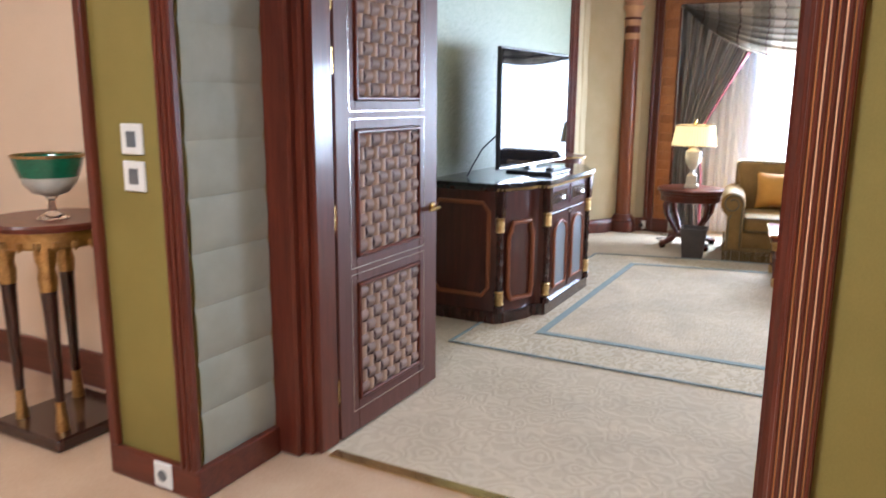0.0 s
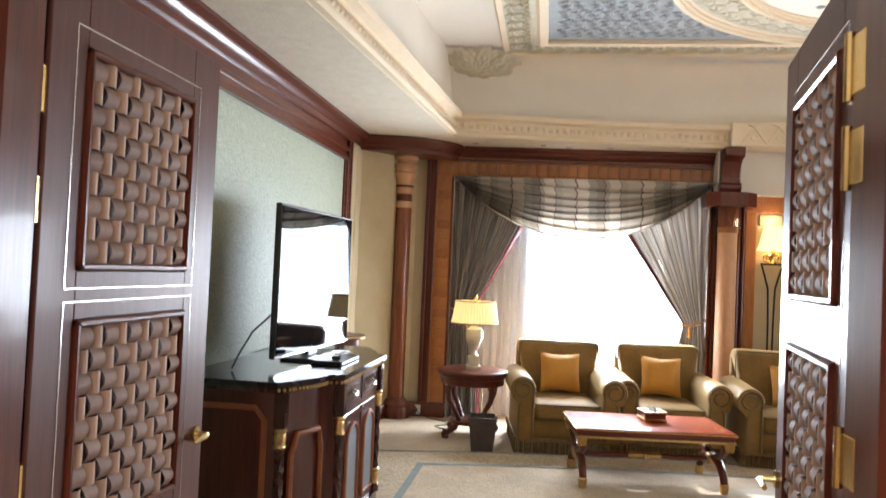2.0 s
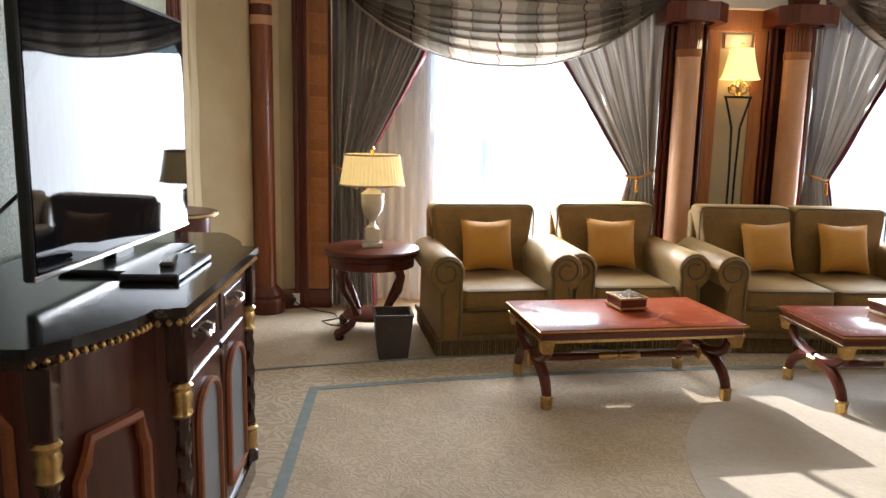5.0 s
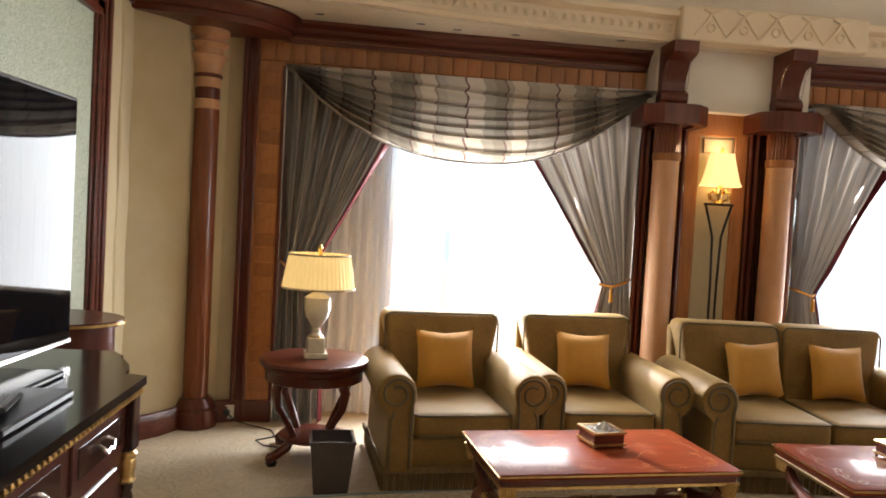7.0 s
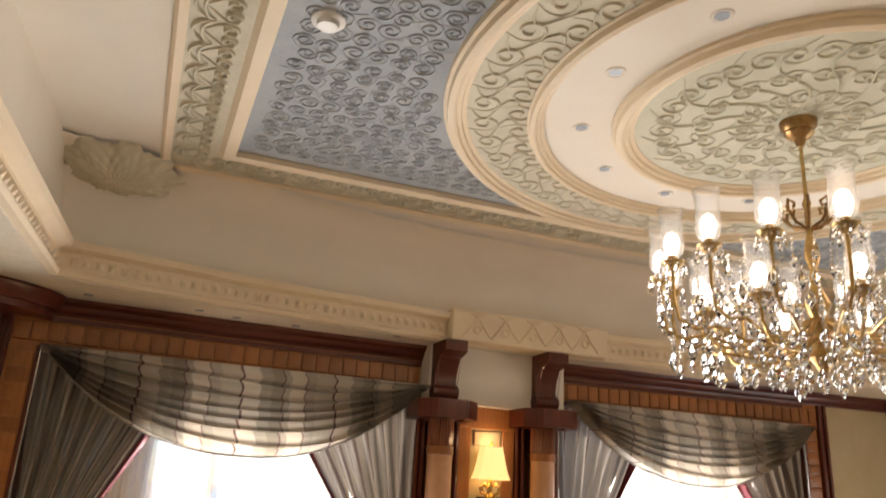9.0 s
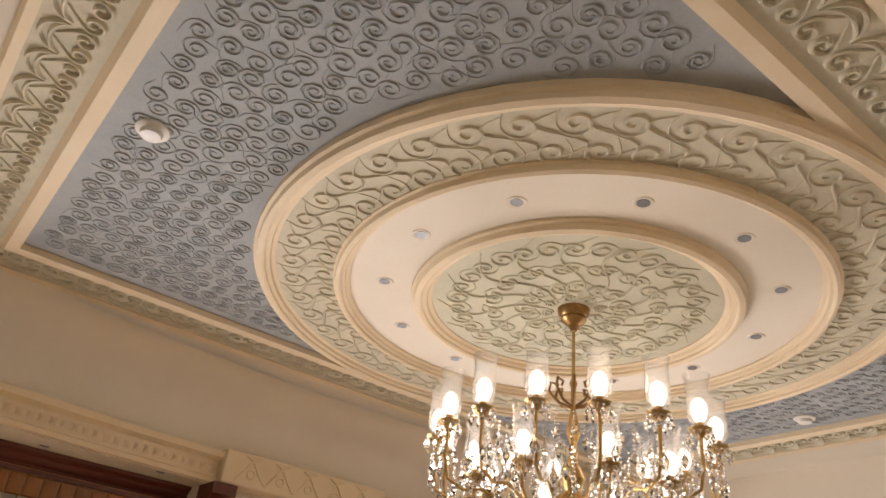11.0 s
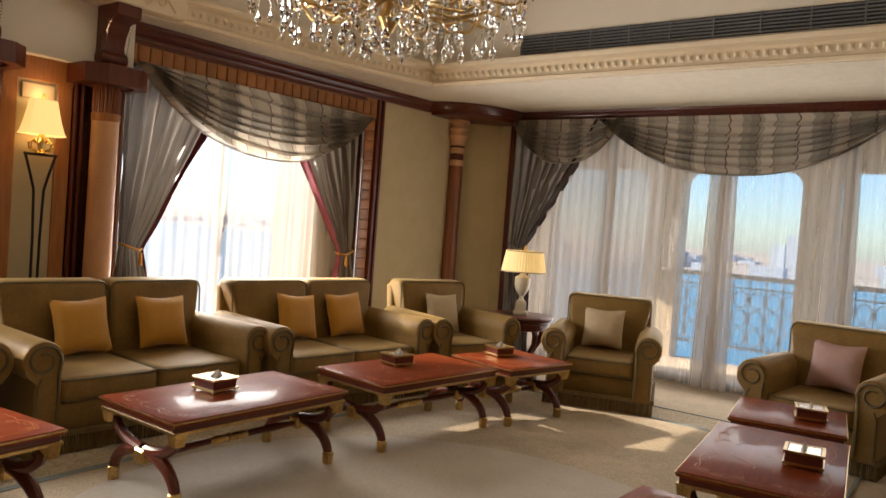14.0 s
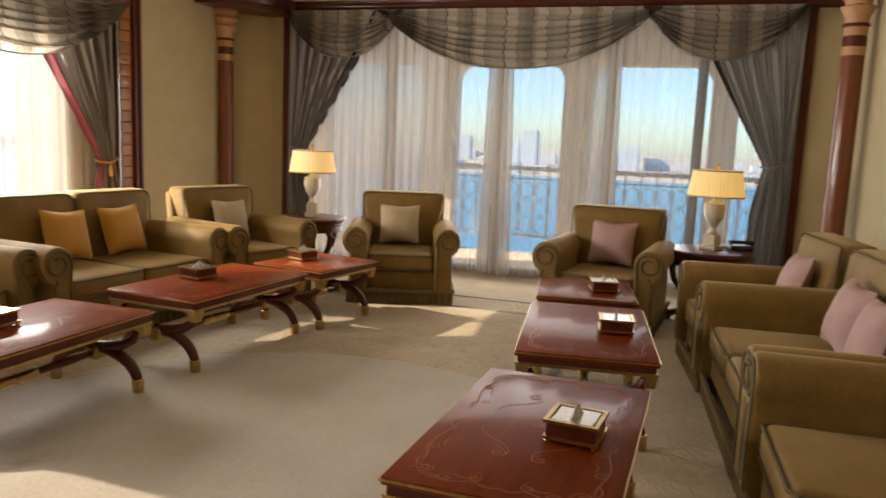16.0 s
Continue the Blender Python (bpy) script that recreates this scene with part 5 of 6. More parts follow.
# balcony side: local x runs from the far jamb towards the door wall
RW = -90
drape("curtain", pose(XR - 0.02, 10.16, 0, 0, 0, RW), 1.18, 0.26, 1, 2.84, 1.3, "dark grey striped curtain tied back at the balcony window", trim=dark_wood)
drape("curtain", pose(XR - 0.02, 4.7, 0, 0, 0, RW), 1.08, 0.26, -1, 2.84, 1.33, "dark grey striped curtain tied back at the balcony window", trim=dark_wood)
for y, w, d in ((10.16, 1.42, 0.52), (6.2, 1.5, 0.52), (9.02, 3.0, 0.62)):
    swag(pose(XR - 0.05, y, 2.85, 0, 0, RW), w, d, "plaid silk swag draped across the balcony window", uvx=2.4 if w < 2 else 4.6)
sheer_sheet("sheer_curtain", pose(XR + 0.03, 10.1, 0, 0, 0, RW), 5.35, 0.02, 2.84, "long white sheer curtain across the balcony doors", 46, sheer_clear, amp=0.022)
sheer_sheet("sheer_curtain", pose(XR - 0.03, 6.6, 0, 0, 0, RW), 0.22, 0.02, 2.84, "white sheer curtain gathered in close folds", 3, sheer_thick, amp=0.03, flare=0.5)
sheer_sheet("sheer_curtain", pose(XR - 0.02, 9.95, 0, 0, 0, RW), 1.72, 0.02, 2.84, "white sheer curtain gathered in close folds", 14, sheer_thick, amp=0.03)
sheer_sheet("sheer_curtain", pose(XR - 0.03, 7.74, 0, 0, 0, RW), 0.24, 0.02, 2.84, "white sheer curtain gathered in close folds", 4, sheer_thick, amp=0.03, flare=0.6)

# ---- columns and the pier between the windows ----


def build_column(name, label, r, shaft_mat, z_shaft, cap):
    ob = thing(name, label, "column", None, "columns", kind="structure")
    part("plinth", turned([(r * 1.75, 0), (r * 1.75, 0.1), (r * 1.6, 0.12), (r * 1.7, 0.15), (r * 1.45, 0.18), (r * 1.15, 0.21)], n=32), mahogany, ob)
    part("shaft", turned([(r, 0.2), (r * 0.97, z_shaft)], n=36), shaft_mat, ob)
    for z0, z1, k, m in cap:
        rr = r * k
        part("band", turned([(rr * 0.95, z0), (rr, z0 + 0.006), (rr, z1 - 0.006), (rr * 0.95, z1)], n=32), m, ob)
    return ob


ZT = 2.247
cap_corner = [(ZT, ZT + 0.07, 1.0, pale_wood), (ZT + 0.07, ZT + 0.15, 0.98, mahogany), (ZT + 0.15, ZT + 0.22, 1.0, pale_wood), (ZT + 0.22, ZT + 0.245, 1.12, mahogany)]
cc = build_column("column", "slender polished wood corner column with turned pale capital", 0.088, column_wood, ZT, cap_corner)
bm = bmesh.new()
lathe(bm, [(0.085, ZT + 0.245), (0.09, ZT + 0.3), (0.12, ZT + 0.355), (0.13, ZT + 0.37), (0.095, ZT + 0.385), (0.1, ZT + 0.42), (0.132, ZT + 0.45), (0.132, ZT + 0.46), (0.09, ZT + 0.475), (0.1, ZT + 0.5), (0.135, ZT + 0.52), (0.135, 2.8)], n=32)
part("capital", bm, pale_wood, cc, "turned pale wood capital")
cc.matrix_basis = pose(-2.91, 10.7, 0)
copy_thing(cc, pose(5.83, 10.72, 0))
copy_thing(cc, pose(5.08, 4.5, 0))

pier = thing("pier_panelling", "mahogany panelling between the two windows", "wall panelling", kind="structure")
part("backing", boxed(0.34, 1.6, 10.93, 11.02, 0, 2.5), mahogany, pier)
for x0, x1, y, m_ in ((0.36, 0.62, 10.9, dark_wood), (1.24, 1.5, 10.9, dark_wood), (0.68, 0.79, 10.91, honey_wood), (1.07, 1.18, 10.91, honey_wood)):
    part("panel", boxed(x0, x1, y, 10.94, 0, 2.44, 0.006), m_, pier)
for x in (0.33, 0.37, 0.61, 0.66, 1.2, 1.25, 1.5, 1.56):
    part("moulding", made(tube, [(x, 10.9, 0.0), (x, 10.9, 2.44)], 0.016, 8), mahogany, pier)
part("panel", boxed(0.79, 1.07, 10.92, 10.94, 0.0, 2.46, 0.004), beige_cloth, pier, "cream fabric strip")
part("panel", boxed(0.68, 1.18, 10.9, 10.935, 2.33, 2.5, 0.006), honey_wood, pier)
part("panel", boxed(0.815, 1.045, 10.9, 10.925, 2.2, 2.31, 0.004), sand_cloth, pier, "small upholstered panel above the sconce")
pc = thing("column", "round peach-coloured column with reeded wood neck", "column", None, "columns", kind="structure")
part("plinth", turned([(0.15, 0), (0.15, 0.12), (0.13, 0.14), (0.11, 0.18)], n=32), mahogany, pc)
part("shaft", turned([(0.1, 0.17), (0.097, 2.1)], n=40), pale_wood, pc)
part("ring", turned([(0.1, 2.1), (0.104, 2.105), (0.104, 2.155), (0.1, 2.16)], n=32), honey_wood, pc)
bm = bmesh.new()
lathe(bm, [(0.09, 2.16), (0.09, 2.36)], n=32)
for i in range(26):
    a = 2 * math.pi * i / 26
    tube(bm, [(0.09 * math.cos(a), 0.09 * math.sin(a), 2.16), (0.092 * math.cos(a), 0.092 * math.sin(a), 2.36)], 0.009, 6)
part("neck", bm, column_wood, pc, "reeded wood neck")
bm = bmesh.new()
sweep(bm, [(-0.125, 0.14, 0), (-0.125, -0.08, 0), (-0.08, -0.125, 0), (0.08, -0.125, 0), (0.125, -0.08, 0), (0.125, 0.14, 0)][::-1], [(0.12, 2.36), (0.04, 2.36), (0.03, 2.4), (-0.02, 2.43), (-0.03, 2.47), (-0.055, 2.48), (-0.055, 2.5), (0.12, 2.5)])
box(bm, -0.12, 0.12, -0.1, 0.16, 2.36, 2.5)
part("cap", bm, mahogany, pc, "moulded mahogany cap")
pc.matrix_basis = pose(0.47, 10.77, 0)
copy_thing(pc, pose(1.367, 10.77, 0))
cb = thing("corbel", "carved mahogany scroll corbel with beaded edges", "corbel", None, "corbels under the cornice", kind="structure")
prof = [(0.12, 2.5), (0.12, 2.95), (-0.34, 2.95), (-0.34, 2.87), (-0.3, 2.85), (-0.2, 2.83), (-0.15, 2.74), (-0.13, 2.66), (-0.15, 2.6), (-0.14, 2.52), (-0.06, 2.5)]
bm = bmesh.new()
a = [bm.verts.new((-0.092, y, z)) for y, z in prof]
b = [bm.verts.new((0.092, y, z)) for y, z in prof]
for i in range(len(prof)):
    bm.faces.new((a[i], a[(i + 1) % len(prof)], b[(i + 1) % len(prof)], b[i]))
bm.faces.new(a)
bm.faces.new(list(reversed(b)))
part("bracket", bm, mahogany, cb)
bm = bmesh.new()
tube(bm, [(-0.104, -0.12, 2.57), (0.104, -0.12, 2.57)], 0.055, 14)
part("scroll", bm, mahogany, cb)
bm = bmesh.new()
for x in (-0.086, 0.086):
    for i in range(14):
        s = i / 13
        lathe(bm, [(0.0, -0.007), (0.007, 0), (0.0, 0.007)], (x, -0.16 - 0.04 * math.sin(3 * s) - 0.1 * max(0, s - 0.65) * 3, 2.6 + 0.26 * s), 6, cap=False)
part("beading", bm, silver, cb, "row of small pale beads")
cb.matrix_basis = pose(0.47, 10.86, 0)
copy_thing(cb, pose(1.367, 10.86, 0))
setting("wall_pier_head", boxed(0.36, 1.58, 10.8, 11.0, 2.5, SOFFIT), white_plaster, "plain white plaster between the corbels")
bm = bmesh.new()
x0, x1, yy = 0.42, 1.84, 10.52
box(bm, x0, x1, yy, 10.75, 2.955, 3.2, 0.01)
setting("ceiling_frieze_block", bm, cream_moulding, "projecting cornice block above the pier")
bm = bmesh.new()
for i in range(5):
    cx = x0 + 0.22 + i * 0.245
    for s in (-1, 1):
        tube(bm, [(cx + s * 0.12, yy - 0.002, 2.99), (cx + s * 0.06, yy - 0.004, 3.06), (cx, yy - 0.004, 3.15), (cx - s * 0.06, yy - 0.004, 3.18)], 0.009, 6)
    tube(bm, [(cx + 0.03 * math.cos(t), yy - 0.004, 3.05 + 0.03 * math.sin(t)) for t in steps(0, 6.28, 12)], 0.007, 6)
setting("ceiling_frieze_tracery", bm, cream_moulding, "raised interlaced arches on the frieze block")

# sconce torchere
sc = thing("wall_sconce", "tall iron torchere sconce with a lit cream shade", "wall lamp", pose(0.93, 10.82, 0))
bm = bmesh.new()
for s in (-1, 1):
    tube(bm, [(s * 0.02, 0, 0.05), (s * 0.025, 0, 1.2), (s * 0.035, 0, 1.55), (s * 0.07, 0, 1.68), (s * 0.105, 0, 1.8)], 0.01, 8)
tube(bm, [(-0.115, 0, 1.8), (0.115, 0, 1.8)], 0.01, 8)
lathe(bm, [(0.07, 0), (0.07, 0.02), (0.03, 0.05)], n=20)
part("stand", bm, iron, sc, "black wrought iron stand")
bm = bmesh.new()
for k in range(6):
    a = k * math.pi / 3
    tube(bm, [(0.02 * math.cos(a), 0.02 * math.sin(a), 1.82), (0.08 * math.cos(a), 0.06 * math.sin(a), 1.84), (0.09 * math.cos(a), 0.07 * math.sin(a), 1.88), (0.05 * math.cos(a), 0.04 * math.sin(a), 1.91), (0.04 * math.cos(a), 0.03 * math.sin(a), 1.88)], 0.008, 6)
lathe(bm, [(0.04, 1.81), (0.02, 1.84), (0.03, 1.9), (0.015, 1.96), (0.008, 2.21), (0.014, 2.22), (0.005, 2.235)], n=12)
part("scrollwork", bm, brass, sc, "gilt scrollwork below the shade")
bm = bmesh.new()


def bell(u, v):
    a = 2 * math.pi * u
    r = 0.155 - 0.065 * v ** 0.7
    sq = 1 / max(abs(math.cos(a)), abs(math.sin(a))) ** 0.6
    return Vector((r * sq * math.cos(a), r * sq * 0.62 * math.sin(a), 1.94 + 0.25 * v))


grid(bm, bell, 48, 8)
part("shade", bm, sconce_cloth, sc, "bell-shaped cream shade, lit")
point_lamp("sconce_lamp", (0.93, 10.82, 2.23), 0.7, WARM)
point_lamp("sconce_lamp", (0.93, 10.82, 1.93), 0.55, WARM)

# jambs of the balcony opening and the padded cloth by the corner column
for y in (10.165, 4.615):
    setting("trim_jamb", boxed(XR - 0.035, XR, y, y + 0.075, 0.16, 2.84, 0.008), mahogany, "mahogany jamb strip beside the balcony curtains")
pad = thing("wall_padded_panel", "cream padded fabric panels by the corner column", "wall panel", kind="structure")
for k, (ya, yb) in enumerate(((9.81, 10.02), (10.02, 10.24))):
    bm = bmesh.new()

    def swell(u, v, ya=ya, yb=yb, k=k):
        e = min(1, 9 * u * (1 - u)) ** 0.5
        yy = ya + (yb - ya) * u + 0.012 * math.sin(9 * v + k) * (1 - e)
        return Vector((XL + 0.002 + 0.028 * e + 0.004 * math.sin(21 * v + 3 * u), yy, 0.17 + 2.62 * v))
    grid(bm, swell, 16, 60)
    part("panel", bm, beige_cloth, pad, sharp=80)

# ---- double door ----
WEAVE = {}


def weave_mesh(vertical, material):
    bm = bmesh.new()

    def f(u, v):
        w = math.sin(math.pi * (v if vertical else u))
        return Vector(((u - 0.5) * 0.058, -0.004 - 0.016 * w, (v - 0.5) * 0.058))
    grid(bm, f, 2 if vertical else 5, 5 if vertical else 2)
    return mesh_of("weave_strip", bm, material, 60)


weave_dark = grained("weave_dark", (0.19, 0.115, 0.085), (0.28, 0.175, 0.13), rough=0.7, coat=0.0, vary=0.12)
weave_tan = grained("weave_tan", (0.36, 0.22, 0.15), (0.45, 0.29, 0.2), rough=0.65, coat=0.0, vary=0.1)
WEAVE[0], WEAVE[1] = weave_mesh(True, weave_dark), weave_mesh(False, weave_tan)


def door_leaf(k, m, w, label):
    """Leaf hinged at x = 0, its show face towards -y."""
    ob = thing("door_%d" % k, label, "door", m, kind="structure")
    h = 2.292
    px0, px1 = 0.145, w - 0.185
    rows = [(0.16, 0.73), (0.85, 1.43), (1.555, 2.125)]
    bm = bmesh.new()
    box(bm, 0, w, 0.012, 0.045, 0.012, h)
    xs = [(0, px0), (px1, w)]
    for a, b in xs:
        box(bm, a, b, -0.005, 0.0125, 0.012, h, 0.003)
    zz = [0.012] + [z for r in rows for z in r] + [h]
    for i in range(0, len(zz), 2):
        box(bm, px0, px1, -0.005, 0.0125, zz[i], zz[i + 1], 0.003)
    part("leaf", bm, door_wood, ob)
    for z0, z1 in rows:
        bm = bmesh.new()
        for a in ((px0, px1, z0, z0 + 0.02), (px0, px1, z1 - 0.02, z1), (px0, px0 + 0.02, z0, z1), (px1 - 0.02, px1, z0, z1)):
            box(bm, a[0], a[1], -0.018, 0.004, a[2], a[3], 0.006)
        pn = part("panel_frame", bm, mahogany, ob, "dark raised panel moulding")
        bm = bmesh.new()
        for a in ((px0 - 0.045, px1 + 0.045, z0 - 0.047, z0 - 0.044), (px0 - 0.045, px1 + 0.045, z1 + 0.044, z1 + 0.047), (px0 - 0.047, px0 - 0.044, z0 - 0.045, z1 + 0.045), (px1 + 0.044, px1 + 0.047, z0 - 0.045, z1 + 0.045)):
            box(bm, a[0], a[1], -0.0065, -0.004, a[2], a[3])
        part("string", bm, silver, ob, "thin pale inlay line")
        nx, nz = round((px1 - px0 - 0.04) / 0.062), round((z1 - z0 - 0.04) / 0.06)
        dx, dz = (px1 - px0 - 0.04) / nx, (z1 - z0 - 0.04) / nz
        for i in range(nx):
            for j in range(nz):
                share("weave_strip", WEAVE[(i + j) % 2], pn, Matrix.Translation((px0 + 0.02 + dx * (i + 0.5), 0.006, z0 + 0.02 + dz * (j + 0.5))) @ Matrix.Diagonal((dx / 0.06, 1, dz / 0.058, 1)))
    for z in (0.25, 1.05, 1.72, 1.98):
        bm = bmesh.new()
        tube(bm, [(-0.008, 0.02, z - 0.06), (-0.008, 0.02, z + 0.06)], 0.012, 10)
        box(bm, -0.012, 0.0, 0.0, 0.05, z - 0.055, z + 0.055)
        part("hinge", bm, brass, ob, "polished brass hinge")
    bm = bmesh.new()
    for s, y in ((-1, -0.005), (1, 0.046)):
        tube(bm, [(w - 0.06, y, 1.0), (w - 0.06, y + s * 0.012, 1.0)], 0.026, 14)
        tube(bm, [(w - 0.06, y, 1.0), (w - 0.06, y + s * 0.05, 1.0), (w - 0.09, y + s * 0.056, 1.0), (w - 0.17, y + s * 0.054, 0.998)], [0.01, 0.01, 0.011, 0.008], 8)
    part("door_handle", bm, brass, ob, "polished lever handle")
    return ob


# show face of the first leaf looks east, of the second west
door_leaf(1, pose(-2.53, 4.385, 0, 0, 0, 90) , 0.9, "open mahogany door leaf with three basket-weave panels")
ob = door_leaf(2, pose(-0.74, 4.385, 0, 0, 0, 90), 0.9, "open mahogany door leaf with three basket-weave panels")
ob.matrix_basis = pose(-0.735, 4.385, 0, 0, 0, 82) @ Matrix.Diagonal((1, -1, 1, 1))

for z0, z1 in ((0.22, 0.34), (1.2, 1.32), (1.79, 1.92), (1.97, 2.11)):
    bm = boxed(D1 - 0.005, D1 + 0.004, 4.31, 4.372, z0 + 0.01, z1 - 0.01, 0.002)
    tube(bm, [(D1 - 0.004, 4.384, z0), (D1 - 0.004, 4.384, z1)], 0.011, 10)
    tagged(part("hinge_plate", bm, brass), "polished brass hinge plate let into the jamb", "hinge", "hinges of the door", "structure")

# ---- television console ----
con = thing("tv_console", "dark mahogany breakfront console with gilt columns and black polished top", "console cabinet")
CX = -3.22


def bay(grow=0.0):
    pts = [(CX, 6.4 - grow)]
    pts += [(-2.68 + grow, 6.4 - grow), (-2.62 + grow, 6.46)]
    for i in range(7):
        t = i / 6
        pts.append((-2.62 + grow + 0.1 * math.sin(t * math.pi / 2), 6.48 + 0.27 * t))
    pts += [(-2.49 + grow, 6.78 - grow), (-2.44 + grow, 6.8 - grow), (-2.44 + grow, 7.8 + grow), (-2.49 + grow, 7.82 + grow)]
    for i in range(7):
        t = 1 - i / 6
        pts.append((-2.62 + grow + 0.1 * math.sin(t * math.pi / 2), 8.12 - 0.27 * t))
    pts += [(-2.62 + grow, 8.14), (-2.68 + grow, 8.2 + grow), (CX, 8.2 + grow)]
    return pts


part("body", made(prism, bay(-0.02), 0.08, 0.96), console_wood, con)
part("plinth", made(prism, bay(0.0), 0.0, 0.09), dark_wood, con)
part("top", made(prism, bay(0.025), 0.972, 1.0), black_top, con, "black polished top")
part("cornice", made(prism, bay(0.012), 0.945, 0.973), dark_wood, con)
bm = bmesh.new()
out = bay(0.016)[1:-1]
for a, b in zip(out, out[1:]):
    L = math.hypot(b[0] - a[0], b[1] - a[1])
    n = max(1, round(L / 0.03))
    for i in range(n):
        t = (i + 0.5) / n
        lathe(bm, [(0.004, -0.009), (0.01, 0.0), (0.004, 0.009)], (a[0] + (b[0] - a[0]) * t, a[1] + (b[1] - a[1]) * t, 0.956), 6)
tagged(part("beading", bm, gilt, con, "gilt bead-and-leaf moulding"), kind="stuff")
for y0, y1 in ((6.86, 7.28), (7.32, 7.74)):
    dr = part("drawer", boxed(-2.47, -2.452, y0, y1, 0.78, 0.93, 0.004), console_wood, con)
    part("banding", boxed(-2.453, -2.449, y0 + 0.04, y1 - 0.04, 0.81, 0.9, 0.002), dark_wood, dr)
    bm = bmesh.new()
    yc_ = (y0 + y1) / 2
    tube(bm, [(-2.45, yc_ - 0.04, 0.87), (-2.43, yc_ - 0.045, 0.86), (-2.425, yc_ - 0.02, 0.84), (-2.43, yc_, 0.85), (-2.425, yc_ + 0.02, 0.84), (-2.43, yc_ + 0.045, 0.86), (-2.45, yc_ + 0.04, 0.87)], 0.006, 6)
    part("handle", bm, silver, dr, "silvered swan-neck handle")
for k, (y0, y1) in enumerate(((6.92, 7.28), (7.32, 7.68))):
    dr = part("door", boxed(-2.47, -2.452, y0, y1, 0.12, 0.74, 0.004), console_wood, con)
    ym, wv = (y0 + y1) / 2, (y1 - y0) / 2 - 0.05
    arch = [(ym - wv, 0.18), (ym + wv, 0.18)] + [(ym + wv * math.cos(a), 0.58 + 0.09 * math.sin(a)) for a in steps(0, math.pi, 10)]
    bm = bmesh.new()
    a = [bm.verts.new((-2.451, y, z)) for y, z in arch]
    b = [bm.verts.new((-2.447, y, z)) for y, z in arch]
    for i in range(len(arch)):
        bm.faces.new((a[i], a[(i + 1) % len(arch)], b[(i + 1) % len(arch)], b[i]))
    bm.faces.new(b)
    part("cloth_panel", bm, grey_metal, dr, "arched blue-grey fabric panel")
    bm = bmesh.new()
    tube(bm, [(-2.446, y, z) for y, z in arch + arch[:1]], 0.013, 6)
    part("arch_moulding", bm, inlay_wood, dr)
    bm = bmesh.new()
    tube(bm, [(-2.452, 7.3 - 0.035 + 0.07 * k, 0.72), (-2.436, 7.3 - 0.035 + 0.07 * k, 0.72)], 0.012, 10)
    part("knob", bm, silver, dr)


def twisted(bm, x, y, z0, z1, r):
    n, m = 30, 12
    rings = []
    for j in range(n + 1):
        z = z0 + (z1 - z0) * j / n
        rings.append([bm.verts.new((x + (r + 0.005 * math.sin(4 * (a + z * 55 / 4))) * math.cos(a), y + (r + 0.005 * math.sin(4 * (a + z * 55 / 4))) * math.sin(a), z)) for a in (2 * math.pi * i / m for i in range(m))])
    for a, b in zip(rings, rings[1:]):
        for i in range(m):
            bm.faces.new((a[i], a[(i + 1) % m], b[(i + 1) % m], b[i]))


for x, y in ((-2.645, 6.42), (-2.455, 6.83), (-2.455, 7.77), (-2.645, 8.18)):
    bm = bmesh.new()
    twisted(bm, x, y, 0.26, 0.66, 0.022)
    lathe(bm, [(0.035, 0.09), (0.035, 0.13), (0.025, 0.14), (0.025, 0.26)], (x, y, 0), 14)
    lathe(bm, [(0.024, 0.64), (0.024, 0.78)], (x, y, 0), 14)
    box(bm, x - 0.03, x + 0.03, y - 0.03, y + 0.03, 0.77, 0.95, 0.004)
    co = part("column", bm, dark_wood, con, "twisted dark wood column")
    for z in (0.14, 0.66):
        bm = bmesh.new()
        lathe(bm, [(0.026, z), (0.034, z + 0.01), (0.028, z + 0.03), (0.033, z + 0.06), (0.028, z + 0.08), (0.035, z + 0.095), (0.027, z + 0.105)], (x, y, 0), 14)
        part("mount", bm, gilt, co, "gilt cast mount")
for flip in (0, 1):
    bm = bmesh.new()
    pts = []
    for t, z in [(0.15, 0.17), (0.85, 0.17), (0.92, 0.24), (0.92, 0.62), (0.85, 0.66), (0.8, 0.72), (0.2, 0.72), (0.15, 0.66), (0.08, 0.62), (0.08, 0.24), (0.15, 0.17)]:
        y = 6.48 + 0.27 * t
        x = -2.617 + 0.1 * math.sin(t * math.pi / 2) - 0.012
        pts.append((x + 0.004, 14.6 - y if flip else y, z))
    tube(bm, pts, 0.017, 6)
    part("inlay", bm, inlay_wood, con, "shaped lighter wood banding")
bm = bmesh.new()
tube(bm, [(-3.12, 6.418, 0.2), (-2.78, 6.418, 0.2), (-2.73, 6.418, 0.26), (-2.73, 6.418, 0.8), (-2.78, 6.418, 0.86), (-3.12, 6.418, 0.86), (-3.17, 6.418, 0.8), (-3.17, 6.418, 0.26), (-3.12, 6.418, 0.2)], 0.017, 6)
part("inlay", bm, inlay_wood, con, "shaped lighter wood banding")
ped = thing("pedestal", "small half-round wood pedestal with a gilt-edged top", "pedestal", pose(-3.25, 8.85, 0))
half = [(0.0, -0.3)] + [(0.42 * math.cos(radians(a)), 0.28 * math.sin(radians(a))) for a in steps(-80, 80, 14)] + [(0.0, 0.3)]
part("top", made(prism, half, 1.0, 1.025), mahogany, ped)
part("edge_band", made(prism, [(x * 1.015, y * 1.015) for x, y in half], 1.006, 1.018), gilt, ped)
part("body", made(prism, [(x * 0.9, y * 0.88) for x, y in half], 0.0, 1.0), mahogany, ped)

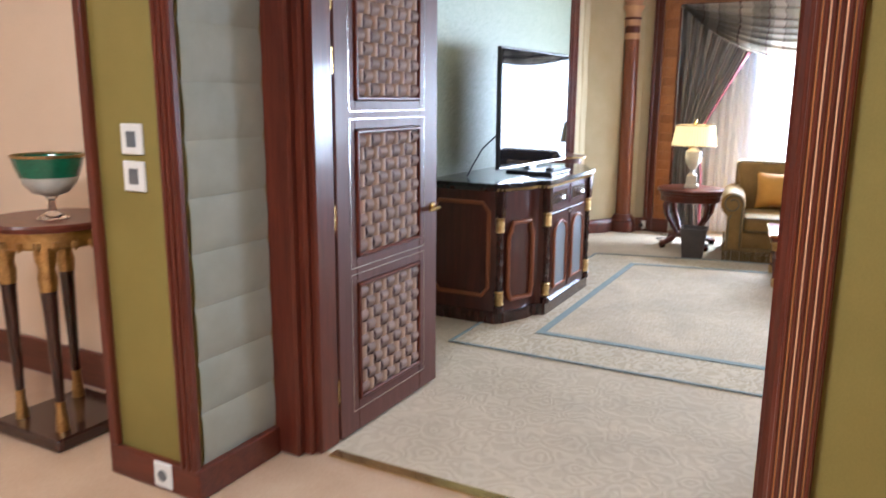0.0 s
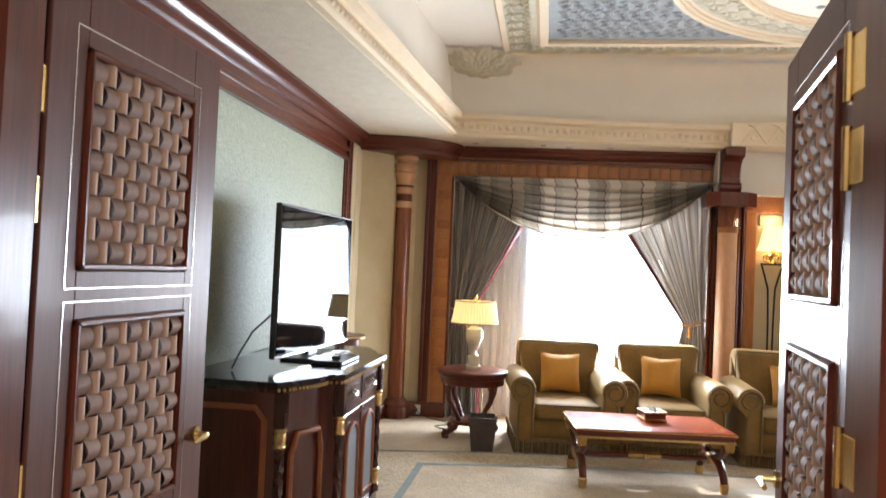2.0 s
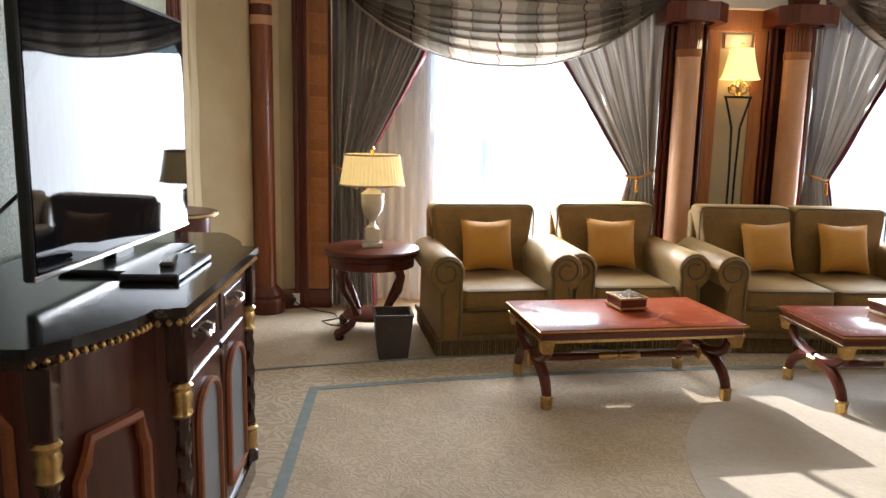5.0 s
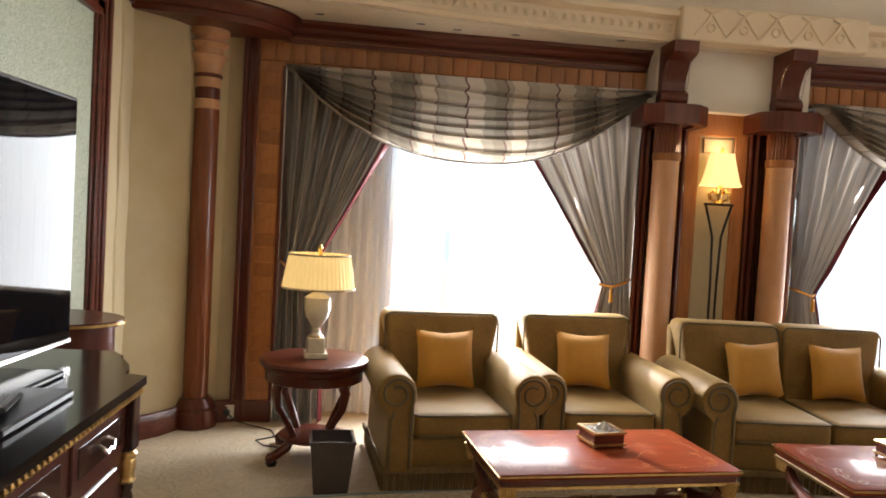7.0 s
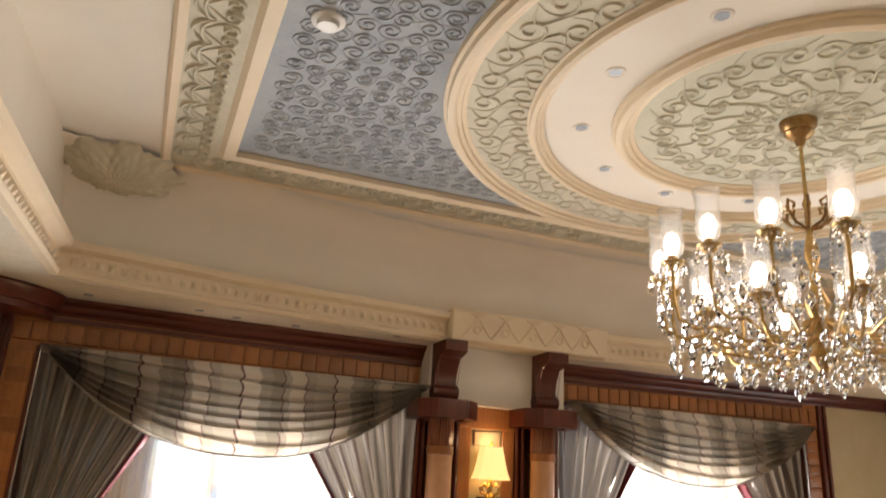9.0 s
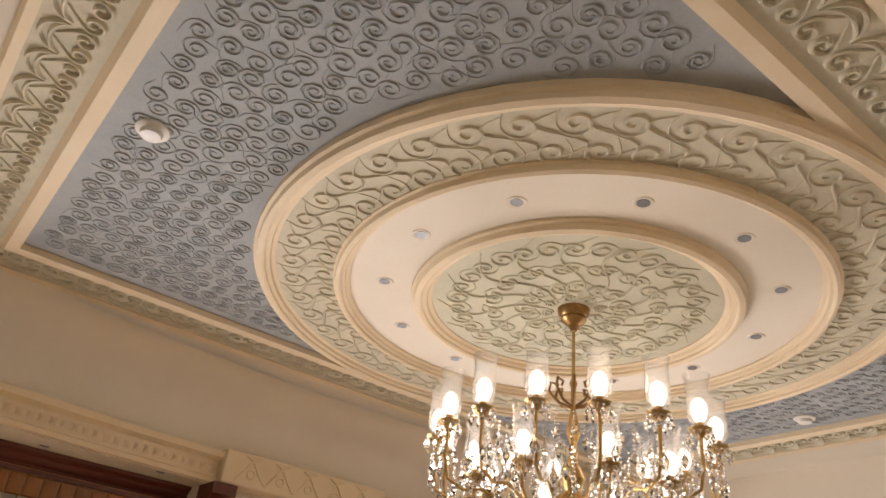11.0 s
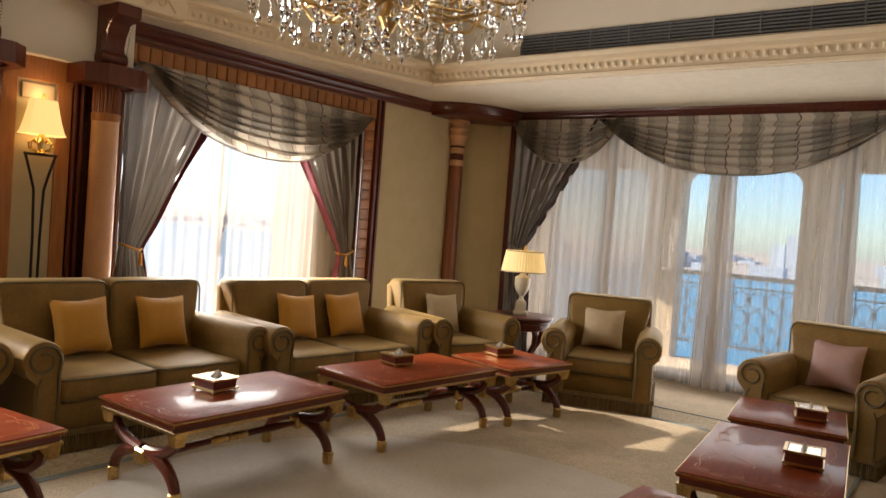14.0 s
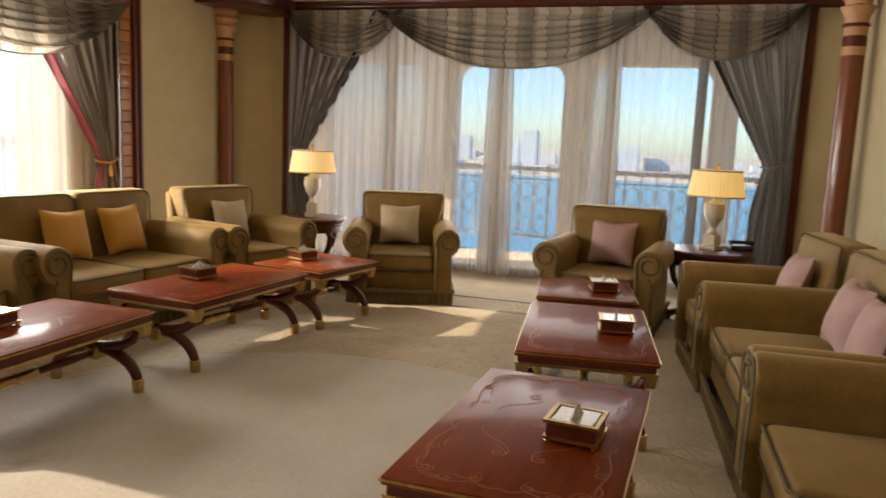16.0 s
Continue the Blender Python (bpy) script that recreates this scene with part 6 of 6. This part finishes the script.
tv = thing("television", "large black flat television standing on the console", "television", pose(-2.835, 7.49, 1.001, 0, 0, -3.2))
part("panel", boxed(-0.02, 0.015, -0.64, 0.64, 0.045, 0.94, 0.006), black_plastic, tv)
part("screen", boxed(0.0145, 0.0185, -0.627, 0.627, 0.065, 0.925), screen, tv, "dark glossy screen")
part("bezel", boxed(0.012, 0.02, -0.64, 0.64, 0.045, 0.064, 0.003), silver, tv, "silver lower bezel")
part("stand", made(box, -0.1, 0.16, -0.3, 0.3, 0.0, 0.018, 0.006), black_plastic, tv)
part("neck", boxed(-0.05, 0.0, -0.08, 0.08, 0.01, 0.12, 0.006), black_plastic, tv)
rec = tagged(part("set_top_box", boxed(-2.72, -2.53, 7.1, 7.52, 1.001, 1.025, 0.006), black_plastic), "black set-top box lying on the console", "set-top box")
rem = thing("remote_control", "black remote control with grey buttons", "remote control", pose(-2.62, 7.3, 1.026, 0, 0, 12))
part("body", boxed(-0.024, 0.024, -0.09, 0.09, 0, 0.018, 0.006), black_plastic, rem)
for i in range(5):
    for j in range(3):
        part("button", boxed(-0.016 + j * 0.012, -0.008 + j * 0.012, -0.07 + i * 0.025, -0.058 + i * 0.025, 0.018, 0.021), silver, rem)
bm = bmesh.new()
tube(bm, [(-2.9, 6.9, 1.3), (-2.98, 6.82, 1.2), (-3.02, 6.74, 1.08), (-3.03, 6.68, 1.01)], 0.006, 6)
tagged(part("cable", bm, black_plastic), "thin black cable behind the television", "cable")

# ---- chandelier ----
chan = thing("chandelier", "large gilt and crystal chandelier with lit glass hurricane shades", "chandelier", pose(CC[0], CC[1], -0.06))
part("canopy", turned([(0.016, 3.64), (0.024, 3.66), (0.03, 3.675), (0.055, 3.69), (0.072, 3.71), (0.068, 3.725), (0.086, 3.745), (0.092, 3.774)], n=28), aged_gilt, chan)
part("stem", turned([(0.02, 2.5), (0.035, 2.53), (0.06, 2.57), (0.03, 2.62), (0.02, 2.72), (0.045, 2.77), (0.06, 2.82), (0.025, 2.9), (0.018, 3.0), (0.034, 3.05), (0.034, 3.09), (0.014, 3.18), (0.013, 3.3), (0.022, 3.33), (0.01, 3.36), (0.008, 3.66)], n=20), gilt, chan)
bm = bmesh.new()
for k in range(8):
    a = k * math.pi / 4
    tube(bm, [(r * math.cos(a), r * math.sin(a), z) for r, z in ((0.02, 3.2), (0.08, 3.22), (0.13, 3.28), (0.12, 3.33), (0.08, 3.32), (0.09, 3.29))], 0.008, 6)
part("crown", bm, aged_gilt, chan, "small scrolled gilt crown")
arm_a, arm_b = bmesh.new(), bmesh.new()
tube(arm_a, [(0.05, 0, 2.74), (0.2, 0, 2.64), (0.36, 0, 2.62), (0.5, 0, 2.68), (0.6, 0, 2.66), (0.68, 0, 2.7), (0.7, 0, 2.8), (0.7, 0, 2.94)], [0.011, 0.009, 0.0085, 0.009, 0.0085, 0.008, 0.008, 0.009], 8)
lathe(arm_a, [(0.012, 2.93), (0.05, 2.96), (0.055, 2.97), (0.02, 2.975), (0.018, 3.0)], (0.7, 0, 0), 16)
tube(arm_b, [(0.04, 0, 2.66), (0.16, 0, 2.58), (0.3, 0, 2.56), (0.44, 0, 2.58), (0.5, 0, 2.66), (0.5, 0, 2.74)], [0.01, 0.0085, 0.008, 0.008, 0.008, 0.009], 8)
lathe(arm_b, [(0.012, 2.73), (0.05, 2.76), (0.055, 2.77), (0.02, 2.775), (0.018, 2.8)], (0.5, 0, 0), 16)
ARMS = [mesh_of("arm", arm_a, gilt), mesh_of("arm", arm_b, gilt)]
bm = bmesh.new()
lathe(bm, [(0.026, 0.0), (0.046, 0.02), (0.057, 0.06), (0.053, 0.11), (0.05, 0.17), (0.055, 0.215), (0.064, 0.24)], n=20, cap=False)
thin_glass = hurricane_glass("thin_glass")
SHADE = mesh_of("hurricane_shade", bm, thin_glass)
bm = bmesh.new()
lathe(bm, [(0.014, 0.005), (0.028, 0.03), (0.036, 0.06), (0.035, 0.09), (0.024, 0.115), (0.006, 0.128)], n=14)
BULB = mesh_of("bulb", bm, bulb)


def drop_at(bm, x, y, z, s=1.0):
    lathe(bm, [(0.0, 0.0), (0.011 * s, -0.02 * s), (0.013 * s, -0.03 * s), (0.0, -0.055 * s)], (x, y, z), 6, cap=False)
    lathe(bm, [(0.0, 0.014), (0.007, 0.007), (0.0, 0.0)], (x, y, z), 5, cap=False)


bm = bmesh.new()
for i in range(9):
    a = 2 * math.pi * i / 9
    drop_at(bm, 0.058 * math.cos(a), 0.058 * math.sin(a), -0.03, 0.9)
    drop_at(bm, 0.05 * math.cos(a + 0.3), 0.05 * math.sin(a + 0.3), -0.005, 0.6)
PEND = mesh_of("crystal_collar", bm, crystal, 10)
for k in range(24):
    low = k < 16
    a = 22.5 * k + 7 if low else 45 * k + 16
    r, z = (0.7, 2.99) if low else (0.5, 2.79)
    am = share("arm", ARMS[0 if low else 1], chan, pose(0, 0, 0, 0, 0, a))
    share("hurricane_shade", SHADE, am, pose(r, 0, z))
    share("bulb", BULB, am, pose(r, 0, z))
    share("crystal_collar", PEND, am, pose(r, 0, z - 0.02))
bm = bmesh.new()
rng = random.Random(4)
for ringr, zz, n in ((0.72, 2.86, 40), (0.6, 2.8, 34), (0.5, 2.92, 28), (0.44, 3.02, 26), (0.66, 2.66, 36), (0.52, 2.64, 32), (0.36, 2.6, 26), (0.22, 2.62, 16), (0.12, 2.55, 10), (0.3, 2.84, 18), (0.42, 2.86, 20)):
    for i in range(n):
        a = 2 * math.pi * (i + rng.random() * 0.3) / n
        x, y = ringr * math.cos(a), ringr * math.sin(a)
        m_ = rng.choice((2, 3, 4))
        for j in range(m_):
            lathe(bm, [(0.0, 0.01), (0.008, 0.0), (0.0, -0.01)], (x, y, zz - j * 0.022), 5, cap=False)
        drop_at(bm, x, y, zz - m_ * 0.022, rng.uniform(1.2, 1.75))
tagged(part("crystal_fringe", bm, crystal, chan, "strings of clear cut crystal drops", 10), kind="stuff")
for k in range(3):
    a = k * 2.09
    point_lamp("chandelier_lamp", (CC[0] + 0.55 * math.cos(a), CC[1] + 0.55 * math.sin(a), 3.1), 0.52, (1.0, 0.8, 0.58), 0.06)

# ceiling fittings
dl = thing("downlight", "small unlit recessed downlight with a grey lens", "downlight", None, "downlights in the ceiling ring")
part("rim", turned([(0.03, 0.0), (0.045, -0.004), (0.05, 0.002)], n=20), white_plaster, dl)
part("lens", turned([(0.031, -0.003), (0.031, 0.001)], n=16), grey_metal, dl, "unlit grey lens")
for k in range(12):
    a = radians(30 * k + 29)
    m = pose(CC[0] + 1.085 * math.cos(a), CC[1] + 1.085 * math.sin(a), 3.719)
    if k == 0:
        dl.matrix_basis = m
    else:
        copy_thing(dl, m)
sd = thing("smoke_detector", "round white smoke detector on the ceiling", "smoke detector", pose(-1.23, 8.03, 3.738))
part("base", turned([(0.06, -0.02), (0.075, -0.012), (0.075, 0.0)], n=24), white_plastic, sd)
part("dome", turned([(0.02, -0.045), (0.045, -0.04), (0.05, -0.02)], n=20), white_plastic, sd)
copy_thing(sd, pose(3.5, 7.72, 3.738))
gr = thing("air_grille", "long grey linear air grille above the cornice", "air grille", kind="structure")
part("backing", boxed(4.622, 4.63, 5.1, 9.16, 3.22, 3.4), black_plastic, gr)
for j in range(6):
    part("slat", boxed(4.605, 4.622, 5.1, 9.16, 3.228 + j * 0.029, 3.24 + j * 0.029), grey_metal, gr)
for j in range(12):
    part("divider", boxed(4.602, 4.62, 5.1 + j * 0.368, 5.112 + j * 0.368, 3.22, 3.4), grey_metal, gr)
for s, x in ((1, OX0), (-1, OX1)):
    bm = bmesh.new()

    def shell(u, v, x=x, s=s):
        a = 2 * math.pi * u
        r = v * (1 + 0.1 * math.cos(9 * a))
        return Vector((x + s * (0.26 + 0.38 * r * math.cos(a)), 10.06 + 0.24 * r * math.sin(a), 3.655 - 0.1 * (1 - v * v) - 0.085 * math.sin(a) * r + 0.012 * math.sin(26 * a) * math.sin(17 * v) * v))
    grid(bm, shell, 150, 20)
    setting("ceiling_cartouche", bm, scroll_relief, "scalloped plaster cartouche in the cove corner")

# ---- small things ----
bn = thing("waste_bin", "square tapered dark brown leather waste bin", "waste bin", pose(-1.87, 9.52, 0, 0, 0, 6))
bm = bmesh.new()
a = [[bm.verts.new((x * s, y * s, z)) for x, y in ((-1, -1), (1, -1), (1, 1), (-1, 1))] for s, z in ((0.095, 0.0), (0.125, 0.3), (0.112, 0.3), (0.085, 0.02))]
for p, q in zip(a, a[1:]):
    for i in range(4):
        bm.faces.new((p[i], p[(i + 1) % 4], q[(i + 1) % 4], q[i]))
bm.faces.new(a[0])
bm.faces.new(a[-1])
part("body", bm, bin_leather, bn)
bm = bmesh.new()
sweep(bm, [(-0.125, -0.125, 0), (0.125, -0.125, 0), (0.125, 0.125, 0), (-0.125, 0.125, 0)], [(0.014, 0.29), (-0.004, 0.29), (-0.004, 0.304), (0.014, 0.304)], closed=True)
part("rim", bm, bin_leather, bn)
ol = thing("wall_outlet", "white wall socket with a black plug", "wall outlet", pose(-2.7, 10.8, 0.075))
part("plate", boxed(-0.05, 0.05, -0.006, 0.05, -0.05, 0.05, 0.003), white_plastic, ol)
part("plug", made(tube, [(0, 0.0, 0), (0, -0.03, 0)], 0.024, 14), black_plastic, ol)
bm = bmesh.new()
tube(bm, [(-2.7, 10.76, 0.085), (-2.62, 10.72, 0.03), (-2.5, 10.7, 0.008), (-2.35, 10.6, 0.008), (-2.3, 10.45, 0.008), (-2.42, 10.36, 0.008), (-2.35, 10.25, 0.008), (-2.2, 10.2, 0.008)], 0.005, 6)
tagged(part("cable", bm, black_plastic), "thin lamp cable curling on the carpet", "cable")
ph = thing("telephone", "black desk telephone on the round table", "telephone", pose(5.12, 5.2, 0.642, 0, 0, 20))
part("base", made(box, -0.09, 0.09, -0.1, 0.1, 0, 0.04, 0.012), black_plastic, ph)
bm = bmesh.new()
tube(bm, [(-0.06, -0.1, 0.06), (-0.06, -0.07, 0.07), (-0.06, 0.07, 0.07), (-0.06, 0.1, 0.06)], [0.026, 0.016, 0.016, 0.026], 10)
part("handset", bm, black_plastic, ph)

# ---- entry hall things ----
for z in (1.41, 1.27):
    sw = thing("light_switch", "white wall control plate with a small display", "light switch", pose(-2.97, 3.72, z), "wall control plates")
    part("plate", boxed(-0.058, 0.058, -0.012, 0.0, -0.058, 0.058, 0.004), white_plastic, sw)
    part("display", boxed(-0.025, 0.025, -0.015, -0.011, -0.03, 0.03, 0.002), grey_metal, sw)
ol2 = thing("wall_outlet", "white socket plate on the skirting", "wall outlet", pose(-2.9, 3.69, 0.07))
part("plate", boxed(-0.05, 0.05, -0.01, 0.0, -0.055, 0.055, 0.004), white_plastic, ol2)
part("socket", made(tube, [(0, -0.005, 0), (0, -0.013, 0)], 0.024, 16), grey_metal, ol2)
gt = thing("console_table", "gilt and mahogany console table with slender legs", "console table", pose(-3.8, 3.92, 0))
part("tabletop", turned([(0.27, 0.985), (0.29, 0.99), (0.29, 1.01), (0.28, 1.02)], n=36), mahogany_x, gt)
ap = part("apron", turned([(0.25, 0.91), (0.26, 0.92), (0.26, 0.985)], n=36), gilt, gt)
bm = bmesh.new()
for i in range(22):
    a = 2 * math.pi * i / 22
    lathe(bm, [(0.0, -0.03), (0.018, -0.01), (0.014, 0.015), (0.0, 0.02)], (0.265 * math.cos(a), 0.265 * math.sin(a), 0.93), 8, cap=False)
part("leaf_band", bm, gilt, ap, "cast gilt leaf swags")
for k in range(4):
    a = radians(45 + 90 * k)
    x, y = 0.21 * math.cos(a), 0.21 * math.sin(a)
    lg = part("leg", turned([(0.012, 0.06), (0.02, 0.2), (0.034, 0.7), (0.036, 0.76)], (x, y, 0), 12), dark_wood, gt)
    part("leg_mount", turned([(0.036, 0.72), (0.042, 0.78), (0.034, 0.82), (0.045, 0.86), (0.05, 0.92)], (x, y, 0), 12), gilt, lg)
    part("shoe", turned([(0.03, 0.06), (0.028, 0.1), (0.02, 0.16), (0.022, 0.2)], (x, y, 0), 12), gilt, lg)
part("plinth", made(box, -0.24, 0.24, -0.24, 0.24, 0.0, 0.06, 0.01), dark_wood, gt)
bw = thing("glass_bowl", "green cut glass bowl on a clear stem with gilt rim", "bowl", pose(-3.76, 3.9, 1.021))
part("foot", turned([(0.07, 0.0), (0.06, 0.012), (0.02, 0.03), (0.015, 0.08), (0.03, 0.1)], n=24), crystal, bw)
part("cup", turned([(0.02, 0.1), (0.075, 0.118), (0.112, 0.16), (0.124, 0.19), (0.118, 0.19), (0.105, 0.163), (0.07, 0.124), (0.0, 0.115)], n=32, cap=False), milk_glass, bw, "clear frosted lower part")
part("band", turned([(0.124, 0.19), (0.14, 0.24), (0.15, 0.28), (0.145, 0.28), (0.134, 0.24), (0.118, 0.19)], n=32, cap=False), green_glass, bw, "broad emerald green band")
part("rim", turned([(0.146, 0.278), (0.153, 0.278), (0.153, 0.29), (0.146, 0.29)], n=32, cap=False), gilt, bw)
# unseen ceiling fixture and two fill lamps, added to brighten the entry
el = thing("ceiling_light", "unseen square warm ceiling light added to brighten the entry", "ceiling light", pose(-1.6, 1.6, 2.9))
part("frame", boxed(-0.35, 0.35, -0.35, 0.35, -0.03, 0.0, 0.006), brass, el)
part("diffuser", boxed(-0.32, 0.32, -0.32, 0.32, -0.036, -0.028), downlight, el)
area_lamp("entry_fill", (-1.6, 1.6, 2.85), (-1.6, 1.6, 0), 0.6, 0.6, 22, (1.0, 0.93, 0.84))
area_lamp("entry_fill", (-4.3, 2.6, 2.85), (-4.3, 2.6, 0), 0.6, 0.6, 5, (1.0, 0.86, 0.7))

# ---- balcony and the view ----
stone = mottled("stone", (0.6, 0.5, 0.37), (0.68, 0.58, 0.45), scale=2, rough=0.85, fine=60)
BXO = 8.3
setting("balcony_floor", boxed(XR + 0.2, BXO + 0.2, 2.0, 13.0, -0.25, -0.03), stone, "pale stone balcony floor")
bm = bmesh.new()
for a, b in ((2.0, 3.4), (5.1, 5.42), (6.88, 7.26), (8.74, 9.2), (10.7, 13.0)):
    box(bm, BXO, BXO + 0.3, a, b, -0.03, 3.4)
for a, b in ((3.4, 5.1), (5.42, 6.88), (7.26, 8.74), (9.2, 10.7)):
    r = 0.22
    pts = [(a, 3.4), (a, 2.5 - r)] + [(a + r - r * math.cos(t), 2.5 - r + r * math.sin(t)) for t in steps(0, math.pi / 2, 6)] + [(b - r + r * math.sin(t), 2.5 - r + r * math.cos(t)) for t in steps(0, math.pi / 2, 6)] + [(b, 2.5 - r), (b, 3.4)]
    va = [bm.verts.new((BXO, y, z)) for y, z in pts]
    vb = [bm.verts.new((BXO + 0.3, y, z)) for y, z in pts]
    for i in range(len(pts)):
        bm.faces.new((va[i], va[(i + 1) % len(pts)], vb[(i + 1) % len(pts)], vb[i]))
    bm.faces.new(va)
    bm.faces.new(list(reversed(vb)))
box(bm, XR + 0.2, BXO + 0.3, 2.0, 13.0, 3.0, 3.3)
setting("balcony_wall", bm, stone, "cream balcony arcade with rounded openings")
pale_iron = mottled("pale_iron", (0.34, 0.36, 0.37), (0.44, 0.46, 0.47), rough=0.5)
rail = thing("balcony_railing", "pale grey iron balcony railing of scrolls", "railing", pose(BXO + 0.1, 0, 0), kind="structure")
part("handrail", boxed(-0.04, 0.04, 2.1, 12.9, 1.1, 1.16, 0.008), pale_iron, rail)
part("bottom_rail", boxed(-0.02, 0.02, 2.1, 12.9, 0.2, 0.23), pale_iron, rail)
part("top_rail", boxed(-0.02, 0.02, 2.1, 12.9, 0.98, 1.0), pale_iron, rail)
bm = bmesh.new()
tube(bm, [(0, 0.0, 0.2), (0, 0.0, 1.1)], 0.009, 6)
for zc in (0.36, 0.6, 0.84):
    tube(bm, [(0, 0.1 + 0.085 * math.cos(t), zc + 0.11 * math.sin(t)) for t in steps(0, 6.28, 12)], 0.008, 6)
SCR = mesh_of("scroll_panel", bm, pale_iron)
for i in range(30):
    share("scroll_panel", SCR, rail, pose(0, 4.0 + 0.2 * i, 0))
sand_ground = mottled("sand_ground", (0.42, 0.36, 0.28), (0.52, 0.46, 0.37), scale=0.02, rough=0.95)
sea = mottled("sea", (0.05, 0.24, 0.38), (0.08, 0.32, 0.46), scale=0.01, rough=0.8, fine=0.4, relief=0.4)
setting("ground", boxed(-4000, 4500, -4000, 4500, -27, -26), sand_ground, "sandy ground reaching to the horizon")
setting("water", boxed(40, 650, -1500, 1800, -26, -25.6), sea, "blue sea water beyond the balcony")
# distance haze is put into the buildings' pale blue-grey colour
haze_tint = mottled("haze_tint", (0.4, 0.5, 0.58), (0.52, 0.59, 0.64), scale=0.02, rough=0.9)
rng = random.Random(9)
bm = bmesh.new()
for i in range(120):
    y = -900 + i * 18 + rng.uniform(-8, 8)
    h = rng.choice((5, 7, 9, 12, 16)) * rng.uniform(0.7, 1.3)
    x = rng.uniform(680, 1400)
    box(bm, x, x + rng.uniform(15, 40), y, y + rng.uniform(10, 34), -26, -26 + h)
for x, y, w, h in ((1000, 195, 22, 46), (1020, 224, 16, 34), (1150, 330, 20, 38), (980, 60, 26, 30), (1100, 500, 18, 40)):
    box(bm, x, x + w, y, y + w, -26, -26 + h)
setting("backdrop_skyline", bm, haze_tint, "low skyline across the water, haze put into its colour")

# small covers let into the soffit over the windows
for x, y in ((-2.15, 10.6), (-1.44, 10.65), (-1.17, 10.73), (-0.74, 10.75), (0.03, 10.67)):
    sl = thing("ceiling_slot", "small metal cover let into the plaster soffit", "ceiling fitting", pose(x, y, SOFFIT, 0, 0, 4), "small covers in the soffit")
    part("plate", boxed(-0.03, 0.03, -0.012, 0.012, -0.006, 0.0, 0.002), grey_metal, sl)
    part("slit", boxed(-0.022, 0.022, -0.003, 0.003, -0.0075, -0.0055), black_plastic, sl)
